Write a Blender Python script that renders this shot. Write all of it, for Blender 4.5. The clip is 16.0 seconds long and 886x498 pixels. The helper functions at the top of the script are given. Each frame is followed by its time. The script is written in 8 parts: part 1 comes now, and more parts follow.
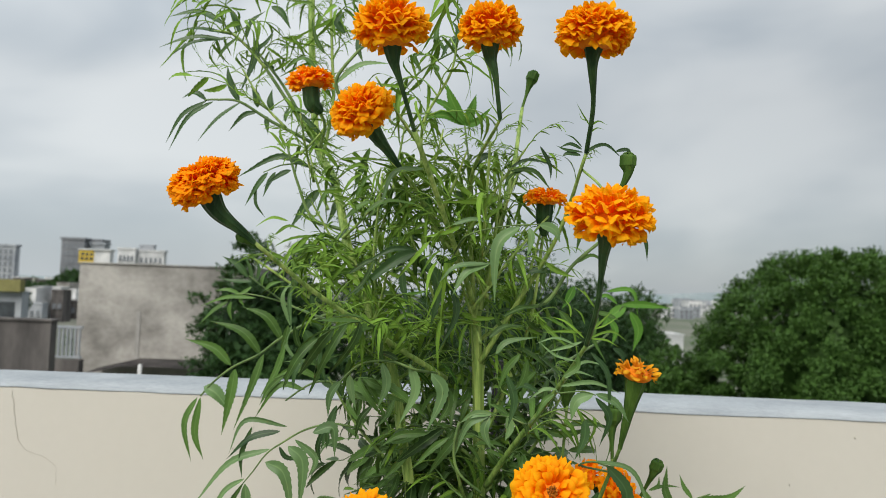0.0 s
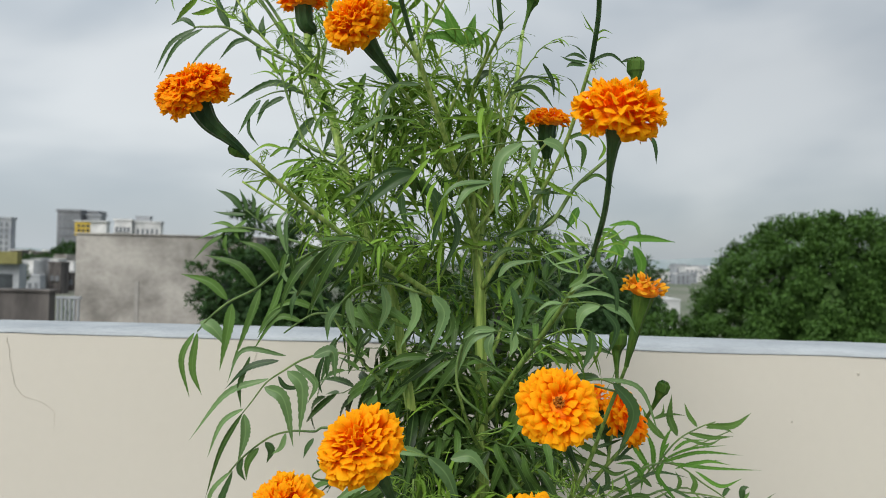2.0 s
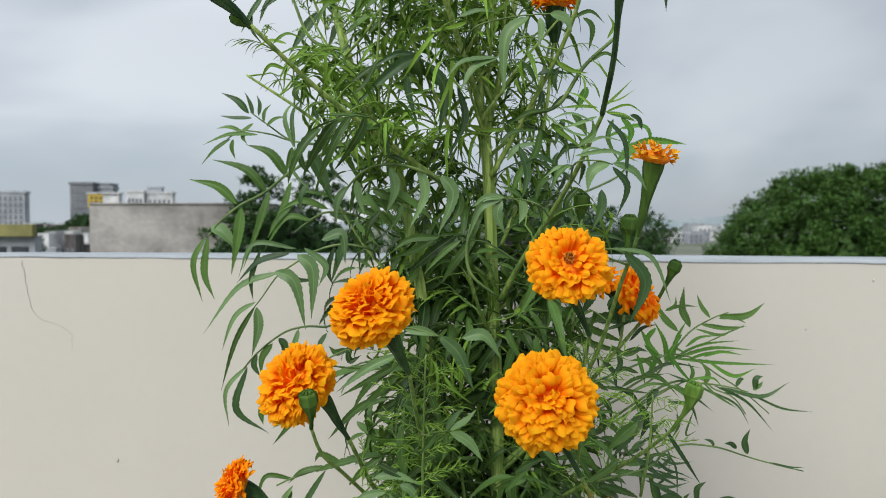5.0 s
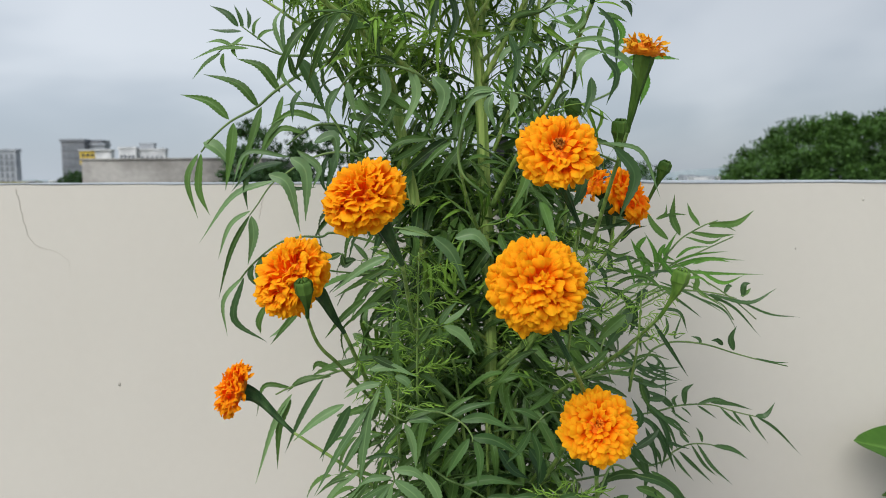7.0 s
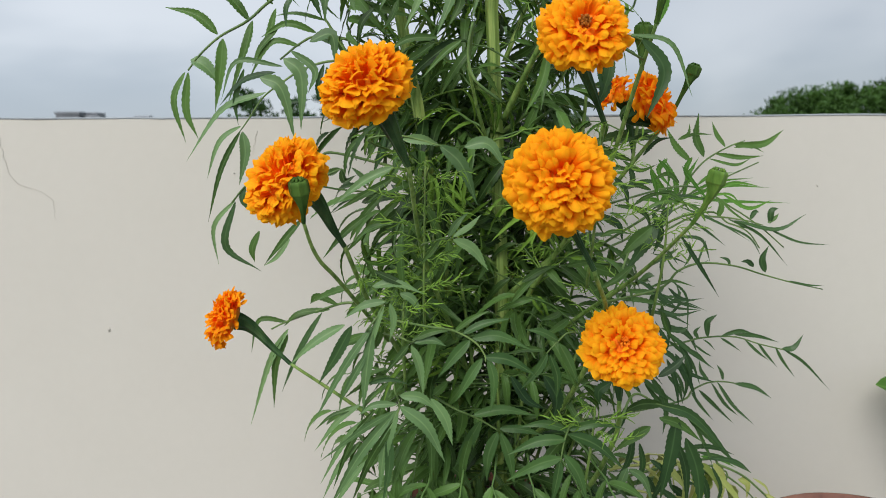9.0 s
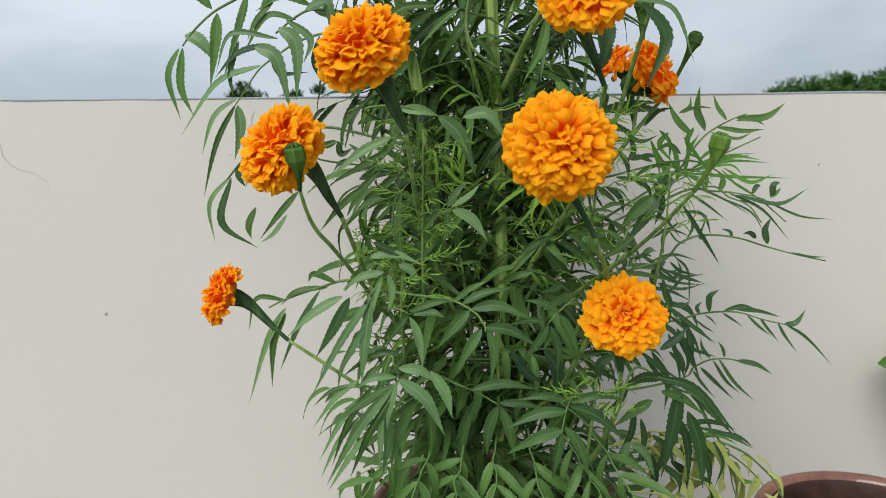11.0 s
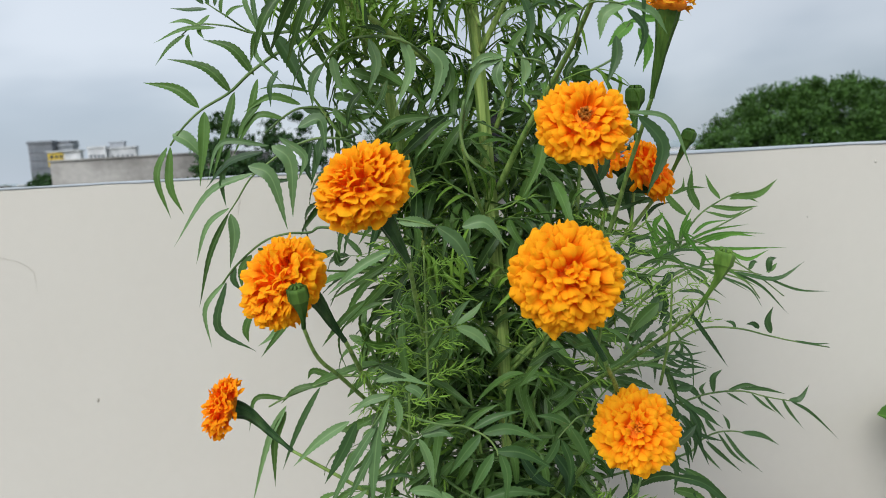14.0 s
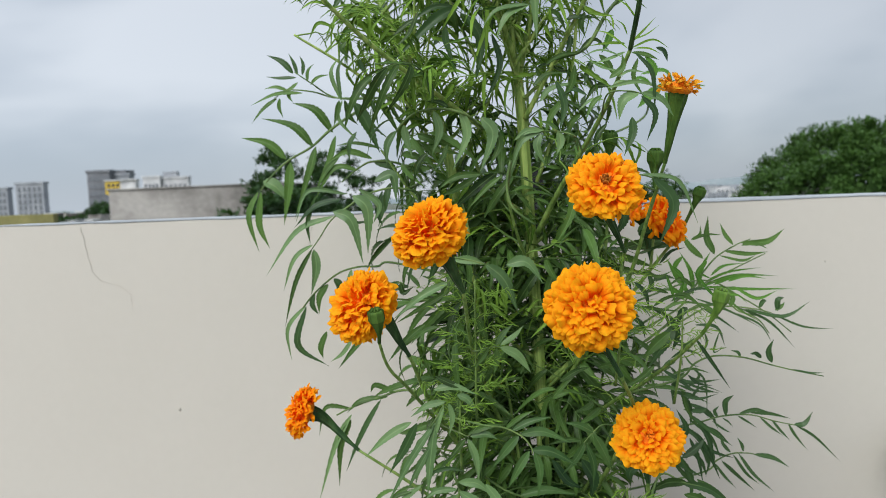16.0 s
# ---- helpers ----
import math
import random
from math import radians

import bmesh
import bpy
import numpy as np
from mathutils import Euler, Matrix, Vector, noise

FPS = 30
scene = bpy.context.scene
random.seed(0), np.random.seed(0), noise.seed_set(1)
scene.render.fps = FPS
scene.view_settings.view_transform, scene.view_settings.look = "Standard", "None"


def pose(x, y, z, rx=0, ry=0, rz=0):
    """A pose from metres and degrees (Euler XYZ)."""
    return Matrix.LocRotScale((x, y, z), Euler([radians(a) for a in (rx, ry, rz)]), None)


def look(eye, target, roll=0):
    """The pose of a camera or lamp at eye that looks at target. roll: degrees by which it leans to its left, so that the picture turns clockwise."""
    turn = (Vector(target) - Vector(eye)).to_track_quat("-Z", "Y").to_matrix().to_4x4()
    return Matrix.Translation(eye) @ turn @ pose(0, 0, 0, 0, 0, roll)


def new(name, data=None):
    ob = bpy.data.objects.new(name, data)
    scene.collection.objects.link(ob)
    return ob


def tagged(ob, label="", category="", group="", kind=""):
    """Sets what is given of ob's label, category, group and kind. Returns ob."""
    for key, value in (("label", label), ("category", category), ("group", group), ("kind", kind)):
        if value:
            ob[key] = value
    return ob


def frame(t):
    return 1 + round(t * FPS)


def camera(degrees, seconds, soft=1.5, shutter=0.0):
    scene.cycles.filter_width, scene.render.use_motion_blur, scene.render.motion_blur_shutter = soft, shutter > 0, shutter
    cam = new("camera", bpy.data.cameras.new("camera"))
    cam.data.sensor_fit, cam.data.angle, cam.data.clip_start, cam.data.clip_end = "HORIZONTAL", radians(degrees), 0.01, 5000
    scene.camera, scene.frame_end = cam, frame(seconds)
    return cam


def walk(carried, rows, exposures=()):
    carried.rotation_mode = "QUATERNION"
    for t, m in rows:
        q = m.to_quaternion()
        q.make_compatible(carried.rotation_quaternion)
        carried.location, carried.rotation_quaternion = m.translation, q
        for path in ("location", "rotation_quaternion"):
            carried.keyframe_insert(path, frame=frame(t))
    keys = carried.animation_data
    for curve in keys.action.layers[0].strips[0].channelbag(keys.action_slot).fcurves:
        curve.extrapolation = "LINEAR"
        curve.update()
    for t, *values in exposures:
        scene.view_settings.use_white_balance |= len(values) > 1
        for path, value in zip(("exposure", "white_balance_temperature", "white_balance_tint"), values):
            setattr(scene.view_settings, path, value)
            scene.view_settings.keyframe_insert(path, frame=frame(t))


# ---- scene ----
cam = camera(63.4, 16.0, soft=0.5)
cam.data.dof.use_dof, cam.data.dof.focus_distance, cam.data.dof.aperture_fstop = True, 0.69, 10.0
# seconds, place in metres, yaw, pitch and roll in degrees
ROWS = [
    (0.0, -0.0004, -0.0006, 1.2212, -0.03, 3.24, -1.99),
    (0.5, -0.0006, -0.0022, 1.2107, 0.20, 2.60, -1.61),
    (1.0, -0.0022, -0.0008, 1.1970, 0.23, 2.11, -1.65),
    (1.5, -0.0054, 0.0085, 1.1846, -0.19, 1.40, -1.81),
    (2.0, -0.0024, 0.0234, 1.1716, -0.23, 0.71, -1.37),
    (2.5, -0.0055, 0.0284, 1.1647, 0.02, 0.81, -0.64),
    (3.0, -0.0020, 0.0288, 1.1556, -0.09, 1.06, -0.64),
    (3.5, -0.0022, 0.0298, 1.1386, 0.43, 0.20, -0.80),
    (4.0, -0.0018, 0.0397, 1.1186, 0.71, -0.70, -0.58),
    (6.5, 0.0063, 0.0058, 1.0446, 0.27, -4.74, 0.40),
    (7.0, 0.0052, 0.0157, 1.0309, 0.31, -5.75, 0.44),
    (7.5, 0.0046, 0.0246, 1.0175, 0.71, -6.01, 0.80),
    (8.0, 0.0044, 0.0387, 0.9985, 0.78, -6.57, 0.97),
    (8.5, 0.0017, 0.0546, 0.9786, 0.35, -7.42, 0.89),
    (9.0, -0.0055, 0.0695, 0.9660, 0.15, -7.90, 0.54),
    (9.5, -0.0046, 0.0816, 0.9564, -0.11, -8.56, 0.73),
    (10.0, -0.0059, 0.0847, 0.9447, -0.03, -8.74, 0.76),
    (12.5, -0.0052, 0.0591, 0.9543, 0.03, -7.93, 1.02),
    (13.0, -0.0055, 0.0638, 0.9834, -0.71, -7.71, 2.05),
    (13.5, -0.0189, 0.0786, 1.0078, -1.01, -6.95, 2.15),
    (14.0, -0.0194, 0.0949, 1.0308, -1.62, -7.13, 3.29),
    (14.5, -0.0017, 0.1021, 1.0618, -2.56, -6.49, 3.77),
    (15.0, -0.0119, 0.0743, 1.0801, -1.87, -5.11, 3.54),
    (15.5, -0.0233, 0.0005, 1.0652, 0.33, -4.62, 3.33),
    (16.0, -0.0284, -0.0444, 1.0480, 1.87, -4.26, 2.35),
]
EXPOSURES = [(0.0, 0.15, 6850, 7), (4.0, 0.14, 6600, 8), (7.0, 0.14, 6450, 9), (10.0, 0.19, 6430, 9), (12.5, 0.21, 6270, 8), (15.0, 0.17, 6350, 9), (16.0, 0.15, 6400, 9)]
walk(cam, [(t, pose(x, y, z, 90 + pitch, roll, yaw)) for t, x, y, z, yaw, pitch, roll in ROWS], EXPOSURES)

# ---------------------------------------------------------------- sky and light
FLOOR, GROUND, WALL_TOP, WALL_Y = 0.12, -6.5, 1.018, 1.28

world = bpy.data.worlds.new("world")
scene.world = world
world.use_nodes = True
wn, wl = world.node_tree.nodes, world.node_tree.links
wn.clear()


def add(nodes, kind, **sets):
    n = nodes.new(kind)
    for k, v in sets.items():
        n.inputs[k].default_value = v
    return n


w_co = wn.new("ShaderNodeTexCoord")
w_sep = wn.new("ShaderNodeSeparateXYZ")
wl.new(w_co.outputs["Generated"], w_sep.inputs[0])
# cloud sheets: noise stretched along the horizon
w_map = wn.new("ShaderNodeMapping")
w_map.inputs["Scale"].default_value = (1.0, 1.0, 2.4)
wl.new(w_co.outputs["Generated"], w_map.inputs["Vector"])
w_noise = add(wn, "ShaderNodeTexNoise", Scale=1.9, Detail=4.0, Roughness=0.42, Distortion=0.3)
wl.new(w_map.outputs[0], w_noise.inputs["Vector"])
w_ramp = wn.new("ShaderNodeValToRGB")
w_ramp.color_ramp.interpolation = "EASE"
w_ramp.color_ramp.elements[0].position, w_ramp.color_ramp.elements[0].color = 0.36, (0.33, 0.375, 0.435, 1)
w_ramp.color_ramp.elements[1].position, w_ramp.color_ramp.elements[1].color = 0.64, (0.56, 0.59, 0.635, 1)
wl.new(w_noise.outputs["Fac"], w_ramp.inputs["Fac"])
# an overcast sky grows brighter from the horizon to the zenith
w_rise = wn.new("ShaderNodeMapRange")
for key, value in (("From Min", 0.25), ("From Max", 1.0), ("To Min", 1.0), ("To Max", 2.1)):
    w_rise.inputs[key].default_value = value
wl.new(w_sep.outputs["Z"], w_rise.inputs["Value"])
w_side = wn.new("ShaderNodeMapRange")
for key, value in (("From Min", -0.6), ("From Max", 0.6), ("To Min", 1.13), ("To Max", 0.83)):
    w_side.inputs[key].default_value = value
wl.new(w_sep.outputs["X"], w_side.inputs["Value"])
w_mul = wn.new("ShaderNodeMath")
w_mul.operation = "MULTIPLY"
wl.new(w_rise.outputs[0], w_mul.inputs[0])
wl.new(w_side.outputs[0], w_mul.inputs[1])
w_bg = wn.new("ShaderNodeBackground")
wl.new(w_ramp.outputs["Color"], w_bg.inputs["Color"])
wl.new(w_mul.outputs[0], w_bg.inputs["Strength"])
# a little clear-sky blue under the clouds
w_sky = wn.new("ShaderNodeTexSky")
w_sky.sky_type, w_sky.sun_disc = "NISHITA", False
w_sky.sun_elevation, w_sky.sun_rotation = radians(44), radians(207)
w_bg2 = add(wn, "ShaderNodeBackground", Strength=0.012)
wl.new(w_sky.outputs[0], w_bg2.inputs["Color"])
w_sum = wn.new("ShaderNodeAddShader")
wl.new(w_bg.outputs[0], w_sum.inputs[0])
wl.new(w_bg2.outputs[0], w_sum.inputs[1])
w_out = wn.new("ShaderNodeOutputWorld")
wl.new(w_sum.outputs[0], w_out.inputs["Surface"])

sun = new("sun", bpy.data.lights.new("sun", "SUN"))
sun.data.energy, sun.data.angle, sun.data.color = 2.5, radians(40), (1.0, 0.97, 0.93)
sun.matrix_world = look((-3.0, -5.2, 7.0), (0, 0.8, 0.9))


# ---------------------------------------------------------------- materials
def material(name, rough=0.6, metal=0.0, spec=0.5):
    m = bpy.data.materials.new(name)
    m.use_nodes = True
    nt = m.node_tree
    b = nt.nodes["Principled BSDF"]
    b.inputs["Roughness"].default_value, b.inputs["Metallic"].default_value = rough, metal
    b.inputs["Specular IOR Level"].default_value = spec
    return m, nt.nodes, nt.links, b


def coords(nodes, links, scale=(1, 1, 1), source="Object"):
    co = nodes.new("ShaderNodeTexCoord")
    mp = nodes.new("ShaderNodeMapping")
    mp.inputs["Scale"].default_value = scale
    links.new(co.outputs[source], mp.inputs["Vector"])
    return mp.outputs[0]


def ramp(nodes, links, fac, stops):
    r = nodes.new("ShaderNodeValToRGB")
    el = r.color_ramp.elements
    while len(el) < len(stops):
        el.new(0.5)
    for e, (p, c) in zip(el, stops):
        e.position, e.color = p, (*c, 1)
    links.new(fac, r.inputs["Fac"])
    return r.outputs["Color"]


def mixed(nodes, links, a, b, fac, mode="MIX"):
    mx = nodes.new("ShaderNodeMix")
    mx.data_type, mx.blend_type = "RGBA", mode
    if isinstance(fac, float):
        mx.inputs["Factor"].default_value = fac
    else:
        links.new(fac, mx.inputs["Factor"])
    for sock, v in ((mx.inputs["A"], a), (mx.inputs["B"], b)):
        if isinstance(v, tuple):
            sock.default_value = (*v, 1)
        else:
            links.new(v, sock)
    return mx.outputs["Result"]


def bump(nodes, links, bsdf, height, strength=0.3, distance=0.01):
    bp = add(nodes, "ShaderNodeBump", Strength=strength, Distance=distance)
    links.new(height, bp.inputs["Height"])
    links.new(bp.outputs[0], bsdf.inputs["Normal"])


def noisy(name, dark, light, scale, rough=0.8, fine=None, relief=0.3, distance=0.01, stretch=(1, 1, 1), lo=0.35, hi=0.65, spec=0.3, grain=0.86):
    """A surface whose colour wanders between two tones at two scales, with fine relief."""
    m, n, l, b = material(name, rough, 0, spec)
    v = coords(n, l, stretch)
    t1 = add(n, "ShaderNodeTexNoise", Scale=scale, Detail=5.0, Roughness=0.6)
    l.new(v, t1.inputs["Vector"])
    t2 = add(n, "ShaderNodeTexNoise", Scale=fine or scale * 14, Detail=3.0)
    l.new(v, t2.inputs["Vector"])
    c1 = ramp(n, l, t1.outputs["Fac"], [(lo, dark), (hi, light)])
    c2 = ramp(n, l, t2.outputs["Fac"], [(0.3, (grain, grain, grain)), (0.7, (1.0, 1.0, 1.0))])
    l.new(mixed(n, l, c1, c2, 1.0, "MULTIPLY"), b.inputs["Base Color"])
    bump(n, l, b, t2.outputs["Fac"], relief, distance)
    return m


def leaf_material(name, dark, light, under, rough=0.5, shine=0.12):
    """Leaf blade: tone by leaf, a paler midrib along the middle of the UV, light passing through."""
    m, n, l, b = material(name, rough, 0, shine)
    info = n.new("ShaderNodeObjectInfo")
    geo = n.new("ShaderNodeNewGeometry")
    v = coords(n, l)
    t1 = add(n, "ShaderNodeTexNoise", Scale=90.0, Detail=3.0)
    l.new(v, t1.inputs["Vector"])
    sm = n.new("ShaderNodeMath")
    sm.operation = "MULTIPLY_ADD"
    sm.inputs[1].default_value = 0.45
    l.new(info.outputs["Random"], sm.inputs[0])
    sm2 = n.new("ShaderNodeMath")
    sm2.operation = "MULTIPLY"
    sm2.inputs[1].default_value = 0.35
    l.new(geo.outputs["Random Per Island"], sm2.inputs[0])
    l.new(sm2.outputs[0], sm.inputs[2])
    sm3 = n.new("ShaderNodeMath")
    sm3.operation = "MULTIPLY_ADD"
    sm3.inputs[1].default_value = 0.35
    l.new(t1.outputs["Fac"], sm3.inputs[0])
    l.new(sm.outputs[0], sm3.inputs[2])
    col = ramp(n, l, sm3.outputs[0], [(0.20, dark), (0.85, light)])
    uv = n.new("ShaderNodeTexCoord")
    sep = n.new("ShaderNodeSeparateXYZ")
    l.new(uv.outputs["UV"], sep.inputs[0])
    rib = n.new("ShaderNodeMapRange")
    for key, value in (("From Min", 0.0), ("From Max", 0.16), ("To Min", 0.38), ("To Max", 0.0)):
        rib.inputs[key].default_value = value
    l.new(sep.outputs["X"], rib.inputs["Value"])
    col = mixed(n, l, col, under, rib.outputs[0])
    l.new(col, b.inputs["Base Color"])
    tr = n.new("ShaderNodeBsdfTranslucent")
    l.new(mixed(n, l, col, (0.25, 0.42, 0.06), 0.45), tr.inputs["Color"])
    mx = add(n, "ShaderNodeMixShader", Fac=0.10)
    l.new(b.outputs[0], mx.inputs[1])
    l.new(tr.outputs[0], mx.inputs[2])
    l.new(mx.outputs[0], n["Material Output"].inputs["Surface"])
    bump(n, l, b, t1.outputs["Fac"], 0.25, 0.001)
    return m


def petal_material(name, base, tip, thin=0.3):
    m, n, l, b = material(name, 0.6, 0, 0.08)
    info = n.new("ShaderNodeObjectInfo")
    uv = n.new("ShaderNodeTexCoord")
    sep = n.new("ShaderNodeSeparateXYZ")
    l.new(uv.outputs["UV"], sep.inputs[0])
    # yellower rims; the shade between petals is put into the root tone
    col = ramp(n, l, sep.outputs["Y"], [(0.30, base), (0.85, tip)])
    t1 = add(n, "ShaderNodeTexNoise", Scale=9.0, Detail=3.0)
    l.new(coords(n, l, (6, 0.6, 1), "UV"), t1.inputs["Vector"])
    col = mixed(n, l, col, ramp(n, l, t1.outputs["Fac"], [(0.3, (0.94, 0.88, 0.85)), (0.7, (1, 1, 1))]), 1.0, "MULTIPLY")
    col = mixed(n, l, col, ramp(n, l, info.outputs["Random"], [(0.0, (0.98, 0.90, 0.85)), (1.0, (1, 1.06, 1))]), 1.0, "MULTIPLY")
    l.new(col, b.inputs["Base Color"])
    tr = n.new("ShaderNodeBsdfTranslucent")
    l.new(col, tr.inputs["Color"])
    mx = add(n, "ShaderNodeMixShader", Fac=thin)
    l.new(b.outputs[0], mx.inputs[1])
    l.new(tr.outputs[0], mx.inputs[2])
    l.new(mx.outputs[0], n["Material Output"].inputs["Surface"])
    bump(n, l, b, t1.outputs["Fac"], 0.3, 0.001)
    return m


M_WALL = noisy("cream_wall_paint", (0.540, 0.511, 0.453), (0.568, 0.539, 0.481), 1.1, 0.7, 60, 0.02, 0.0006, grain=0.985)
M_COPING = noisy("grey_blue_coping", (0.31, 0.337, 0.362), (0.40, 0.43, 0.455), 7, 0.9, 90, 0.25, 0.002, spec=0.08)
M_CRACK = noisy("crack_shadow", (0.44, 0.41, 0.36), (0.55, 0.52, 0.46), 30, 0.9)
M_FLOOR = noisy("terrace_cement", (0.17, 0.165, 0.155), (0.26, 0.25, 0.235), 2.5, 0.8, 60, 0.3, 0.003)
M_IRON = noisy("dark_iron", (0.012, 0.012, 0.014), (0.03, 0.03, 0.03), 40, 0.55)
M_STEM = noisy("stem_green", (0.12, 0.23, 0.04), (0.40, 0.52, 0.14), 170, 0.5, 500, 0.4, 0.001, (1, 1, 0.03))
M_TWIG = noisy("side_stem_green", (0.08, 0.16, 0.030), (0.25, 0.37, 0.09), 170, 0.5, 500, 0.4, 0.001, (1, 1, 0.03))
M_CALYX = noisy("calyx_green", (0.014, 0.042, 0.013), (0.055, 0.115, 0.036), 70, 0.5, 300, 0.3, 0.001, (1, 1, 0.2), spec=0.15)
M_BUD = noisy("bud_green", (0.020, 0.056, 0.010), (0.085, 0.160, 0.030), 60, 0.55, 300, 0.3, 0.001, (1, 1, 0.2), spec=0.08)
M_BUD_FRESH = noisy("fresh_bud_green", (0.035, 0.095, 0.012), (0.14, 0.25, 0.042), 60, 0.5, 300, 0.3, 0.001, (1, 1, 0.2), spec=0.15)
M_LEAF = leaf_material("marigold_leaf", (0.004, 0.016, 0.003), (0.088, 0.178, 0.038), (0.18, 0.30, 0.10), 0.42, 0.2)
M_YOUNG = leaf_material("young_marigold_leaf", (0.017, 0.062, 0.005), (0.180, 0.325, 0.042), (0.30, 0.46, 0.12))
# shade and backlit silhouettes are put into this darker leaf colour
M_DEEP = leaf_material("deep_shaded_leaf", (0.008, 0.032, 0.008), (0.046, 0.102, 0.030), (0.11, 0.20, 0.07), 0.4, 0.3)
# sky sheen on the front leaves is put into this paler colour
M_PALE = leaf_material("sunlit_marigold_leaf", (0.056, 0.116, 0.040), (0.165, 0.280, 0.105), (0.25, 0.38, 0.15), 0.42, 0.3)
# the shade of the lower front is put into this leaf colour
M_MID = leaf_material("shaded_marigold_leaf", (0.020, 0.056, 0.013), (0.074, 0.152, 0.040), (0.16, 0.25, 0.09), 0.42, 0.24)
M_FRESH = leaf_material("fresh_green_leaf", (0.035, 0.12, 0.014), (0.095, 0.23, 0.035), (0.22, 0.38, 0.09))
M_STALK = noisy("leaf_stalk_green", (0.06, 0.12, 0.030), (0.17, 0.26, 0.075), 30, 0.5, 240, 0.2, 0.001)
M_YELLOW = leaf_material("yellowing_leaf", (0.20, 0.26, 0.05), (0.42, 0.44, 0.14), (0.5, 0.5, 0.2))
M_BROAD = leaf_material("broad_leaf", (0.024, 0.078, 0.010), (0.07, 0.165, 0.024), (0.2, 0.36, 0.08))
M_PETAL = petal_material("orange_petal", (1.0, 0.215, 0.001), (1.0, 0.50, 0.012), 0.42)
M_PETAL_DEEP = petal_material("deep_orange_petal", (1.0, 0.175, 0.001), (1.0, 0.41, 0.009), 0.42)
M_PETAL_OLD = petal_material("fading_petal", (0.75, 0.24, 0.010), (0.90, 0.45, 0.028), 0.3)
M_CORE = noisy("flower_core", (0.90, 0.20, 0.002), (1.0, 0.32, 0.004), 200, 0.7)
M_FLORET = noisy("dark_florets", (0.16, 0.045, 0.003), (0.62, 0.20, 0.008), 400, 0.7)
M_POT = noisy("brown_glazed_clay", (0.085, 0.028, 0.016), (0.24, 0.098, 0.062), 9, 0.17, 80, 0.2, 0.003, (1, 1, 0.35), spec=0.55)
M_POT_IN = noisy("dark_clay", (0.030, 0.012, 0.008), (0.075, 0.034, 0.024), 14, 0.6, 90, 0.3, 0.003)
M_SOIL = noisy("potting_soil", (0.02, 0.014, 0.009), (0.07, 0.05, 0.033), 30, 0.95, 160, 1.0, 0.01)


# ---------------------------------------------------------------- mesh helpers
def mesh_object(name, bm, mat, parent=None, label="", smooth=True):
    me = bpy.data.meshes.new(name)
    bm.to_mesh(me)
    bm.free()
    for p in me.polygons:
        p.use_smooth = smooth
    me.materials.append(mat)
    ob = new(name, me)
    if parent:
        ob.parent = parent
        if parent.type == "EMPTY":
            ob.matrix_parent_inverse = parent.matrix_basis.inverted()
    return tagged(ob, label)


def part(name, bm, mat, parent, label="", smooth=True):
    return mesh_object(name, bm, mat, parent, label, smooth)


def thing(name, at, label, category, group="", kind=""):
    ob = new(name)
    ob.empty_display_size = 0.05
    ob.matrix_basis = Matrix.Translation(at)
    return tagged(ob, label, category, group, kind)


def box(bm, x0, x1, y0, y1, z0, z1, bevel=0.0):
    made = bmesh.ops.create_cube(bm, size=1, matrix=Matrix.Translation(((x0 + x1) / 2, (y0 + y1) / 2, (z0 + z1) / 2)) @ Matrix.Diagonal((x1 - x0, y1 - y0, z1 - z0, 1)))
    if bevel:
        edges = list({e for v in made["verts"] for e in v.link_edges})
        bmesh.ops.bevel(bm, geom=edges, offset=bevel, segments=2, affect="EDGES", profile=0.6)
    return bm


def boxed(*a, bevel=0.0):
    return box(bmesh.new(), *a, bevel=bevel)


def smooth_line(points, steps):
    """A Catmull-Rom line through a few points."""
    p = [Vector(q) for q in points]
    p = [2 * p[0] - p[1]] + p + [2 * p[-1] - p[-2]]
    out = []
    for i in range(1, len(p) - 2):
        for k in range(steps):
            t = k / steps
            a, b, c, d = p[i - 1:i + 3]
            out.append(0.5 * ((2 * b) + (c - a) * t + (2 * a - 5 * b + 4 * c - d) * t * t + (3 * b - a - 3 * c + d) * t ** 3))
    return out + [p[-2]]


def tube(bm, line, radius, sides=8, ribs=0.0, cap=True):
    """A tube along a line; radius is a function of 0..1 along it."""
    rings, side = [], Vector((1, 0, 0))
    n = len(line)
    for i, q in enumerate(line):
        way = (line[min(i + 1, n - 1)] - line[max(i - 1, 0)]).normalized()
        side = side - way * side.dot(way)
        if side.length < 1e-4:
            side = way.orthogonal()
        side.normalize()
        other = way.cross(side)
        r = radius(i / (n - 1))
        rings.append([bm.verts.new(q + (side * math.cos(a) + other * math.sin(a)) * r * (1 + (ribs if k % 2 else 0))) for k, a in ((k, 2 * math.pi * k / sides) for k in range(sides))])
    for a, b in zip(rings, rings[1:]):
        for k in range(sides):
            bm.faces.new((a[k], a[(k + 1) % sides], b[(k + 1) % sides], b[k]))
    if cap:
        bm.faces.new(rings[0][::-1])
        bm.faces.new(rings[-1])
    return bm


def lathe(bm, profile, sides=32, centre=(0, 0, 0)):
    c = Vector(centre)
    rings = [[bm.verts.new(c + Vector((r * math.cos(2 * math.pi * k / sides), r * math.sin(2 * math.pi * k / sides), z))) for k in range(sides)] for r, z in profile]
    for a, b in zip(rings, rings[1:]):
        for k in range(sides):
            bm.faces.new((a[k], a[(k + 1) % sides], b[(k + 1) % sides], b[k]))
    return bm


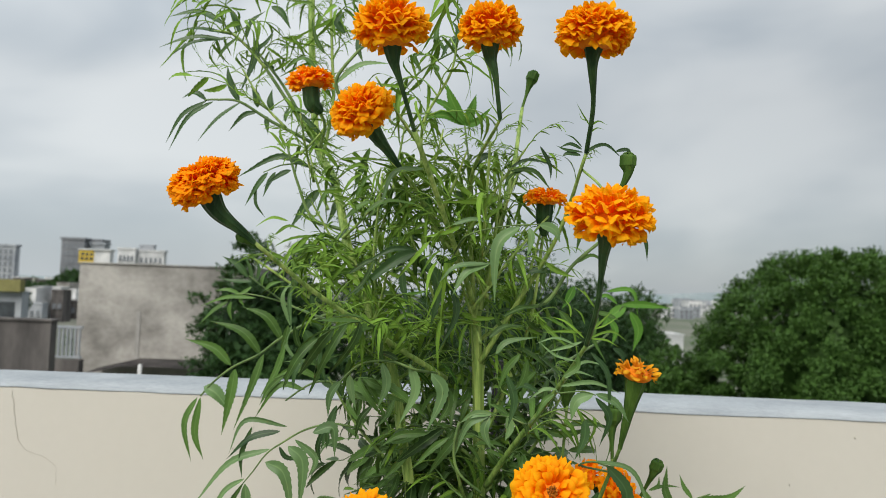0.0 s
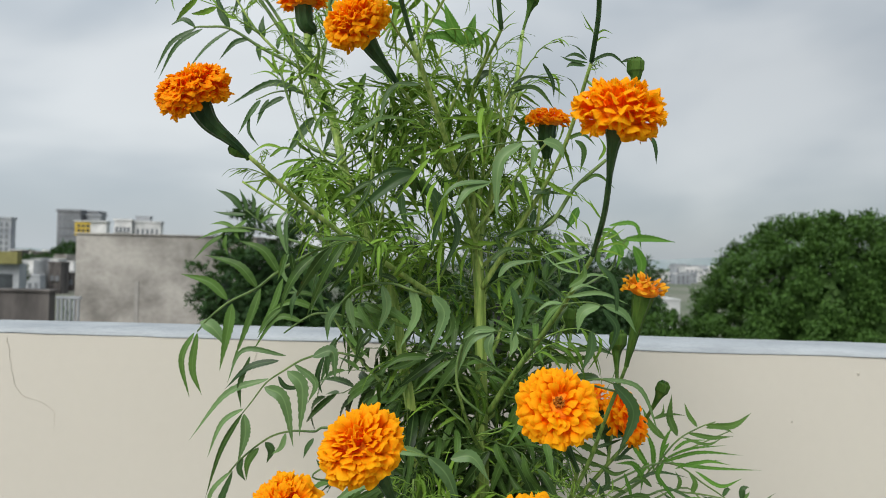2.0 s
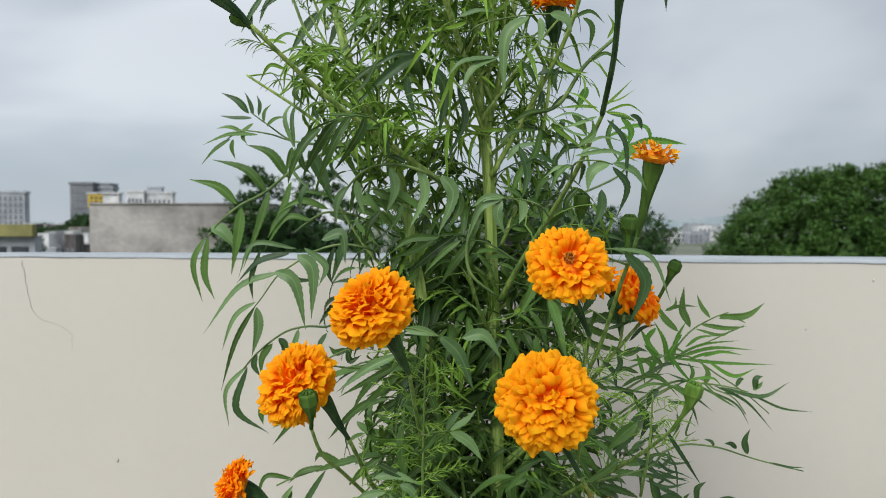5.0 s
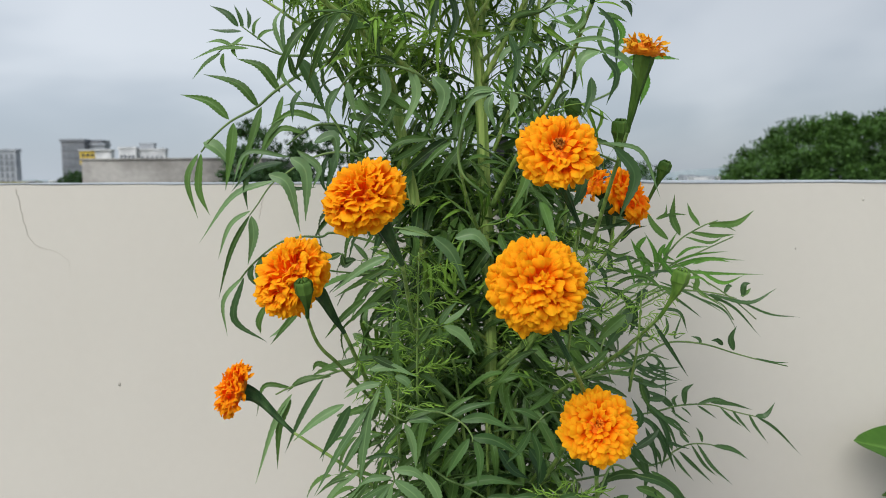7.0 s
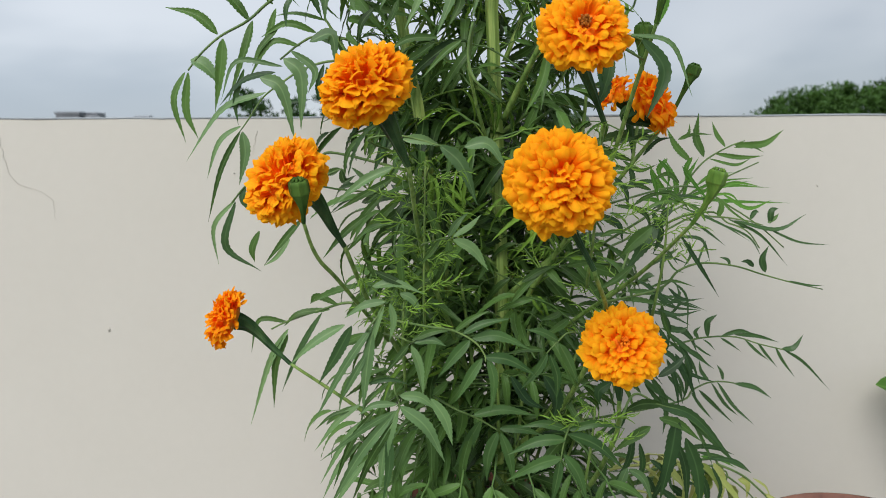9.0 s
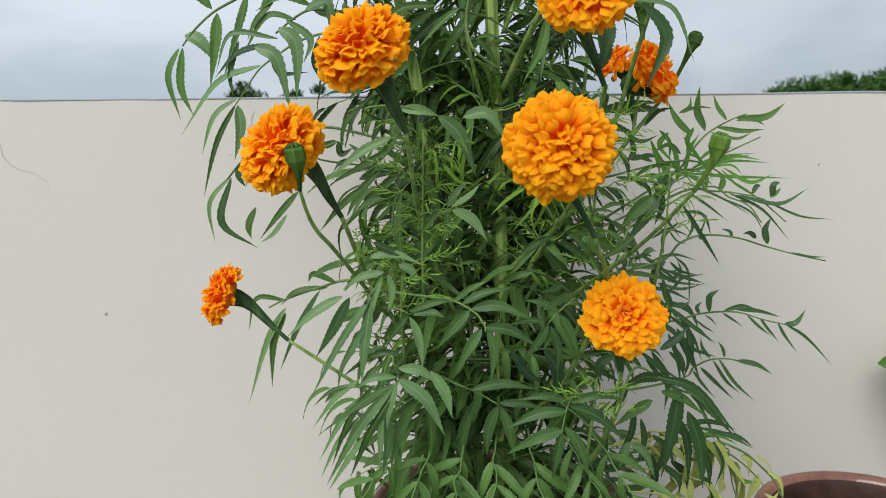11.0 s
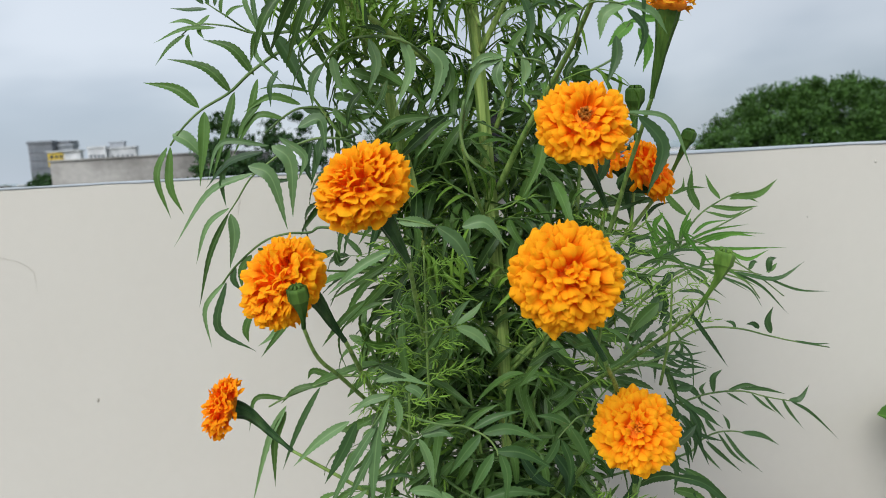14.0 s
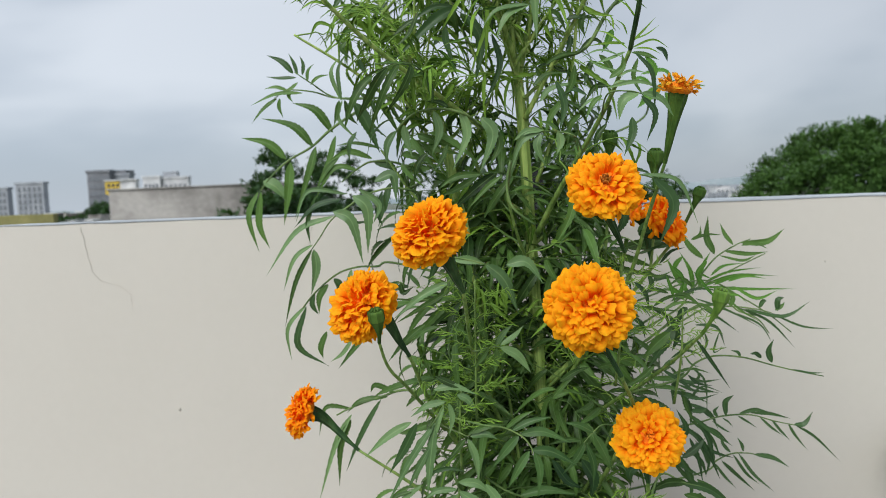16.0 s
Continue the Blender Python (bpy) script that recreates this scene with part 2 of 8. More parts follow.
# ---------------------------------------------------------------- terrace: floor and parapet
# unseen floor; its grey is darkened to cut bounce light on the plant
floor = tagged(mesh_object("floor", boxed(-7, 7, -6, WALL_Y + 0.3, FLOOR - 0.2, FLOOR), M_FLOOR, smooth=False), "grey cement roof terrace floor, out of view", "floor", kind="structure")


def rise(x):
    """Lifts the wall's near top edge, more to the left, to fit the camera's view."""
    return 0.0048 - 0.0048 * max(-1.3, min(1.3, x))


def parapet(name, x0, x1, y0, y1, z0, z1, label):
    """A plastered wall with slightly wavy faces and softened upper edges."""
    bm = bmesh.new()
    along_x = x1 - x0 > y1 - y0
    n = int(max(x1 - x0, y1 - y0) / 0.06)
    rows = [(0, z0), (0, z1 - 0.0005), (0.002, z1), (0.5, z1 + 0.002), (0.994, z1), (1, z1 - 0.002), (1, z0)]
    rings = []
    for i in range(n + 1):
        t = i / n
        ring = []
        for f, z in rows:
            if along_x:
                p = Vector((x0 + (x1 - x0) * t, y0 + (y1 - y0) * f, z))
            else:
                p = Vector((x0 + (x1 - x0) * f, y0 + (y1 - y0) * t, z))
            w = noise.noise(p * 4.0) * 0.0035 + noise.noise(p * 17.0) * 0.0012
            if z > z1 - 0.05:
                p.z += w * 0.6 + (rise(p.x) * (1 - f) if along_x else 0)
            ring.append(bm.verts.new(p))
        rings.append(ring)
    for a, b in zip(rings, rings[1:]):
        for k in range(len(rows) - 1):
            bm.faces.new((a[k], b[k], b[k + 1], a[k + 1]))
    bm.faces.new(rings[0])
    bm.faces.new(rings[-1][::-1])
    ob = mesh_object(name, bm, M_WALL, label=label, smooth=False)
    return tagged(ob, "", "wall", kind="structure")


wall_north = parapet("wall_north", -6.9, 6.9, WALL_Y, WALL_Y + 0.25, FLOOR, WALL_TOP - 0.004, "cream painted plaster parapet wall with a hairline crack")
parapet("wall_west", -6.9, -6.64, -6.0, WALL_Y - 0.004, FLOOR, WALL_TOP - 0.004, "cream painted plaster parapet wall")
parapet("wall_east", 6.64, 6.9, -6.0, WALL_Y - 0.004, FLOOR, WALL_TOP - 0.004, "cream painted plaster parapet wall")


def coping():
    bm = bmesh.new()
    n = 260
    rings = []
    for i in range(n + 1):
        x = -6.9 + 13.8 * i / n
        ring = []
        for y, z in ((0.001, -0.0044), (-0.0010, -0.0040), (-0.0007, -0.0015), (0.10, 0.002), (0.24, 0.003), (0.252, 0.0), (0.252, -0.012)):
            w = noise.noise(Vector((x * 3.1, y * 4, 2.0))) * 0.004 + noise.noise(Vector((x * 14, y * 9, 5.0))) * 0.0022
            edge = noise.noise(Vector((x * 5.0, 0.0, 9.0))) * 0.002
            ring.append(bm.verts.new((x, WALL_Y + y + w * 0.4, WALL_TOP + z + w * 0.4 + edge * (1 if y < 0.05 else 0) + rise(x) * (1 - y / 0.252) - 0.0065 * max(0.0, min(1.0, (x - 0.1) / 0.9)) * max(0.0, y / 0.252))))
        rings.append(ring)
    for a, b in zip(rings, rings[1:]):
        for k in range(6):
            bm.faces.new((a[k], b[k], b[k + 1], a[k + 1]))
    return mesh_object("trim", bm, M_COPING)


tagged(coping(), "pale grey-blue weathered coping along the parapet top", "coping", kind="structure")

# the hairline crack that runs down the wall
crack_line = smooth_line([(-0.755, WALL_Y, 1.016), (-0.747, WALL_Y, 0.975), (-0.738, WALL_Y, 0.938), (-0.726, WALL_Y, 0.915), (-0.695, WALL_Y, 0.906), (-0.670, WALL_Y, 0.888), (-0.666, WALL_Y, 0.855)], 22)
for q in crack_line:
    q.x += noise.noise(q * 60) * 0.004 + noise.noise(q * 210) * 0.0016
    q.z += noise.noise(q * 45 + Vector((3, 1, 2))) * 0.003 + noise.noise(q * 190) * 0.0014
    q.y = WALL_Y - 0.0005 
part("crack", tube(bmesh.new(), crack_line, lambda t: 0.0005 * (1 - 0.8 * t), 5), M_CRACK, wall_north, "hairline crack in the plaster")

for x, z, r in ((-0.590, 0.662, 0.0028), (0.735, 0.986, 0.0022), (0.62, 0.90, 0.0014), (-0.36, 0.93, 0.0013)):
    bm = bmesh.new()
    bmesh.ops.create_icosphere(bm, subdivisions=1, radius=1, matrix=Matrix.Translation((x, WALL_Y - 0.0004, z)) @ Matrix.Diagonal((r, 0.0012, r * 1.5, 1)))
    part("speck", bm, M_CRACK, wall_north, "small chip in the paint")
fine_line = [Vector((-0.318 + 0.004 * noise.noise(Vector((k * 0.9, 0, 0))) - 0.0012 * k, WALL_Y - 0.0003, 1.000 - 0.005 * k)) for k in range(9)]
part("crack", tube(bmesh.new(), fine_line, lambda t: 0.0006 * (1 - 0.7 * t), 5), M_CRACK, wall_north, "faint short crack in the plaster")

bar = tagged(mesh_object("iron_bar", boxed(0.092, 0.112, WALL_Y - 0.012, WALL_Y - 0.001, 0.962, 1.10, bevel=0.002), M_IRON, smooth=False), "flat black iron bar fixed to the parapet wall", "iron bar")


# ---------------------------------------------------------------- leaves
def blade(bm, uvl, base, way, up, length, width, droop=0.3, fold=0.25, teeth=9, curl=0.0, jag=0.83):
    """One narrow toothed leaflet, folded along its midrib and bending down towards the tip."""
    way = way.normalized()
    side = way.cross(up).normalized()
    up = side.cross(way)
    mid, left, right = [], [], []
    n = teeth
    for i in range(n + 1):
        t = i / n
        a = droop * t * t
        q = base + way * (length * t * (1 - 0.25 * droop * t)) - up * (length * a * 0.7) + side * (curl * length * t * t)
        w = width * 0.5 * (math.sin(math.pi * min(1, t ** 0.75 * 0.97 + 0.02)) ** 0.8) * (1.0 if i % 2 == 0 else jag)
        if i == n:
            w = 0.0
        mid.append(bm.verts.new(q - up * (fold * w)))
        if 0 < i < n:
            back = way * (-0.012 * length if i % 2 == 0 and jag < 1 else 0.0)
            left.append(bm.verts.new(q + side * w + up * fold * w * 0.6 - back))
            right.append(bm.verts.new(q - side * w + up * fold * w * 0.6 - back))
    for row in (left, right):
        for i in range(n):
            if i == 0:
                f = (mid[0], mid[1], row[0])
                us = ((0, 0), (0, 1 / n), (1, 1 / n))
            elif i == n - 1:
                f = (mid[i], mid[n], row[i - 1])
                us = ((0, i / n), (0, 1), (1, i / n))
            else:
                f = (mid[i], mid[i + 1], row[i], row[i - 1])
                us = ((0, i / n), (0, (i + 1) / n), (1, (i + 1) / n), (1, i / n))
            face = bm.faces.new(f if row is left else f[::-1])
            for loop, u in zip(face.loops, us if row is left else us[::-1]):
                loop[uvl].uv = u


def leaf_mesh(name, seed, pairs, length, leaflet, width, arch, droop, spread, mat, teeth=9, rough=0.15, skip=0.05, hang=0.0):
    """A pinnate leaf: its stalk runs from the origin to (0, length, 0), arched upwards between; leaflets in pairs."""
    rng = random.Random(seed)
    bm = bmesh.new()
    uvl = bm.loops.layers.uv.new("uv")
    line = [Vector((rng.uniform(-1, 1) * 0.004 * math.sin(t * 3), length * t, arch * length * 4 * t * (1 - t) * (0.75 + 0.5 * t))) for t in (i / 10 for i in range(11))]
    tube(bm, line, lambda t: (0.0013 * (1 - 0.7 * t)) * (length / 0.12) ** 0.5, 5)
    up = Vector((0, 0, 1))
    for k in range(pairs):
        t = 0.26 + 0.72 * (k + 0.3) / pairs
        i = min(9, int(t * 10))
        q = line[i].lerp(line[i + 1], t * 10 - i)
        way = (line[i + 1] - line[i]).normalized()
        size = leaflet * (0.68 + 0.44 * math.sin(math.pi * (0.15 + 0.52 * k / max(1, pairs - 1))))
        for s in (-1, 1):
            if rng.random() < skip:
                continue
            angle = radians(spread + rng.uniform(-18, 18) - 12 * t)
            d = way * math.cos(angle) + Vector((s, 0, 0)) * math.sin(angle) + up * (rng.uniform(-0.5, 0.2) - hang)
            jog = way * rng.uniform(-0.02, 0.02) * length
            blade(bm, uvl, q + jog, d, up + Vector((s * rng.uniform(-0.1, 0.5), rng.uniform(-0.3, 0.3), 0)), size * rng.uniform(0.7, 1.15), width * rng.uniform(0.8, 1.2), droop * rng.uniform(0.1, 1.7), 0.3, teeth, rng.uniform(-rough, rough))
    blade(bm, uvl, line[-1], line[-1] - line[-2] + up * rng.uniform(-0.1, 0.1) * 0.01, up, leaflet * 1.05, width, droop * rng.uniform(0.6, 1.4), 0.3, teeth, rng.uniform(-rough, rough))
    me = bpy.data.meshes.new(name)
    bm.to_mesh(me)
    bm.free()
    for p in me.polygons:
        p.use_smooth = True
    me.materials.append(mat)
    return me


LARGE = [leaf_mesh("large_leaf", 10 + k, 4 + k % 2, 0.125, 0.059, 0.0102, 0.06 + 0.04 * (k % 3), 1.0, 50, M_LEAF, 21, 0.25, 0.08, 0.06) for k in range(10)]
MEDIUM = [leaf_mesh("medium_leaf", 30 + k, 3 + k % 3, 0.100, 0.050, 0.0088, 0.10 + 0.05 * (k % 3), 1.1, 48, M_LEAF, 17, 0.35, 0.16, 0.15) for k in range(10)]
SLIM = [leaf_mesh("slim_leaf", 70 + k, 3 + k % 2, 0.085, 0.042, 0.0056, 0.12 + 0.06 * (k % 3), 1.3, 48, M_YOUNG, 11, 0.6, 0.22, 0.22) for k in range(12)]
FINE = [leaf_mesh("fine_leaf", 90 + k, 6, 0.045, 0.014, 0.0016, 0.10, 0.6, 42, M_YOUNG, 5, 0.4) for k in range(6)]
PALE = [leaf_mesh("yellow_leaf", 110 + k, 5, 0.12, 0.045, 0.0095, 0.18, 1.0, 55, M_YELLOW, 9) for k in range(3)]


def leaf_pose(base, tip, length, roll=0.0, face=(0, 0, 1)):
    b, t = Vector(base), Vector(tip)
    y = (t - b).normalized()
    up = Vector(face).normalized()
    if abs(y.dot(up)) > 0.94:
        up = Vector((0, -1, 0.2)) if abs(y.z) > 0.7 else Vector((0, 0, 1))
    x = y.cross(up).normalized()
    z = x.cross(y)
    if roll:
        turn = Matrix.Rotation(radians(roll), 3, y)
        x, z = turn @ x, turn @ z
    s = (t - b).length / length
    m = Matrix((x * s, y * s, z * s)).transposed().to_4x4()
    m.translation = b
    return m


# ---------------------------------------------------------------- petals and blooms
def petal_mesh(seed, narrow=1.0, ruffle=1.0):
    """A petal along +y: narrow claw, then a broad rounded lip that rolls back, its rim gently waved; +z faces the middle of the bloom."""
    rng = random.Random(seed)
    bm = bmesh.new()
    uvl = bm.loops.layers.uv.new("uv")
    nu, nv = 8, 7
    ph, waves, roll = rng.uniform(0, 6.3), rng.choice((0.7, 1.1, 1.6)), rng.uniform(45, 125)
    notch, cup, lean = rng.uniform(-0.01, 0.035), rng.uniform(-0.9, 0.35), rng.uniform(-0.2, 0.2)
    lip, claw = rng.uniform(0.20, 0.30), 0.76
    grid = []
    for j in range(nv + 1):
        v = j / nv
        if v < 0.40:
            y, z, ny, nz = v / 0.40 * claw, 0.0, 0.0, 1.0
        else:
            a = radians(roll) * (v - 0.40) / 0.60
            k = lip / radians(roll)
            y, z, ny, nz = claw + k * math.sin(a), -k * (1 - math.cos(a)), math.sin(a), math.cos(a)
        e = max(0.0, min(1.0, (v - 0.15) / 0.60))
        w = (0.050 + 0.088 * e * e * (3 - 2 * e)) * narrow
        row = []
        for i in range(nu + 1):
            u = 2 * i / nu - 1
            # a rounded outline: the sides fall short of the tip
            short = (0.065 * abs(u) ** 3.0 + notch * max(0, 1 - 2.5 * abs(u)) + lean * 0.12 * u) * max(0, v - 0.4) / 0.6
            bend = cup * u * u * v * v * 0.10
            lift = ruffle * 0.080 * v * v * math.sin(waves * math.pi * u + ph)
            row.append(bm.verts.new((u * w + lean * v * v * 0.3, y - short * nz + lift * ny, z + short * ny + lift * nz + bend)))
        grid.append(row)
    for j in range(nv):
        for i in range(nu):
            f = bm.faces.new((grid[j][i], grid[j][i + 1], grid[j + 1][i + 1], grid[j + 1][i]))
            for loop, (a, b) in zip(f.loops, ((i, j), (i + 1, j), (i + 1, j + 1), (i, j + 1))):
                loop[uvl].uv = (a / nu, b / nv)
    return bm


def petal_set(mat, narrow=1.0, ruffle=1.0, seed=0):
    out = []
    for k in range(10):
        me = bpy.data.meshes.new("petal")
        bm = petal_mesh(seed + k, narrow, ruffle)
        bm.to_mesh(me)
        bm.free()
        for p in me.polygons:
            p.use_smooth = True
        me.materials.append(mat)
        out.append(me)
    return out


PETALS = petal_set(M_PETAL, 1.0, 1.0, 1)
PETALS_DEEP = petal_set(M_PETAL_DEEP, 1.0, 1.1, 21)
PETALS_LOOSE = petal_set(M_PETAL_DEEP, 1.8, 1.5, 61)
PETALS_OLD = petal_set(M_PETAL_OLD, 1.3, 1.8, 41)


def calyx_radius(cup, line):
    """A cup that narrows within a few centimetres into the stalk."""
    total = sum((b - a).length for a, b in zip(line, line[1:]))

    def radius(t):
        d = t * total
        if d < 0.014:
            return cup * (1.0 - 0.05 * d / 0.014)
        if d < 0.040:
            return cup * (0.95 - 0.47 * (d - 0.014) / 0.026)
        return max(0.0020, cup * (0.48 - 0.28 * (d - 0.040) / 0.032))
    return radius


def bloom(plant, at, axis, across, petals, count=190, high=0.80, back=0.42, open_eye=0.0, florets=None, stalk=(), calyx=0.045, cup=0.0092, green=None, label="", seed=0):
    """A pompom bloom: core, green calyx running into its stalk, and petals set in a spiral over a flattened dome."""
    rng = random.Random(seed)
    count = int(count * 1.3)
    at, axis = Vector(at), Vector(axis).normalized()
    x = axis.orthogonal().normalized()
    y = axis.cross(x)
    r = across * 0.485
    frame_of = Matrix((x, y, axis)).transposed()
    core = bmesh.new()
    bmesh.ops.create_uvsphere(core, u_segments=14, v_segments=9, radius=1, matrix=Matrix.Translation(at - axis * r * 0.1) @ (frame_of @ Matrix.Diagonal((r * 0.62, r * 0.62, r * 0.52 * high))).to_4x4())
    head = part("flower", core, M_CORE, plant, label)
    low = at - axis * r * (0.30 + 0.15 * high)
    # calyx: a ribbed cup that narrows into the stalk
    end = Vector(stalk[0]) if stalk else low - axis * calyx
    if len(stalk) > 1:
        line = smooth_line([low + axis * r * 0.32, low - axis * calyx * 0.30, *stalk], 9)
    else:
        line = smooth_line([low + axis * r * 0.32, low - axis * calyx * 0.35, low.lerp(end, 0.62) - axis * calyx * 0.12, end], 9)
    part("calyx", tube(bmesh.new(), line, calyx_radius(cup, line), 16, 0.15), green or M_CALYX, head, "dark green ribbed calyx", smooth=False)
    for i in range(count):
        f = (i + 0.5) / count
        c = 1 - f * (1 + back)
        if open_eye and f < open_eye:
            continue
        th = math.acos(max(-1, min(1, c)))
        az = i * 2.399963 + rng.uniform(-0.2, 0.2)
        jit = rng.uniform(0.86, 1.0)
        tip = Vector((math.sin(th) * math.cos(az), math.sin(th) * math.sin(az), 0))
        tip = tip * r * jit * (1.0 if c > 0 else 1.0 + 0.25 * c) + Vector((0, 0, r * high * math.cos(th) * jit if c > 0 else r * 1.0 * c))
        root = Vector((tip.x * 0.15, tip.y * 0.15, -r * 0.22))
        d = tip - root
        length = d.length
        d.normalize()
        inner = Vector((0, 0, 1)) - d * d.z
        if inner.length < 0.15:
            inner = Vector((-math.cos(az), -math.sin(az), 0.0)) - d * (-math.cos(az) * d.x - math.sin(az) * d.y)
        inner.normalize()
        turn = Matrix.Rotation(rng.uniform(-0.8, 0.8), 3, d) @ Matrix.Rotation(rng.uniform(-0.16, 0.16), 3, d.cross(inner))
        inner = turn @ inner
        yv = turn @ d
        xv = yv.cross(inner)
        wide = r * (0.66 + 0.50 * math.sin(th)) * rng.uniform(0.75, 1.3)
        m3 = frame_of @ Matrix((xv * wide, yv * length * 1.08, inner * (0.45 * length + 0.55 * r))).transposed()
        pet = new("petal", petals[rng.randrange(len(petals))])
        pet.parent = head
        m = m3.to_4x4()
        m.translation = at + frame_of @ root
        pet.matrix_basis = m
    if open_eye:
        bm = bmesh.new()
        for k in range(26):
            a, q = k * 2.4, math.sqrt(k / 26) * r * 0.12
            b0 = at + frame_of @ Vector((q * math.cos(a), q * math.sin(a), r * 0.12))
            b1 = at + frame_of @ Vector((1.25 * q * math.cos(a), 1.25 * q * math.sin(a), r * (high * 0.56 + rng.uniform(-0.12, 0.06))))
            tube(bm, [b0, b0.lerp(b1, 0.5), b1], lambda t: r * 0.022 * (0.6 + 0.8 * t), 5)
        part("disc", bm, florets or M_FLORET, head, "curled inner florets" if florets else "dark brown disc florets")
    return head


def bud(plant, at, axis, size, stalk, green=None, label="closed green flower bud"):
    """A closed bud, size wide: ribbed cup with a blunt top, drawn out below into a thickened stalk."""
    at, axis = Vector(at), Vector(axis).normalized()
    end = Vector(stalk)
    neck = at - axis * size * 0.75
    line = smooth_line([at + axis * size * 0.62, at + axis * size * 0.3, at - axis * size * 0.1, neck, neck.lerp(end, 0.5) - axis * size * 0.1, end], 5)

    def radius(t):
        if t < 0.10:
            return size * (0.40 + 0.10 * (t / 0.10) ** 0.5)
        e = max(0.0, min(1.0, (t - 0.40) / 0.42))
        return max(0.0017, size * (0.50 - 0.40 * e * (1.6 - 0.6 * e)))
    ob = part("bud", tube(bmesh.new(), line, radius, 14, 0.13), green or M_BUD, plant, label, smooth=False)
    bm = bmesh.new()
    x = axis.orthogonal().normalized()
    yv = axis.cross(x)
    for k in range(8):
        a = k * math.pi / 4
        o = x * math.cos(a) + yv * math.sin(a)
        top = at + axis * size * 0.60
        tube(bm, [top + o * size * 0.33, top + o * size * 0.24 + axis * size * 0.13, top + o * size * 0.05 + axis * size * 0.16], lambda t: size * 0.105 * (1 - 0.7 * t), 6)
    part("crest", bm, green or M_BUD, ob)
    return ob


# ---------------------------------------------------------------- the marigold plant
BASE = (0.055, 0.87, 0.44)
marigold = thing("marigold_plant", BASE, "tall bushy marigold plant with orange pompom flowers", "flowering plant")


STEMS, OPEN = [], []


def stem(points, thick, thin, leaves="", gap=0.032, first=0.0, last=1.0, steps=7, rib=0.06):
    """A ribbed stem through a few points, from its foot upwards; leaves names the kinds that sprout along it."""
    thick, thin = (thick, thin) if thick > 0.006 else (thick * 0.72, thin * 0.64)
    line = smooth_line(points, steps)
    part("stem", tube(bmesh.new(), line, lambda t: thick + (thin - thick) * t, 14 if thick > 0.005 else 10, 0.13 if thick > 0.005 else rib), M_STEM if thick > 0.005 or points[-1][2] > 1.2 else M_TWIG, marigold, smooth=thick <= 0.005)
    STEMS.append((line, leaves, gap, first, last))
    # points of this stem that leaves must not hide from the camera
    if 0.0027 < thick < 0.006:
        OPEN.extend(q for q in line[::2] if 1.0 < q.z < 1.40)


# main stems, foot first
stem([BASE, (0.058, 0.865, 0.66), (0.056, 0.86, 0.837), (0.047, 0.86, 1.085), (0.041, 0.85, 1.173), (0.037, 0.84, 1.204)], 0.0080, 0.0052, "lm", 0.034)
stem([(0.037, 0.84, 1.204), (0.027, 0.82, 1.341), (0.052, 0.72, 1.396)], 0.0042, 0.0024, "msf", 0.022, 0.05, 0.85)
stem([BASE, (0.010, 0.87, 0.70), (-0.029, 0.845, 0.982), (-0.040, 0.840, 1.043), (-0.057, 0.840, 1.132), (-0.088, 0.850, 1.198), (-0.117, 0.880, 1.265), (-0.148, 0.940, 1.359), (-0.184, 1.000, 1.420), (-0.202, 1.030, 1.546), (-0.212, 1.050, 1.664), (-0.214, 1.060, 1.756)], 0.0062, 0.0042, "msf", 0.024, 0.25)
stem([(-0.178, 0.990, 1.412), (-0.157, 0.900, 1.422), (-0.154, 0.850, 1.428)], 0.0032, 0.0026)
stem([(-0.173, 0.990, 1.402), (-0.164, 1.000, 1.481), (-0.170, 1.010, 1.549), (-0.177, 1.020, 1.636), (-0.179, 1.030, 1.725)], 0.0036, 0.0026, "sf", 0.018, 0.1)
stem([(0.007, 0.84, 1.118), (-0.062, 0.78, 1.166), (-0.127, 0.72, 1.213), (-0.175, 0.66, 1.258)], 0.0045, 0.0030, "msf", 0.020, 0.1)
stem([(0.037, 0.84, 1.204), (0.015, 0.80, 1.261), (-0.0335, 0.697, 1.376)], 0.0050, 0.0040, "msf", 0.026, 0.1, 0.9)
stem([(0.047, 0.85, 1.138), (0.077, 0.83, 1.193), (0.122, 0.78, 1.282), (0.1375, 0.706, 1.361)], 0.0045, 0.0026, "msf", 0.022, 0.05, 0.96)
stem([(0.057, 0.84, 0.997), (0.078, 0.80, 1.045), (0.116, 0.72, 1.125), (0.129, 0.641, 1.176)], 0.0050, 0.0028, "ms", 0.030, 0.15, 0.9)
stem([(0.06, 0.86, 0.80), (0.129, 0.84, 0.87), (0.159, 0.80, 0.945), (0.171, 0.75, 1.02), (0.178, 0.71, 1.072)], 0.0042, 0.0026, "ms", 0.030, 0.2, 0.85)
stem([(0.002, 0.82, 1.268), (-0.030, 0.78, 1.325), (-0.049, 0.76, 1.348)], 0.0034, 0.0026, "f", 0.024)
stem([(0.03, 0.865, 0.68), (0.003, 0.82, 0.767), (-0.026, 0.74, 0.865), (-0.035, 0.65, 0.953)], 0.0044, 0.0028, "msf", 0.026, 0.1)
stem([(0.03, 0.87, 0.62), (-0.018, 0.83, 0.689), (-0.075, 0.76, 0.806), (-0.094, 0.69, 0.883)], 0.0044, 0.0030, "lmf", 0.028, 0.1, 0.9)
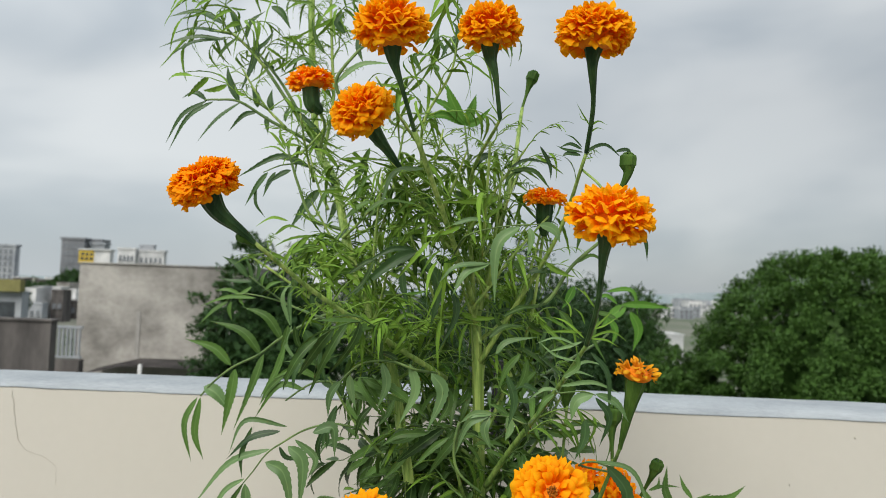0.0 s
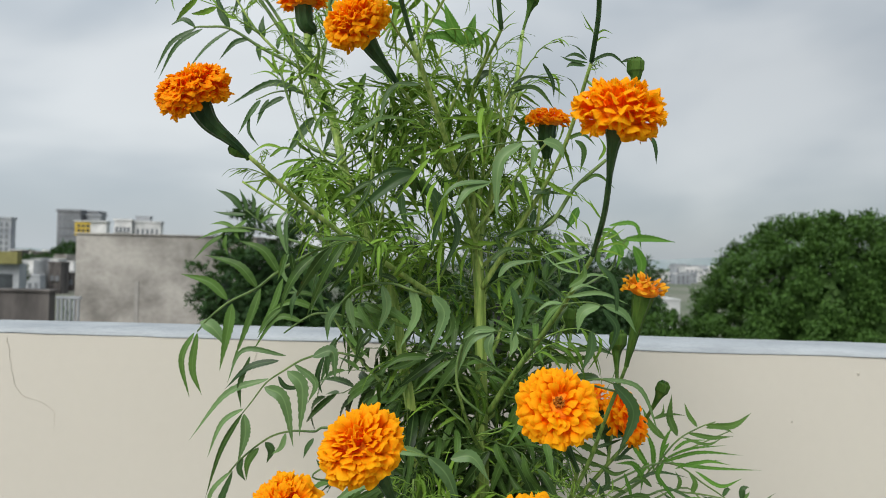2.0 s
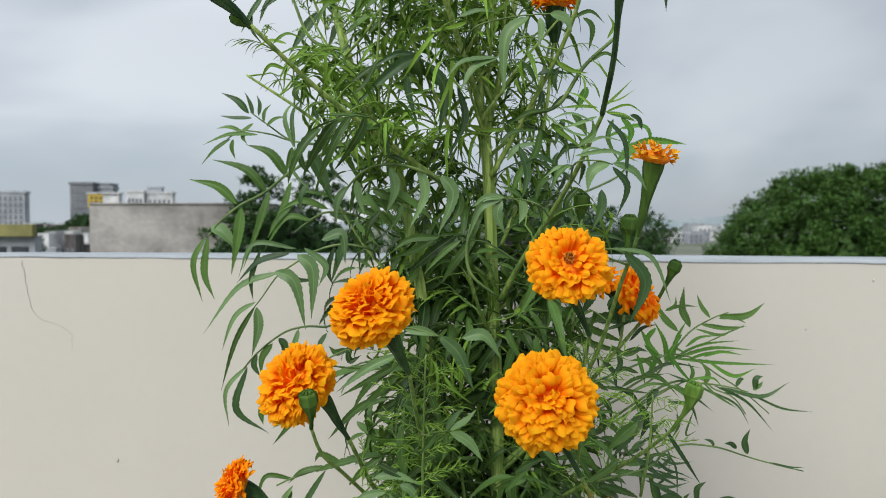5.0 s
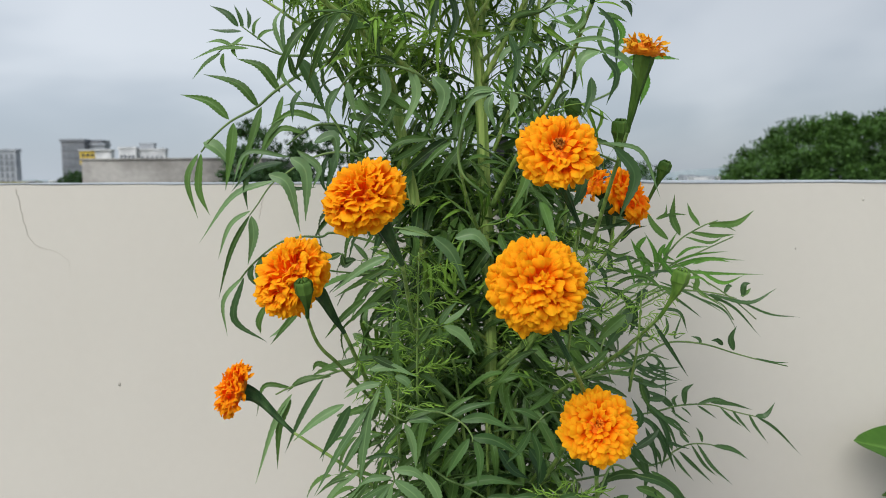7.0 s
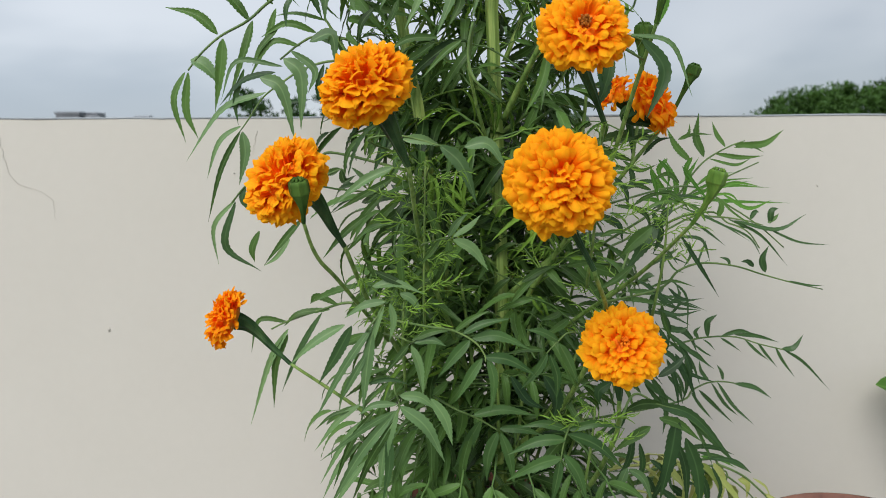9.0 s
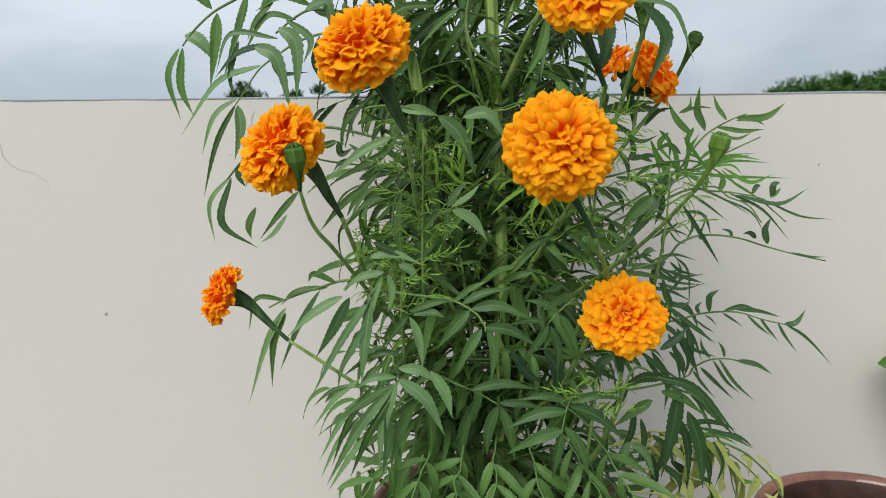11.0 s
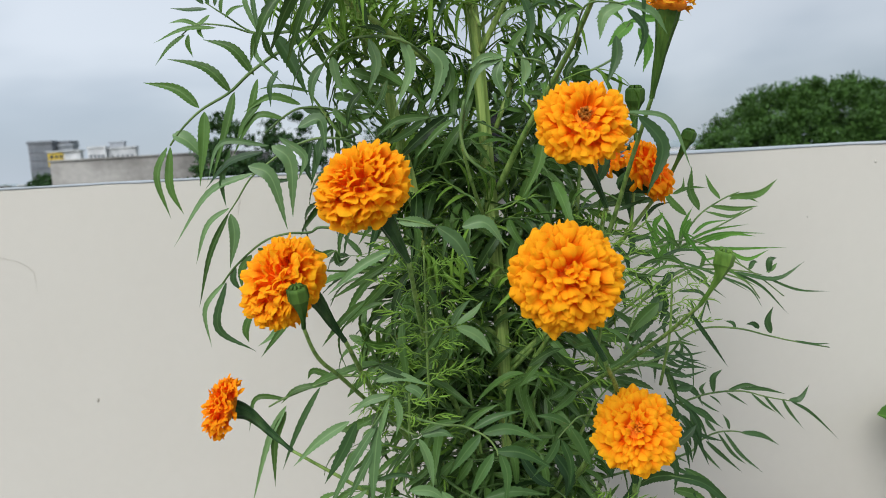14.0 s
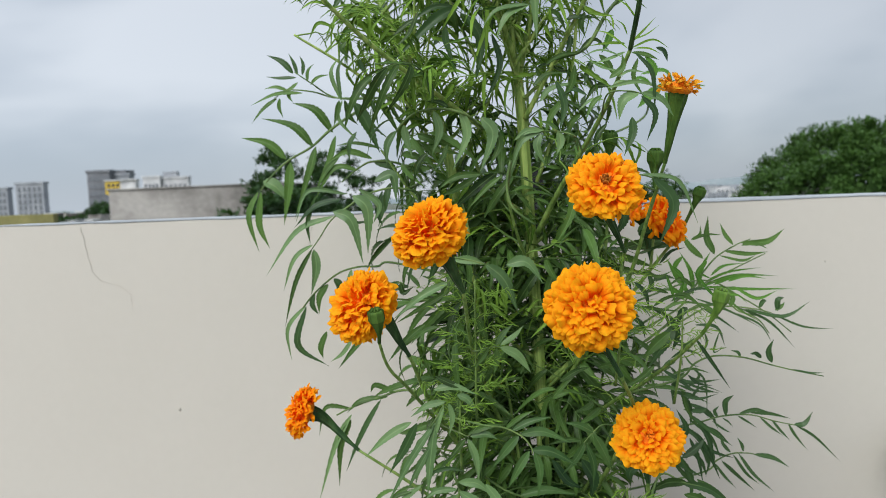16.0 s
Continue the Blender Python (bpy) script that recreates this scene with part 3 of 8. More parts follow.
stem([(-0.064, 0.775, 0.775), (-0.098, 0.685, 0.852), (-0.109, 0.660, 0.873), (-0.114, 0.645, 0.889), (-0.117, 0.630, 0.910)], 0.0026, 0.0022, "f", 0.022, 0.0, 0.7)
stem([(0.03, 0.87, 0.58), (-0.045, 0.83, 0.64), (-0.11, 0.82, 0.693), (-0.172, 0.81, 0.741)], 0.0040, 0.0024, "lf", 0.030, 0.1, 0.55)
stem([(0.065, 0.86, 0.62), (0.111, 0.80, 0.687), (0.136, 0.70, 0.806), (0.112, 0.63, 0.87)], 0.0045, 0.0028, "ms", 0.028, 0.1, 0.85)
stem([(0.08, 0.85, 0.54), (0.135, 0.79, 0.60), (0.153, 0.72, 0.692), (0.147, 0.68, 0.745)], 0.0045, 0.0030, "l", 0.030, 0.1, 0.85)
stem([(0.058, 0.862, 0.74), (0.089, 0.84, 0.815), (0.128, 0.76, 0.908), (0.124, 0.66, 0.986)], 0.0044, 0.0028, "msf", 0.028, 0.1, 0.9)
stem([(0.06, 0.865, 0.70), (0.120, 0.82, 0.775), (0.163, 0.75, 0.832), (0.182, 0.70, 0.868), (0.196, 0.655, 0.903)], 0.0036, 0.0022, "mf", 0.030, 0.1, 0.7)
stem([(0.058, 0.862, 0.79), (0.128, 0.84, 0.868), (0.186, 0.81, 0.95), (0.220, 0.80, 0.995)], 0.0040, 0.0026, "msf", 0.026, 0.1, 0.9)
stem([(0.13, 0.84, 0.88), (0.145, 0.855, 1.0), (0.152, 0.86, 1.09)], 0.0032, 0.0024, "m", 0.03, 0.1, 0.9)
stem([(0.06, 0.86, 1.06), (0.105, 0.87, 1.18), (0.118, 0.85, 1.30)], 0.0036, 0.0026, "ms", 0.044, 0.05, 0.85)
stem([(0.04, 0.85, 1.18), (0.080, 0.89, 1.36), (0.098, 0.95, 1.468)], 0.0050, 0.0034, "msf", 0.026, 0.1, 0.9)
for k in range(4):
    a = k * 2.399 + 0.7
    z0 = 0.94 + 0.06 * k
    b = Vector((-0.035 - 0.16 * (z0 - 0.93), 0.88, z0))
    stem([b, b + Vector((math.cos(a) * 0.05, math.sin(a) * 0.04, 0.05)), b + Vector((math.cos(a) * 0.09, math.sin(a) * 0.07, 0.11))], 0.0032, 0.0020, "m", 0.030, 0.3)
stem([(0.000, 0.85, 1.19), (-0.035, 0.84, 1.27), (-0.062, 0.835, 1.345)], 0.0032, 0.0020, "ms", 0.028, 0.15)
stem([(-0.072, 0.88, 1.14), (-0.085, 0.87, 1.25), (-0.078, 0.865, 1.36)], 0.0034, 0.0020, "ms", 0.032, 0.2)
stem([(-0.095, 0.88, 1.235), (-0.070, 0.89, 1.33), (-0.055, 0.885, 1.42)], 0.0032, 0.0018, "sf", 0.028, 0.1)
# shoots on the far side, which close the gaps against the wall
for k in range(11):
    a = 0.35 + 2.45 * ((k * 0.618) % 1.0)
    b = Vector((0.052, 0.88, 0.70 + 0.028 * k))
    d = Vector((math.cos(a) * 0.085, 0.03 + math.sin(a) * 0.05, 0))
    stem([b, b + d * 0.5 + Vector((0, 0, 0.05)), b + d + Vector((0, 0, 0.12))], 0.0034, 0.0022, "l" if k % 2 else "lm", 0.028, 0.1)
# low side shoots that fill the foot of the plant
rng = random.Random(5)
for k in range(13):
    a = k * 2.399 + 0.4
    reach = rng.uniform(0.06, 0.12)
    z0 = rng.uniform(0.48, 0.62)
    d = Vector((math.cos(a), math.sin(a) * 0.85, 0))
    b = Vector((0.055, 0.87, z0))
    stem([b, b + d * reach * 0.55 + Vector((0, 0, 0.07)), b + d * reach + Vector((0, 0, rng.uniform(0.15, 0.24)))], 0.0040, 0.0024, "l" if k % 3 else "lm", 0.030, 0.25)

# shoots that fill the middle and the crown
for k in range(13):
    a = k * 2.399 + 1.1
    z0 = 0.80 + 0.036 * k
    reach = rng.uniform(0.07, 0.13) * (1.15 - 0.25 * (z0 - 0.78))
    if z0 > 1.0 and k % 2:
        continue
    b = Vector((0.052 - 0.05 * max(0, z0 - 1.0), 0.86, z0))
    d = Vector((math.cos(a), math.sin(a) * 0.8, 0))
    stem([b, b + d * reach * 0.6 + Vector((0, 0, 0.05)), b + d * reach + Vector((0, 0, rng.uniform(0.10, 0.16)))], 0.0034, 0.0020, "ms" if z0 < 1.1 else "msf", 0.026, 0.2)
stem([(-0.262, 1.000, 1.526), (-0.288, 1.000, 1.554), (-0.313, 1.000, 1.574), (-0.345, 1.000, 1.577)], 0.0034, 0.0020, "s", 0.016, 0.1)
stem([(-0.075, 0.88, 1.13), (-0.16, 0.87, 1.205), (-0.235, 0.86, 1.255)], 0.0034, 0.0020, "ss", 0.020, 0.3)
for k in range(7):
    a = k * 2.399
    b = Vector((0.035 + 0.02 * math.sin(k), 0.83, 1.20 + 0.014 * k))
    d = Vector((math.cos(a) * 0.085, math.sin(a) * 0.05, 0))
    stem([b, b + d * 0.5 + Vector((0, 0, 0.06)), b + d + Vector((0, 0, rng.uniform(0.11, 0.15)))], 0.0030, 0.0018, "sf", 0.026, 0.15)
stem([(-0.03, 0.85, 1.36), (-0.03, 0.85, 1.42), (0.0, 0.83, 1.475), (0.008, 0.82, 1.52)], 0.0028, 0.0018, "s", 0.026, 0.1)

# fine pale shoots along the two leaning stems of the crown
for k in range(10):
    z = 1.10 + 0.036 * k
    b = Vector((-0.062 - 0.30 * (z - 1.10) - 0.30 * max(0, z - 1.25), 0.845 + 0.30 * max(0, z - 1.16), z))
    a = k * 2.399 + 0.3
    d = Vector((math.cos(a) * 0.06, math.sin(a) * 0.04 - 0.01, 0))
    stem([b, b + d * 0.5 + Vector((0, 0, 0.03)), b + d + Vector((0, 0, 0.075))], 0.0026, 0.0016, "sf", 0.024, 0.1)
for k in range(7):
    z = 1.16 + 0.036 * k
    b = Vector((0.035 - 0.36 * (z - 1.19), 0.83 - 0.45 * max(0, z - 1.22), z))
    a = k * 2.399 + 1.9
    d = Vector((math.cos(a) * 0.055, math.sin(a) * 0.04, 0))
    stem([b, b + d * 0.5 + Vector((0, 0, 0.03)), b + d + Vector((0, 0, 0.065))], 0.0024, 0.0015, "sf", 0.024, 0.1)

# ------------------------------------------------ blooms: place, way they face, width
BLOOMS = []


def flower(at, axis, across, petals, stalk, **more):
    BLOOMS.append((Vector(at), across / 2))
    bloom(marigold, at, axis, across, petals, stalk=stalk if isinstance(stalk[0], tuple) else (stalk,), seed=len(BLOOMS) * 7, **more)


flower((-0.056, 0.655, 1.462), (-0.08, -0.15, 1), 0.070, PETALS, ((-0.047, 0.665, 1.415), (-0.0335, 0.697, 1.376)), high=0.85, label="full orange pompom bloom on an upright stalk")
flower((0.038, 0.702, 1.482), (-0.06, -0.12, 1), 0.064, PETALS, ((0.045, 0.704, 1.435), (0.052, 0.720, 1.396)), high=0.85, label="full orange pompom bloom on an upright stalk")
flower((0.131, 0.642, 1.460), (0.06, -0.1, 1), 0.071, PETALS, ((0.136, 0.67, 1.398), (0.1375, 0.705, 1.362)), high=0.72, label="full orange pompom bloom on a long upright stalk")
flower((-0.166, 0.840, 1.464), (-0.1, -0.05, 1), 0.058, PETALS_DEEP, (-0.154, 0.850, 1.428), count=90, high=0.55, back=0.25, label="small half-open deep orange bloom")
flower((-0.090, 0.728, 1.402), (-0.50, -0.55, 0.75), 0.068, PETALS, (-0.049, 0.76, 1.348), high=0.75, label="full orange pompom bloom leaning outwards")
flower((-0.218, 0.638, 1.310), (-0.42, -0.25, 0.88), 0.066, PETALS_DEEP, (-0.175, 0.66, 1.258), high=0.62, label="orange pompom bloom at the end of a side branch")
flower((0.117, 0.838, 1.333), (0.05, -0.1, 1), 0.052, PETALS_DEEP, (0.118, 0.85, 1.29), count=80, high=0.5, back=0.25, label="small deep orange bloom amid the foliage")
flower((0.126, 0.545, 1.282), (0.10, -0.25, 0.95), 0.067, PETALS, ((0.126, 0.585, 1.212), (0.129, 0.640, 1.177)), high=0.72, calyx=0.055, back=0.55, count=130, label="broad ruffled orange bloom with a drooping petal")
flower((0.190, 0.695, 1.148), (0.15, -0.15, 0.95), 0.046, PETALS_OLD, (0.178, 0.71, 1.072), count=22, high=0.6, back=0.15, calyx=0.045, cup=0.0088, green=M_BUD, label="half-open bloom with few curled petals")
flower((0.097, 0.612, 1.052), (-0.05, -0.80, 0.55), 0.068, PETALS, (0.124, 0.66, 0.986), count=150, high=0.55, open_eye=0.025, back=0.35, label="open orange bloom with a dark centre")
flower((0.197, 0.778, 1.009), (0.45, -0.25, 0.25), 0.062, PETALS_LOOSE, (0.215, 0.80, 0.985), count=50, high=0.6, label="deep orange bloom turned aside behind the leaves")
flower((0.165, 0.81, 1.022), (-0.5, -0.2, 0.5), 0.044, PETALS_LOOSE, (0.19, 0.82, 0.96), count=24, high=0.5, cup=0.007, label="small deep orange bloom behind the leaves")
flower((-0.064, 0.620, 1.014), (-0.45, -0.42, 0.80), 0.074, PETALS, (-0.035, 0.65, 0.953), high=0.78, label="full orange pompom bloom facing up and out")
flower((-0.136, 0.655, 0.942), (-0.62, -0.58, 0.50), 0.078, PETALS, (-0.094, 0.69, 0.883), high=0.66, calyx=0.05, label="full orange bloom with a loose petal edge")
flower((0.078, 0.600, 0.942), (-0.02, -0.92, 0.36), 0.081, PETALS, (0.112, 0.63, 0.87), count=270, high=0.66, label="largest round orange bloom, densely ruffled")
flower((0.142, 0.655, 0.802), (-0.02, -0.82, 0.55), 0.071, PETALS, (0.147, 0.68, 0.745), count=150, high=0.42, back=0.2, open_eye=0.012, florets=M_CORE, label="round orange bloom with a finely ruffled centre, low on the plant")
flower((-0.240, 0.815, 0.791), (-0.80, -0.22, 0.38), 0.066, PETALS_DEEP, (-0.172, 0.81, 0.741), count=100, high=0.58, back=0.2, calyx=0.04, label="half-open orange bloom on a thin side branch")

bud(marigold, (0.110, 0.95, 1.508), (0.35, 0, 1), 0.0150, (0.098, 0.95, 1.468))
bud(marigold, (0.167, 0.658, 1.343), (0.02, -0.05, 1), 0.0138, (0.150, 0.67, 1.295))
stem([(0.137, 0.72, 1.347), (0.150, 0.69, 1.325), (0.152, 0.67, 1.300)], 0.0018, 0.0016)
bud(marigold, (0.236, 0.786, 1.037), (0.35, -0.1, 0.9), 0.0128, (0.220, 0.80, 0.995), label="dark green bud with a browned tip")
bud(marigold, (0.2085, 0.640, 0.939), (0.24, -0.12, 1), 0.0142, (0.196, 0.655, 0.903), green=M_BUD_FRESH, label="plump bright green flower bud")
bud(marigold, (-0.117, 0.620, 0.935), (-0.10, -0.25, 0.95), 0.0145, (-0.117, 0.630, 0.910), label="ribbed green bud in front of a bloom")
bud(marigold, (0.152, 0.860, 1.107), (0.05, -0.1, 1), 0.017, (0.152, 0.86, 1.08))
bud(marigold, (0.202, 0.840, 1.081), (0.05, -0.1, 1), 0.018, (0.20, 0.83, 1.03))
stem([(0.186, 0.81, 0.95), (0.196, 0.825, 1.0), (0.20, 0.83, 1.035)], 0.0024, 0.0020)
bud(marigold, (-0.185, 0.66, 1.262), (-0.7, -0.1, 0.4), 0.010, (-0.175, 0.66, 1.255), label="tiny dark bud")

# ------------------------------------------------ leaflets and sprays that stand clear of the mass
LEAFLETS, FAR_LEAFLETS = [], []
toss = random.Random(17)


def leaflet(base, mid, tip, width, mat=None, teeth=13):
    """A toothed, lance-shaped leaflet that bends through three places, its halves folded up along the midrib."""
    line = smooth_line([base, mid, tip], teeth)
    bm = bmesh.new()
    uvl = bm.loops.layers.uv.new("uv")
    n = len(line) - 1
    face = Vector((toss.uniform(-0.35, 0.35), -1, toss.uniform(0.1, 0.8)))
    fold, wave, ph = toss.uniform(0.10, 0.45), toss.uniform(0.0, 0.12), toss.uniform(0, 6)
    bulge = (line[-1] - line[0]).length * toss.uniform(0.0, 0.035)
    rows = []
    for i, q in enumerate(line):
        t = i / n
        way = (line[min(n, i + 1)] - line[max(0, i - 1)]).normalized()
        side = way.cross(face).normalized()
        out = side.cross(way) * -1
        if out.y > 0:
            out = -out
        w = width * 0.45 * max(0.06, math.sin(math.pi * min(1, t ** 0.70 * 0.97 + 0.03))) * (1.12 if t < 0.5 else 1.0 + 0.12 * math.cos(math.pi * (t - 0.5)))
        if i == n:
            w = width * 0.02
        q = q + out * bulge * math.sin(math.pi * t)
        tooth = 1.0 if i % 2 else 0.85
        point = way * (width * 0.08 if i % 2 else 0.0)
        curl = fold + wave * math.sin(ph + 9 * t)
        rows.append([bm.verts.new(q + side * w * tooth + out * w * curl + point), bm.verts.new(q + side * w * 0.5 + out * w * curl * 0.62), bm.verts.new(q),
                     bm.verts.new(q - side * w * 0.5 + out * w * curl * 0.62), bm.verts.new(q - side * w * tooth + out * w * curl + point)])
    across = (1.0, 0.5, 0.0, 0.5, 1.0)
    for i, (a, b) in enumerate(zip(rows, rows[1:])):
        for k in range(4):
            f = bm.faces.new((a[k], b[k], b[k + 1], a[k + 1]))
            for loop, (u, v) in zip(f.loops, ((across[k], i / n), (across[k], (i + 1) / n), (across[k + 1], (i + 1) / n), (across[k + 1], i / n))):
                loop[uvl].uv = (u, v)
    LEAFLETS.extend((line[0].lerp(line[-1], 0.15), line[n // 3], line[n // 2], line[2 * n // 3], line[-2]))
    ob = part("leaflet", bm, mat or M_LEAF, marigold)
    if base[1] > 0.86 or width < 0.0042:
        FAR_LEAFLETS.append(ob)
    return ob


def stalk(points, thick, thin):
    """The stalk of a leaf; its foot springs from the nearest stem below it."""
    p = Vector(points[0])
    root = min((q for line, *_ in STEMS for q in line), key=lambda q: (q - p).length + 2.0 * max(0.0, q.z - p.z + 0.012))
    if (root - p).length > 0.008:
        points = [root, *points]
    return part("leaf_stalk", tube(bmesh.new(), smooth_line(points, 6), lambda t: thick + (thin - thick) * t, 8, 0.05), M_STALK, marigold)


# spray beside the crown, high up
stalk([(-0.191, 0.980, 1.419), (-0.245, 0.980, 1.445), (-0.290, 0.980, 1.471), (-0.321, 0.980, 1.473), (-0.339, 0.980, 1.472)], 0.0027, 0.0012)
leaflet((-0.337, 0.980, 1.472), (-0.353, 0.980, 1.480), (-0.371, 0.980, 1.473), 0.0094, M_DEEP)
leaflet((-0.336, 0.980, 1.471), (-0.369, 0.980, 1.449), (-0.390, 0.980, 1.409), 0.0070, M_DEEP)
leaflet((-0.327, 0.980, 1.470), (-0.359, 0.980, 1.445), (-0.385, 0.980, 1.400), 0.0078, M_DEEP)
leaflet((-0.289, 0.980, 1.470), (-0.320, 0.980, 1.443), (-0.347, 0.980, 1.412), 0.0086, M_DEEP)
leaflet((-0.265, 0.980, 1.458), (-0.285, 0.980, 1.451), (-0.304, 0.980, 1.429), 0.0078, M_DEEP)
leaflet((-0.291, 0.980, 1.471), (-0.303, 0.980, 1.495), (-0.310, 0.980, 1.522), 0.0117, M_DEEP)
leaflet((-0.265, 0.980, 1.464), (-0.268, 0.980, 1.480), (-0.276, 0.980, 1.496), 0.0117, M_DEEP)
leaflet((-0.245, 0.980, 1.460), (-0.248, 0.980, 1.474), (-0.246, 0.980, 1.490), 0.0102, M_DEEP)
leaflet((-0.252, 0.980, 1.452), (-0.251, 0.980, 1.441), (-0.249, 0.980, 1.427), 0.0078, M_DEEP)
leaflet((-0.226, 0.980, 1.445), (-0.224, 0.980, 1.458), (-0.218, 0.980, 1.468), 0.0070, M_DEEP)
# bushy shoot at the top
stalk([(-0.183, 1.000, 1.416), (-0.223, 1.000, 1.471), (-0.275, 1.000, 1.542), (-0.317, 1.000, 1.578)], 0.0036, 0.0016)
stalk([(-0.195, 1.000, 1.436), (-0.237, 1.000, 1.503), (-0.275, 1.000, 1.549)], 0.0032, 0.0016)
leaflet((-0.321, 1.000, 1.586), (-0.362, 1.000, 1.603), (-0.405, 1.000, 1.595), 0.0096, M_DEEP)
leaflet((-0.311, 1.000, 1.572), (-0.361, 1.000, 1.578), (-0.401, 1.000, 1.569), 0.0072, M_DEEP)
leaflet((-0.319, 1.000, 1.565), (-0.369, 1.000, 1.567), (-0.416, 1.000, 1.550), 0.0072, M_DEEP)
leaflet((-0.323, 1.000, 1.565), (-0.368, 1.000, 1.557), (-0.401, 1.000, 1.536), 0.0072, M_DEEP)
leaflet((-0.276, 1.000, 1.568), (-0.279, 1.000, 1.534), (-0.297, 1.000, 1.488), 0.0120, M_DEEP)
leaflet((-0.279, 1.000, 1.549), (-0.264, 1.000, 1.561), (-0.252, 1.000, 1.582), 0.0072, M_DEEP)
leaflet((-0.301, 1.000, 1.574), (-0.310, 1.000, 1.598), (-0.324, 1.000, 1.616), 0.0088, M_DEEP)
leaflet((-0.292, 1.000, 1.566), (-0.285, 1.000, 1.591), (-0.266, 1.000, 1.608), 0.0088, M_DEEP)
leaflet((-0.258, 1.000, 1.615), (-0.242, 1.000, 1.605), (-0.229, 1.000, 1.583), 0.0113, M_DEEP)
leaflet((-0.304, 1.000, 1.569), (-0.323, 1.000, 1.549), (-0.331, 1.000, 1.535), 0.0064)
leaflet((-0.267, 1.000, 1.534), (-0.254, 1.000, 1.528), (-0.248, 1.000, 1.515), 0.0072, M_DEEP)
# tall spray over the parapet
stalk([(-0.124, 0.980, 1.193), (-0.181, 0.980, 1.170), (-0.219, 0.980, 1.147), (-0.246, 0.980, 1.125), (-0.282, 0.980, 1.106), (-0.308, 0.980, 1.084), (-0.323, 0.980, 1.066)], 0.0026, 0.0011)
leaflet((-0.244, 0.980, 1.125), (-0.271, 0.980, 1.154), (-0.316, 0.980, 1.168), 0.0135)
leaflet((-0.284, 0.980, 1.109), (-0.308, 0.980, 1.131), (-0.347, 0.980, 1.142), 0.0135)
leaflet((-0.215, 0.980, 1.144), (-0.238, 0.980, 1.175), (-0.271, 0.980, 1.188), 0.0135)
leaflet((-0.278, 0.980, 1.104), (-0.282, 0.980, 1.069), (-0.292, 0.980, 1.015), 0.0150)
leaflet((-0.240, 0.980, 1.125), (-0.249, 0.980, 1.088), (-0.276, 0.980, 1.023), 0.0135)
leaflet((-0.211, 0.980, 1.139), (-0.222, 0.980, 1.102), (-0.243, 0.980, 1.065), 0.0105)
leaflet((-0.319, 0.980, 1.079), (-0.301, 0.980, 1.069), (-0.282, 0.980, 1.046), 0.0196, M_PALE)
leaflet((-0.327, 0.980, 1.064), (-0.340, 0.980, 1.027), (-0.331, 0.980, 0.978), 0.0113)
leaflet((-0.323, 0.980, 1.064), (-0.328, 0.980, 1.017), (-0.315, 0.980, 0.982), 0.0106)
stalk([(-0.206, 0.980, 1.192), (-0.240, 0.980, 1.202), (-0.277, 0.980, 1.206), (-0.296, 0.980, 1.195)], 0.0015, 0.0007)
stalk([(-0.206, 0.980, 1.192), (-0.243, 0.980, 1.215), (-0.265, 0.980, 1.231)], 0.0015, 0.0007)
leaflet((-0.267, 0.980, 1.229), (-0.281, 0.980, 1.245), (-0.303, 0.980, 1.256), 0.0096, M_DEEP)
leaflet((-0.263, 0.980, 1.223), (-0.284, 0.980, 1.223), (-0.306, 0.980, 1.226), 0.0067, M_DEEP)
leaflet((-0.261, 0.980, 1.227), (-0.265, 0.980, 1.242), (-0.272, 0.980, 1.257), 0.0059, M_DEEP)
leaflet((-0.254, 0.980, 1.226), (-0.252, 0.980, 1.240), (-0.256, 0.980, 1.253), 0.0059, M_DEEP)
leaflet((-0.275, 0.980, 1.205), (-0.293, 0.980, 1.211), (-0.310, 0.980, 1.209), 0.0059)
leaflet((-0.255, 0.980, 1.201), (-0.292, 0.980, 1.200), (-0.330, 0.980, 1.187), 0.0067)
leaflet((-0.292, 0.980, 1.195), (-0.310, 0.980, 1.182), (-0.331, 0.980, 1.161), 0.0074)
leaflet((-0.288, 0.980, 1.195), (-0.290, 0.980, 1.182), (-0.285, 0.980, 1.168), 0.0060)
leaflet((-0.272, 0.980, 1.204), (-0.275, 0.980, 1.197), (-0.270, 0.980, 1.189), 0.0059)
leaflet((-0.261, 0.980, 1.216), (-0.273, 0.980, 1.207), (-0.288, 0.980, 1.201), 0.0059)
leaflet((-0.243, 0.980, 1.212), (-0.232, 0.980, 1.221), (-0.215, 0.980, 1.225), 0.0059)
leaflet((-0.247, 0.980, 1.217), (-0.245, 0.980, 1.231), (-0.237, 0.980, 1.241), 0.0059)
# drooping leaf between the spray and the stem
leaflet((-0.164, 0.860, 1.168), (-0.150, 0.860, 1.143), (-0.135, 0.860, 1.105), 0.0170, M_DEEP)
leaflet((-0.158, 0.860, 1.181), (-0.142, 0.860, 1.165), (-0.135, 0.860, 1.137), 0.0078, M_DEEP)
leaflet((-0.180, 0.860, 1.172), (-0.182, 0.860, 1.209), (-0.167, 0.860, 1.234), 0.0059, M_PALE)
leaflet((-0.181, 0.860, 1.172), (-0.191, 0.860, 1.206), (-0.176, 0.860, 1.229), 0.0059, M_PALE)
leaflet((-0.179, 0.860, 1.172), (-0.184, 0.860, 1.148), (-0.159, 0.860, 1.118), 0.0059, M_PALE)
leaflet((-0.183, 0.860, 1.172), (-0.186, 0.860, 1.157), (-0.191, 0.860, 1.141), 0.0078)
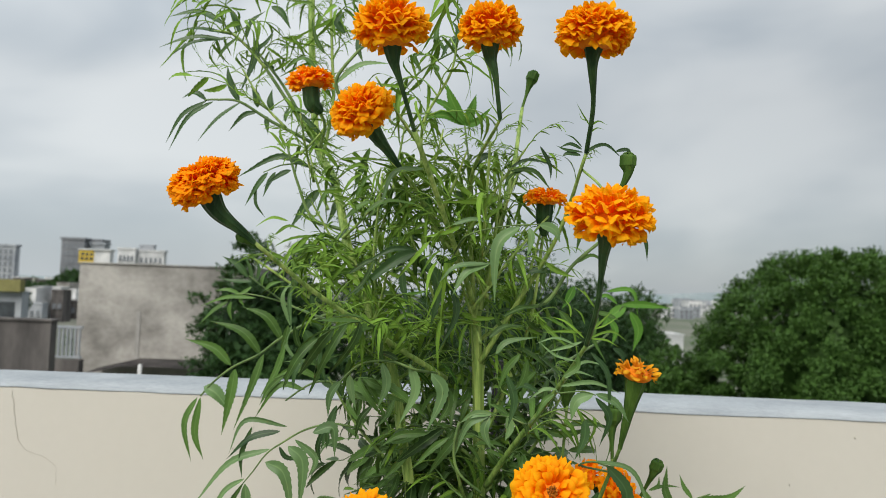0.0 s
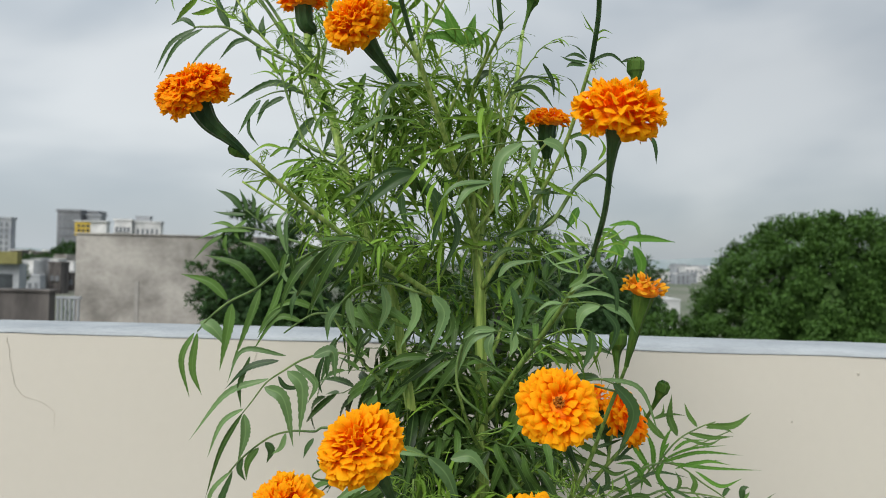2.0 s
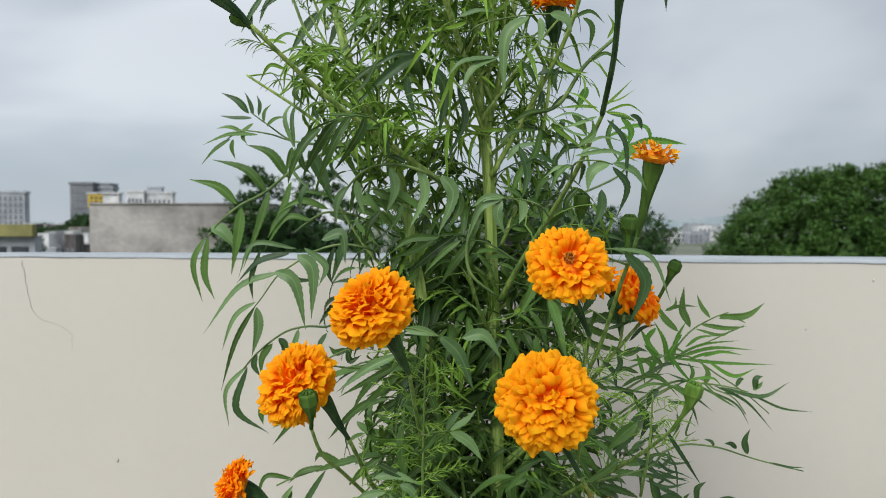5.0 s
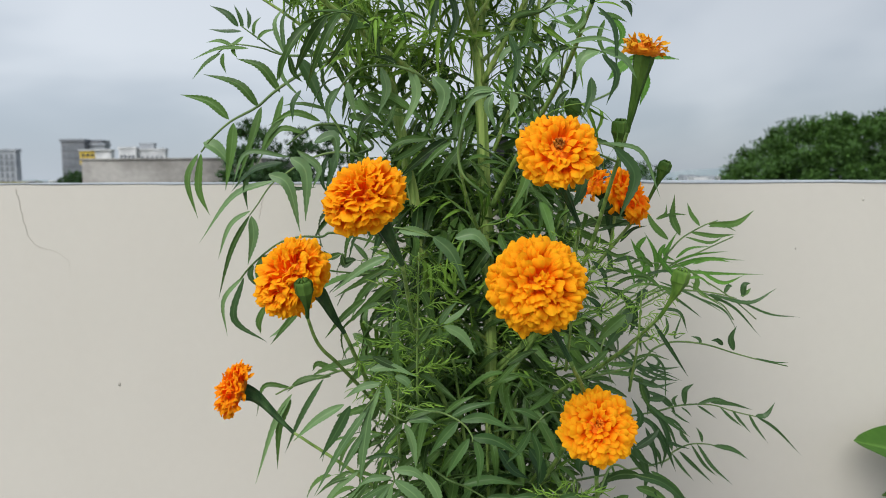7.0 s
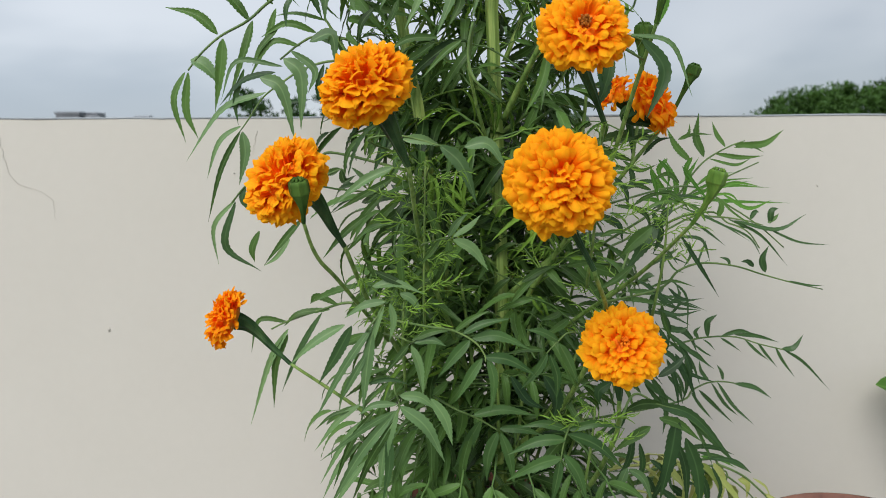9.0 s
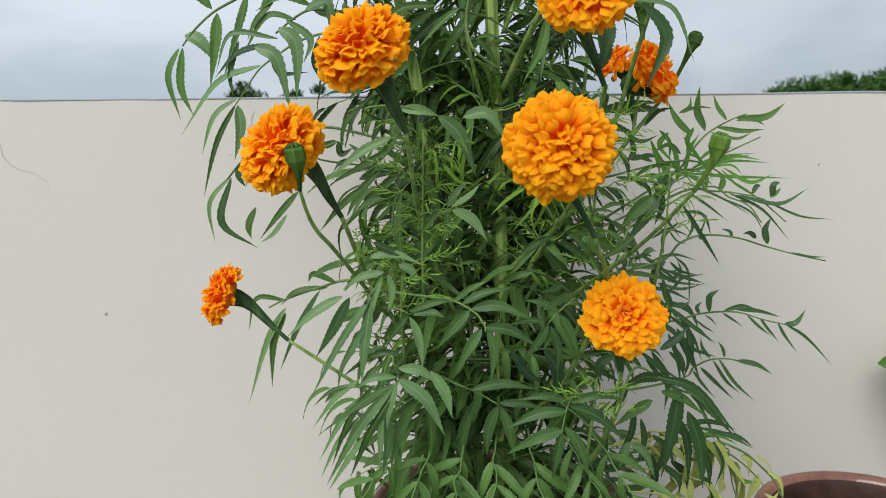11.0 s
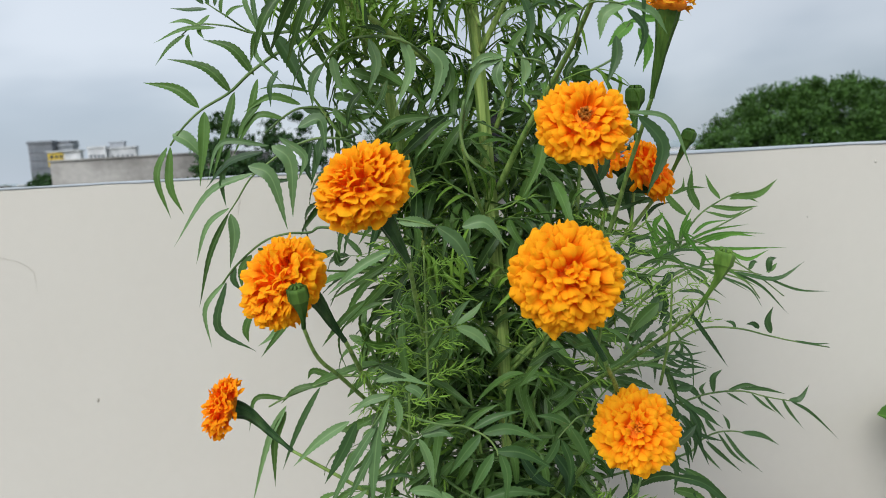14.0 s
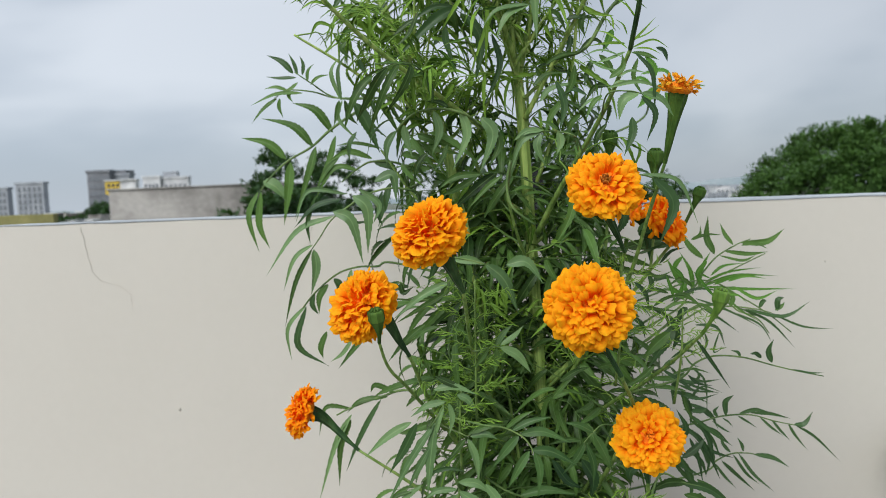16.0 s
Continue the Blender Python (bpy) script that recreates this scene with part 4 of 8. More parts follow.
leaflet((-0.176, 0.860, 1.172), (-0.171, 0.860, 1.151), (-0.161, 0.860, 1.141), 0.0078)
leaflet((-0.163, 0.860, 1.132), (-0.172, 0.860, 1.116), (-0.174, 0.860, 1.095), 0.0079, M_DEEP)
# second spray
stalk([(-0.088, 0.930, 1.071), (-0.116, 0.930, 1.093), (-0.152, 0.930, 1.098), (-0.173, 0.930, 1.090), (-0.197, 0.930, 1.072)], 0.0021, 0.0011)
leaflet((-0.154, 0.930, 1.102), (-0.187, 0.930, 1.112), (-0.219, 0.930, 1.097), 0.0093)
leaflet((-0.141, 0.930, 1.115), (-0.176, 0.930, 1.122), (-0.202, 0.930, 1.121), 0.0064)
leaflet((-0.173, 0.930, 1.087), (-0.207, 0.930, 1.090), (-0.236, 0.930, 1.048), 0.0086)
leaflet((-0.152, 0.930, 1.097), (-0.130, 0.930, 1.091), (-0.122, 0.930, 1.075), 0.0128, M_DEEP)
leaflet((-0.198, 0.930, 1.107), (-0.218, 0.930, 1.086), (-0.230, 0.930, 1.065), 0.0085)
leaflet((-0.131, 0.930, 1.068), (-0.139, 0.930, 1.041), (-0.150, 0.930, 1.009), 0.0114, M_DEEP)
# third spray, toothed, partly in the paler sheen tone
stalk([(-0.091, 0.850, 1.054), (-0.123, 0.850, 1.060), (-0.155, 0.850, 1.052), (-0.180, 0.850, 1.037), (-0.199, 0.850, 1.023), (-0.215, 0.850, 1.001), (-0.225, 0.850, 0.988)], 0.0016, 0.0006)
leaflet((-0.196, 0.850, 1.028), (-0.243, 0.850, 1.009), (-0.285, 0.850, 0.956), 0.0090, M_PALE)
leaflet((-0.224, 0.850, 0.993), (-0.248, 0.850, 0.975), (-0.264, 0.850, 0.936), 0.0071, M_PALE)
leaflet((-0.225, 0.850, 0.988), (-0.248, 0.850, 0.946), (-0.265, 0.850, 0.890), 0.0071)
leaflet((-0.223, 0.850, 0.987), (-0.221, 0.850, 0.963), (-0.229, 0.850, 0.930), 0.0122, M_PALE)
leaflet((-0.218, 0.850, 1.053), (-0.229, 0.850, 1.021), (-0.227, 0.850, 0.994), 0.0064, M_DEEP)
leaflet((-0.185, 0.850, 1.049), (-0.217, 0.850, 1.040), (-0.246, 0.850, 1.015), 0.0096, M_DEEP)
leaflet((-0.177, 0.850, 1.055), (-0.225, 0.850, 1.060), (-0.244, 0.850, 1.021), 0.0064, M_PALE)
leaflet((-0.185, 0.850, 1.031), (-0.174, 0.850, 1.019), (-0.147, 0.850, 1.020), 0.0064, M_DEEP)
leaflet((-0.133, 0.850, 1.057), (-0.140, 0.850, 1.031), (-0.134, 0.850, 1.012), 0.0070, M_DEEP)
leaflet((-0.130, 0.850, 1.054), (-0.129, 0.850, 1.041), (-0.130, 0.850, 1.030), 0.0058, M_DEEP)
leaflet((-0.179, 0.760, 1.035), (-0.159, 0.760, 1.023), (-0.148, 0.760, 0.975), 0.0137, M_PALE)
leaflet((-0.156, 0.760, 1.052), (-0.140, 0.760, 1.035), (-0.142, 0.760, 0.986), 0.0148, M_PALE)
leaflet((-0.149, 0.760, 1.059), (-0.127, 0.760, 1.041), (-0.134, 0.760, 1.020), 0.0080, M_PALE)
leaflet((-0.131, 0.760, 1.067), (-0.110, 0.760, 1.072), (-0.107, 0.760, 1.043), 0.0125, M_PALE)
# spray behind the lower bloom
stalk([(-0.128, 0.890, 0.963), (-0.149, 0.890, 0.959), (-0.175, 0.890, 0.959), (-0.202, 0.890, 0.951), (-0.232, 0.890, 0.928), (-0.250, 0.890, 0.908)], 0.0017, 0.0010)
leaflet((-0.246, 0.890, 0.911), (-0.272, 0.890, 0.880), (-0.269, 0.890, 0.836), 0.0061, M_PALE)
leaflet((-0.234, 0.890, 0.926), (-0.237, 0.890, 0.911), (-0.230, 0.890, 0.898), 0.0088, M_DEEP)
leaflet((-0.215, 0.890, 0.938), (-0.227, 0.890, 0.921), (-0.229, 0.890, 0.899), 0.0101)
leaflet((-0.207, 0.890, 0.945), (-0.200, 0.890, 0.935), (-0.205, 0.890, 0.920), 0.0101, M_DEEP)
leaflet((-0.183, 0.890, 0.956), (-0.188, 0.890, 0.939), (-0.200, 0.890, 0.930), 0.0074, M_PALE)
leaflet((-0.149, 0.890, 0.951), (-0.156, 0.890, 0.939), (-0.161, 0.890, 0.927), 0.0074, M_DEEP)
leaflet((-0.246, 0.890, 0.909), (-0.259, 0.890, 0.857), (-0.220, 0.890, 0.828), 0.0097, M_DEEP)
leaflet((-0.220, 0.890, 0.875), (-0.229, 0.890, 0.854), (-0.227, 0.890, 0.839), 0.0091)
leaflet((-0.185, 0.890, 0.866), (-0.200, 0.890, 0.845), (-0.217, 0.890, 0.834), 0.0063, M_PALE)
# leaves hanging before the stems
stalk([(-0.026, 0.760, 1.136), (-0.052, 0.760, 1.144), (-0.081, 0.760, 1.141), (-0.101, 0.760, 1.125), (-0.113, 0.760, 1.104)], 0.0017, 0.0009)
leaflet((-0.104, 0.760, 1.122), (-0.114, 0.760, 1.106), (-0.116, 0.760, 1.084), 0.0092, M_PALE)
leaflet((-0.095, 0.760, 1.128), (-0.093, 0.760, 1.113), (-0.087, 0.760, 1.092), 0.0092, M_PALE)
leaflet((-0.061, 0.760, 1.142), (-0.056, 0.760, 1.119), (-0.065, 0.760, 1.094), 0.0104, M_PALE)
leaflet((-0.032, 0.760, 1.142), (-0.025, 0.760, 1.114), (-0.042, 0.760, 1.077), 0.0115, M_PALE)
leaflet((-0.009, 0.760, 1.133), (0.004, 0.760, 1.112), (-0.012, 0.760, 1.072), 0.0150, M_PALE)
leaflet((0.005, 0.760, 1.122), (0.010, 0.760, 1.101), (-0.002, 0.760, 1.078), 0.0104)
leaflet((-0.045, 0.760, 1.146), (-0.056, 0.760, 1.151), (-0.070, 0.760, 1.153), 0.0069)
leaflet((-0.011, 0.760, 1.070), (-0.039, 0.760, 1.068), (-0.060, 0.760, 1.055), 0.0081)
leaflet((-0.047, 0.760, 1.105), (-0.053, 0.760, 1.088), (-0.065, 0.760, 1.074), 0.0069)
leaflet((-0.070, 0.760, 1.097), (-0.082, 0.760, 1.082), (-0.087, 0.760, 1.061), 0.0069)
leaflet((0.011, 0.760, 1.067), (-0.007, 0.760, 1.053), (-0.027, 0.760, 1.032), 0.0070)
stalk([(0.022, 0.760, 1.083), (0.017, 0.760, 1.056), (0.023, 0.760, 1.031), (0.047, 0.760, 1.011)], 0.0017, 0.0014)
stalk([(0.081, 0.670, 1.100), (0.064, 0.670, 1.106), (0.047, 0.670, 1.107)], 0.0010, 0.0005)
leaflet((0.049, 0.670, 1.108), (0.032, 0.670, 1.107), (0.020, 0.670, 1.099), 0.0071, M_PALE)
leaflet((0.047, 0.670, 1.107), (0.027, 0.670, 1.098), (0.016, 0.670, 1.069), 0.0081, M_PALE)
leaflet((0.047, 0.670, 1.105), (0.043, 0.670, 1.092), (0.050, 0.670, 1.074), 0.0091, M_PALE)
leaflet((0.064, 0.670, 1.107), (0.066, 0.670, 1.095), (0.062, 0.670, 1.084), 0.0086, M_PALE)
leaflet((0.064, 0.670, 1.108), (0.055, 0.670, 1.113), (0.044, 0.670, 1.118), 0.0061)
leaflet((0.069, 0.670, 1.107), (0.080, 0.670, 1.099), (0.083, 0.670, 1.083), 0.0061)
# leaves about the branch of the half-open bloom
leaflet((0.134, 0.630, 1.135), (0.119, 0.630, 1.128), (0.115, 0.630, 1.111), 0.0104, M_PALE)
leaflet((0.136, 0.630, 1.135), (0.153, 0.630, 1.128), (0.165, 0.630, 1.112), 0.0076, M_PALE)
leaflet((0.105, 0.630, 1.141), (0.133, 0.630, 1.145), (0.158, 0.630, 1.136), 0.0043, M_PALE)
leaflet((0.136, 0.630, 1.132), (0.148, 0.630, 1.115), (0.140, 0.630, 1.090), 0.0066, M_DEEP)
leaflet((0.127, 0.630, 1.113), (0.127, 0.630, 1.097), (0.119, 0.630, 1.078), 0.0085, M_DEEP)
leaflet((0.131, 0.630, 1.171), (0.145, 0.630, 1.151), (0.148, 0.630, 1.114), 0.0061, M_DEEP)
leaflet((0.150, 0.630, 1.175), (0.157, 0.630, 1.170), (0.160, 0.630, 1.162), 0.0066, M_DEEP)
leaflet((0.107, 0.630, 1.149), (0.119, 0.630, 1.158), (0.119, 0.630, 1.172), 0.0066)
leaflet((0.100, 0.630, 1.134), (0.091, 0.630, 1.126), (0.084, 0.630, 1.112), 0.0057)
leaflet((0.076, 0.630, 1.163), (0.072, 0.630, 1.145), (0.060, 0.630, 1.126), 0.0066)
leaflet((0.058, 0.630, 1.149), (0.065, 0.630, 1.126), (0.060, 0.630, 1.103), 0.0076, M_DEEP)
leaflet((0.086, 0.630, 1.135), (0.072, 0.630, 1.140), (0.060, 0.630, 1.133), 0.0057, M_DEEP)
stalk([(0.105, 0.630, 1.135), (0.124, 0.630, 1.137), (0.136, 0.630, 1.134)], 0.0009, 0.0005)
stalk([(0.138, 0.700, 1.057), (0.150, 0.700, 1.061), (0.164, 0.700, 1.057)], 0.0011, 0.0008)
leaflet((0.163, 0.700, 1.058), (0.183, 0.700, 1.030), (0.169, 0.700, 0.990), 0.0139, M_DEEP)
leaflet((0.153, 0.700, 1.062), (0.189, 0.700, 1.052), (0.208, 0.700, 1.009), 0.0053, M_PALE)
leaflet((0.127, 0.700, 1.037), (0.132, 0.700, 1.018), (0.123, 0.700, 0.998), 0.0129, M_DEEP)
# long dark leaves across the crown
leaflet((-0.030, 0.800, 1.263), (-0.059, 0.800, 1.248), (-0.108, 0.800, 1.205), 0.0134, M_DEEP)
leaflet((-0.029, 0.800, 1.262), (-0.059, 0.800, 1.264), (-0.091, 0.800, 1.245), 0.0073, M_DEEP)
leaflet((-0.021, 0.800, 1.254), (-0.005, 0.800, 1.224), (-0.013, 0.800, 1.175), 0.0134, M_DEEP)
leaflet((0.008, 0.800, 1.231), (0.015, 0.800, 1.194), (-0.004, 0.800, 1.151), 0.0085, M_DEEP)
leaflet((-0.046, 0.800, 1.242), (-0.045, 0.800, 1.224), (-0.036, 0.800, 1.193), 0.0091, M_DEEP)
stalk([(0.024, 0.750, 1.279), (0.064, 0.750, 1.290), (0.099, 0.750, 1.293)], 0.0011, 0.0006)
leaflet((0.078, 0.750, 1.290), (0.056, 0.750, 1.266), (0.054, 0.750, 1.209), 0.0143, M_PALE)
leaflet((0.089, 0.750, 1.289), (0.091, 0.750, 1.276), (0.087, 0.750, 1.258), 0.0080, M_PALE)
leaflet((0.099, 0.750, 1.293), (0.114, 0.750, 1.288), (0.121, 0.750, 1.275), 0.0114, M_PALE)
leaflet((0.048, 0.750, 1.250), (0.024, 0.750, 1.239), (0.010, 0.750, 1.216), 0.0103, M_PALE)
leaflet((0.047, 0.750, 1.250), (0.014, 0.750, 1.245), (-0.005, 0.750, 1.228), 0.0068, M_PALE)
leaflet((0.008, 0.750, 1.290), (0.028, 0.750, 1.296), (0.048, 0.750, 1.294), 0.0057, M_PALE)
leaflet((-0.025, 0.750, 1.348), (-0.057, 0.750, 1.339), (-0.071, 0.750, 1.287), 0.0069, M_PALE)
leaflet((-0.085, 0.750, 1.299), (-0.062, 0.750, 1.311), (-0.025, 0.750, 1.309), 0.0068)
leaflet((-0.073, 0.750, 1.248), (-0.084, 0.750, 1.225), (-0.103, 0.750, 1.208), 0.0057)
stalk([(-0.150, 0.930, 1.349), (-0.177, 0.930, 1.376), (-0.213, 0.930, 1.377), (-0.240, 0.930, 1.366)], 0.0018, 0.0007)
leaflet((-0.177, 0.930, 1.374), (-0.221, 0.930, 1.386), (-0.276, 0.930, 1.357), 0.0100, M_DEEP)
leaflet((-0.234, 0.930, 1.366), (-0.246, 0.930, 1.348), (-0.262, 0.930, 1.321), 0.0086, M_DEEP)
leaflet((-0.224, 0.930, 1.367), (-0.232, 0.930, 1.352), (-0.239, 0.930, 1.333), 0.0071, M_DEEP)
leaflet((-0.204, 0.930, 1.370), (-0.218, 0.930, 1.362), (-0.239, 0.930, 1.347), 0.0086, M_DEEP)
leaflet((-0.165, 0.930, 1.346), (-0.182, 0.930, 1.324), (-0.202, 0.930, 1.293), 0.0143, M_DEEP)
leaflet((-0.161, 0.930, 1.371), (-0.145, 0.930, 1.350), (-0.152, 0.930, 1.329), 0.0086, M_DEEP)
leaflet((-0.248, 0.930, 1.348), (-0.247, 0.930, 1.325), (-0.235, 0.930, 1.307), 0.0050, M_DEEP)
leaflet((-0.144, 0.930, 1.332), (-0.146, 0.930, 1.317), (-0.155, 0.930, 1.299), 0.0085, M_DEEP)
# large toothed leaf at the side of the highest bloom in the middle
stalk([(-0.078, 0.753, 0.975), (-0.047, 0.753, 0.979), (-0.009, 0.753, 0.969)], 0.0013, 0.0008)
leaflet((-0.045, 0.753, 0.976), (-0.026, 0.753, 0.975), (-0.009, 0.753, 0.969), 0.0104, M_PALE)
leaflet((-0.010, 0.753, 0.970), (0.011, 0.753, 0.950), (0.025, 0.753, 0.913), 0.0146, M_PALE)
leaflet((0.013, 0.753, 0.968), (0.035, 0.753, 0.970), (0.053, 0.753, 0.946), 0.0136, M_PALE)
leaflet((-0.052, 0.753, 0.951), (-0.083, 0.753, 0.936), (-0.115, 0.753, 0.912), 0.0105, M_PALE)
leaflet((-0.052, 0.753, 0.941), (-0.081, 0.753, 0.925), (-0.113, 0.753, 0.907), 0.0073)
leaflet((-0.143, 0.753, 0.901), (-0.161, 0.753, 0.880), (-0.181, 0.753, 0.857), 0.0074)
leaflet((-0.045, 0.753, 0.959), (-0.060, 0.753, 0.937), (-0.080, 0.753, 0.916), 0.0073)
leaflet((-0.080, 0.753, 0.905), (-0.102, 0.753, 0.887), (-0.124, 0.753, 0.863), 0.0085)
# sickle leaves behind the second bloom
leaflet((-0.083, 0.800, 0.985), (-0.103, 0.800, 0.963), (-0.108, 0.800, 0.934), 0.0067)
leaflet((-0.071, 0.800, 0.985), (-0.078, 0.800, 0.966), (-0.088, 0.800, 0.951), 0.0045)
leaflet((-0.065, 0.800, 0.982), (-0.071, 0.800, 0.960), (-0.079, 0.800, 0.940), 0.0072, M_DEEP)
stalk([(-0.130, 0.800, 0.930), (-0.112, 0.800, 0.947), (-0.107, 0.800, 0.941)], 0.0011, 0.0008)
leaflet((-0.112, 0.800, 0.948), (-0.123, 0.800, 0.944), (-0.131, 0.800, 0.951), 0.0079)
leaflet((-0.111, 0.800, 0.947), (-0.107, 0.800, 0.935), (-0.096, 0.800, 0.941), 0.0079)
# palmate leaf before the main stem
stalk([(-0.023, 0.700, 0.884), (-0.011, 0.700, 0.887), (0.002, 0.700, 0.888)], 0.0010, 0.0005)
leaflet((0.001, 0.700, 0.889), (0.016, 0.700, 0.898), (0.026, 0.700, 0.909), 0.0069, M_PALE)
leaflet((-0.003, 0.700, 0.889), (0.004, 0.700, 0.901), (0.015, 0.700, 0.911), 0.0069, M_PALE)
leaflet((0.001, 0.700, 0.887), (0.019, 0.700, 0.877), (0.032, 0.700, 0.859), 0.0108, M_PALE)
leaflet((-0.003, 0.700, 0.886), (-0.003, 0.700, 0.872), (-0.007, 0.700, 0.858), 0.0074)
leaflet((-0.011, 0.700, 0.887), (-0.020, 0.700, 0.875), (-0.029, 0.700, 0.864), 0.0059)
leaflet((0.084, 0.700, 1.049), (0.078, 0.700, 1.021), (0.063, 0.700, 0.994), 0.0094)
leaflet((0.136, 0.700, 1.049), (0.135, 0.700, 1.028), (0.128, 0.700, 1.004), 0.0104, M_DEEP)
leaflet((0.177, 0.700, 0.897), (0.162, 0.700, 0.884), (0.149, 0.700, 0.870), 0.0127)
leaflet((0.161, 0.700, 0.862), (0.145, 0.700, 0.848), (0.122, 0.700, 0.837), 0.0069)
leaflet((0.102, 0.700, 0.862), (0.118, 0.700, 0.865), (0.136, 0.700, 0.862), 0.0059)
leaflet((0.062, 0.700, 0.848), (0.078, 0.700, 0.858), (0.094, 0.700, 0.863), 0.0069)
leaflet((0.053, 0.700, 0.830), (0.067, 0.700, 0.846), (0.082, 0.700, 0.858), 0.0060)
# leaves below the left blooms
stalk([(-0.076, 0.685, 0.808), (-0.065, 0.685, 0.823), (-0.059, 0.685, 0.835)], 0.0010, 0.0007)
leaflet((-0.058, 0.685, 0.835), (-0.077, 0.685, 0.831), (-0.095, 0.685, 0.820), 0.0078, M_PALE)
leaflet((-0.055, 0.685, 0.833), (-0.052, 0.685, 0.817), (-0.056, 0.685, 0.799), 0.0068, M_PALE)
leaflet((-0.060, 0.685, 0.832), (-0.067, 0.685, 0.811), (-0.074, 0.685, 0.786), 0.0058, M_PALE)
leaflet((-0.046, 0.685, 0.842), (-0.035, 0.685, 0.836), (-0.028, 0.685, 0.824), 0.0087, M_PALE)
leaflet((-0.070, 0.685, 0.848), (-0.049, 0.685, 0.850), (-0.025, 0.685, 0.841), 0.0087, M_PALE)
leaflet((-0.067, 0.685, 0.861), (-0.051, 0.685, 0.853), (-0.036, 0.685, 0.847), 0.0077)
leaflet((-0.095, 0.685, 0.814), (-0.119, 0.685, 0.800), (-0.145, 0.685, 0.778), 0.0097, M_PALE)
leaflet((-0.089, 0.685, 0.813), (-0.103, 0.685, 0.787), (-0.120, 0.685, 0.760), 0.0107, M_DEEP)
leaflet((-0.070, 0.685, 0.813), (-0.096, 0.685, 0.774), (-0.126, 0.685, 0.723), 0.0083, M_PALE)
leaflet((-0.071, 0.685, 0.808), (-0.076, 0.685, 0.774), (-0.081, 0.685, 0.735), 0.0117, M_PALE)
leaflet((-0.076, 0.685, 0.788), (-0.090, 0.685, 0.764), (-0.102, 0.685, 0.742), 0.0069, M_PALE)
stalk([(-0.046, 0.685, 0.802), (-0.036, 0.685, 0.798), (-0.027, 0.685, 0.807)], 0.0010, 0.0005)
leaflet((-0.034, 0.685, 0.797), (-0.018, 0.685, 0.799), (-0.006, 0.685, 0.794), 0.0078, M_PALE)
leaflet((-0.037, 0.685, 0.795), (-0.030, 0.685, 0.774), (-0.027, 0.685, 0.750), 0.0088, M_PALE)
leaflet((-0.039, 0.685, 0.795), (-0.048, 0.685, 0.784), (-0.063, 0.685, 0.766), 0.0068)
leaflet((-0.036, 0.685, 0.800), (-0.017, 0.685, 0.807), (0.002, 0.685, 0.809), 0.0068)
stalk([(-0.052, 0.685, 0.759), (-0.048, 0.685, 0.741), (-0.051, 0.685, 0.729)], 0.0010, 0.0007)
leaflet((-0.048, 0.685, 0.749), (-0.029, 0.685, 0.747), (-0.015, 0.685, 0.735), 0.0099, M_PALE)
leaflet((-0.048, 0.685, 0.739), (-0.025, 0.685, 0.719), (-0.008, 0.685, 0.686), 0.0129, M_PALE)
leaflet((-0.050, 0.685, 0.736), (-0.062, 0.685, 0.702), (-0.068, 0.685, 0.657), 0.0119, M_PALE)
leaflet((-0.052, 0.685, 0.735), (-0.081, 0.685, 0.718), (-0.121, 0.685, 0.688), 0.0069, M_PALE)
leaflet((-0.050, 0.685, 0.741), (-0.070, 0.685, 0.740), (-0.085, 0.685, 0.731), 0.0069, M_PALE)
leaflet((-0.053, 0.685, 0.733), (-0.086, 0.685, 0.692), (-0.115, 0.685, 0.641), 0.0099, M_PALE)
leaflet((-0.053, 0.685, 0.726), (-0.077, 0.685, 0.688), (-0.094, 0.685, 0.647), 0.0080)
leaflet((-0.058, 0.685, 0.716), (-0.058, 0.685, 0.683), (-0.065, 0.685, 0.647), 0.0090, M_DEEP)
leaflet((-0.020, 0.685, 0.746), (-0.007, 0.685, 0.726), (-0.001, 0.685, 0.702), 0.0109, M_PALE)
leaflet((-0.077, 0.685, 0.760), (-0.057, 0.685, 0.764), (-0.038, 0.685, 0.759), 0.0049, M_DEEP)
stalk([(-0.117, 0.930, 0.781), (-0.158, 0.930, 0.773), (-0.200, 0.930, 0.759), (-0.221, 0.930, 0.749)], 0.0020, 0.0010)
leaflet((-0.200, 0.930, 0.758), (-0.235, 0.930, 0.760), (-0.247, 0.930, 0.720), 0.0068)
leaflet((-0.200, 0.930, 0.749), (-0.224, 0.930, 0.707), (-0.252, 0.930, 0.626), 0.0096, M_PALE)
leaflet((-0.201, 0.930, 0.742), (-0.217, 0.930, 0.707), (-0.222, 0.930, 0.648), 0.0110)
leaflet((-0.158, 0.930, 0.769), (-0.185, 0.930, 0.720), (-0.211, 0.930, 0.669), 0.0096, M_DEEP)
leaflet((-0.148, 0.930, 0.773), (-0.186, 0.930, 0.768), (-0.206, 0.930, 0.752), 0.0082)
leaflet((-0.138, 0.930, 0.779), (-0.164, 0.930, 0.790), (-0.172, 0.930, 0.780), 0.0082)
leaflet((-0.095, 0.780, 0.707), (-0.119, 0.780, 0.688), (-0.144, 0.780, 0.656), 0.0071, M_PALE)
leaflet((-0.089, 0.780, 0.692), (-0.113, 0.780, 0.664), (-0.139, 0.780, 0.620), 0.0077, M_PALE)
leaflet((-0.096, 0.780, 0.667), (-0.119, 0.780, 0.639), (-0.138, 0.780, 0.601), 0.0065, M_PALE)
leaflet((-0.080, 0.780, 0.701), (-0.106, 0.780, 0.664), (-0.126, 0.780, 0.614), 0.0077)
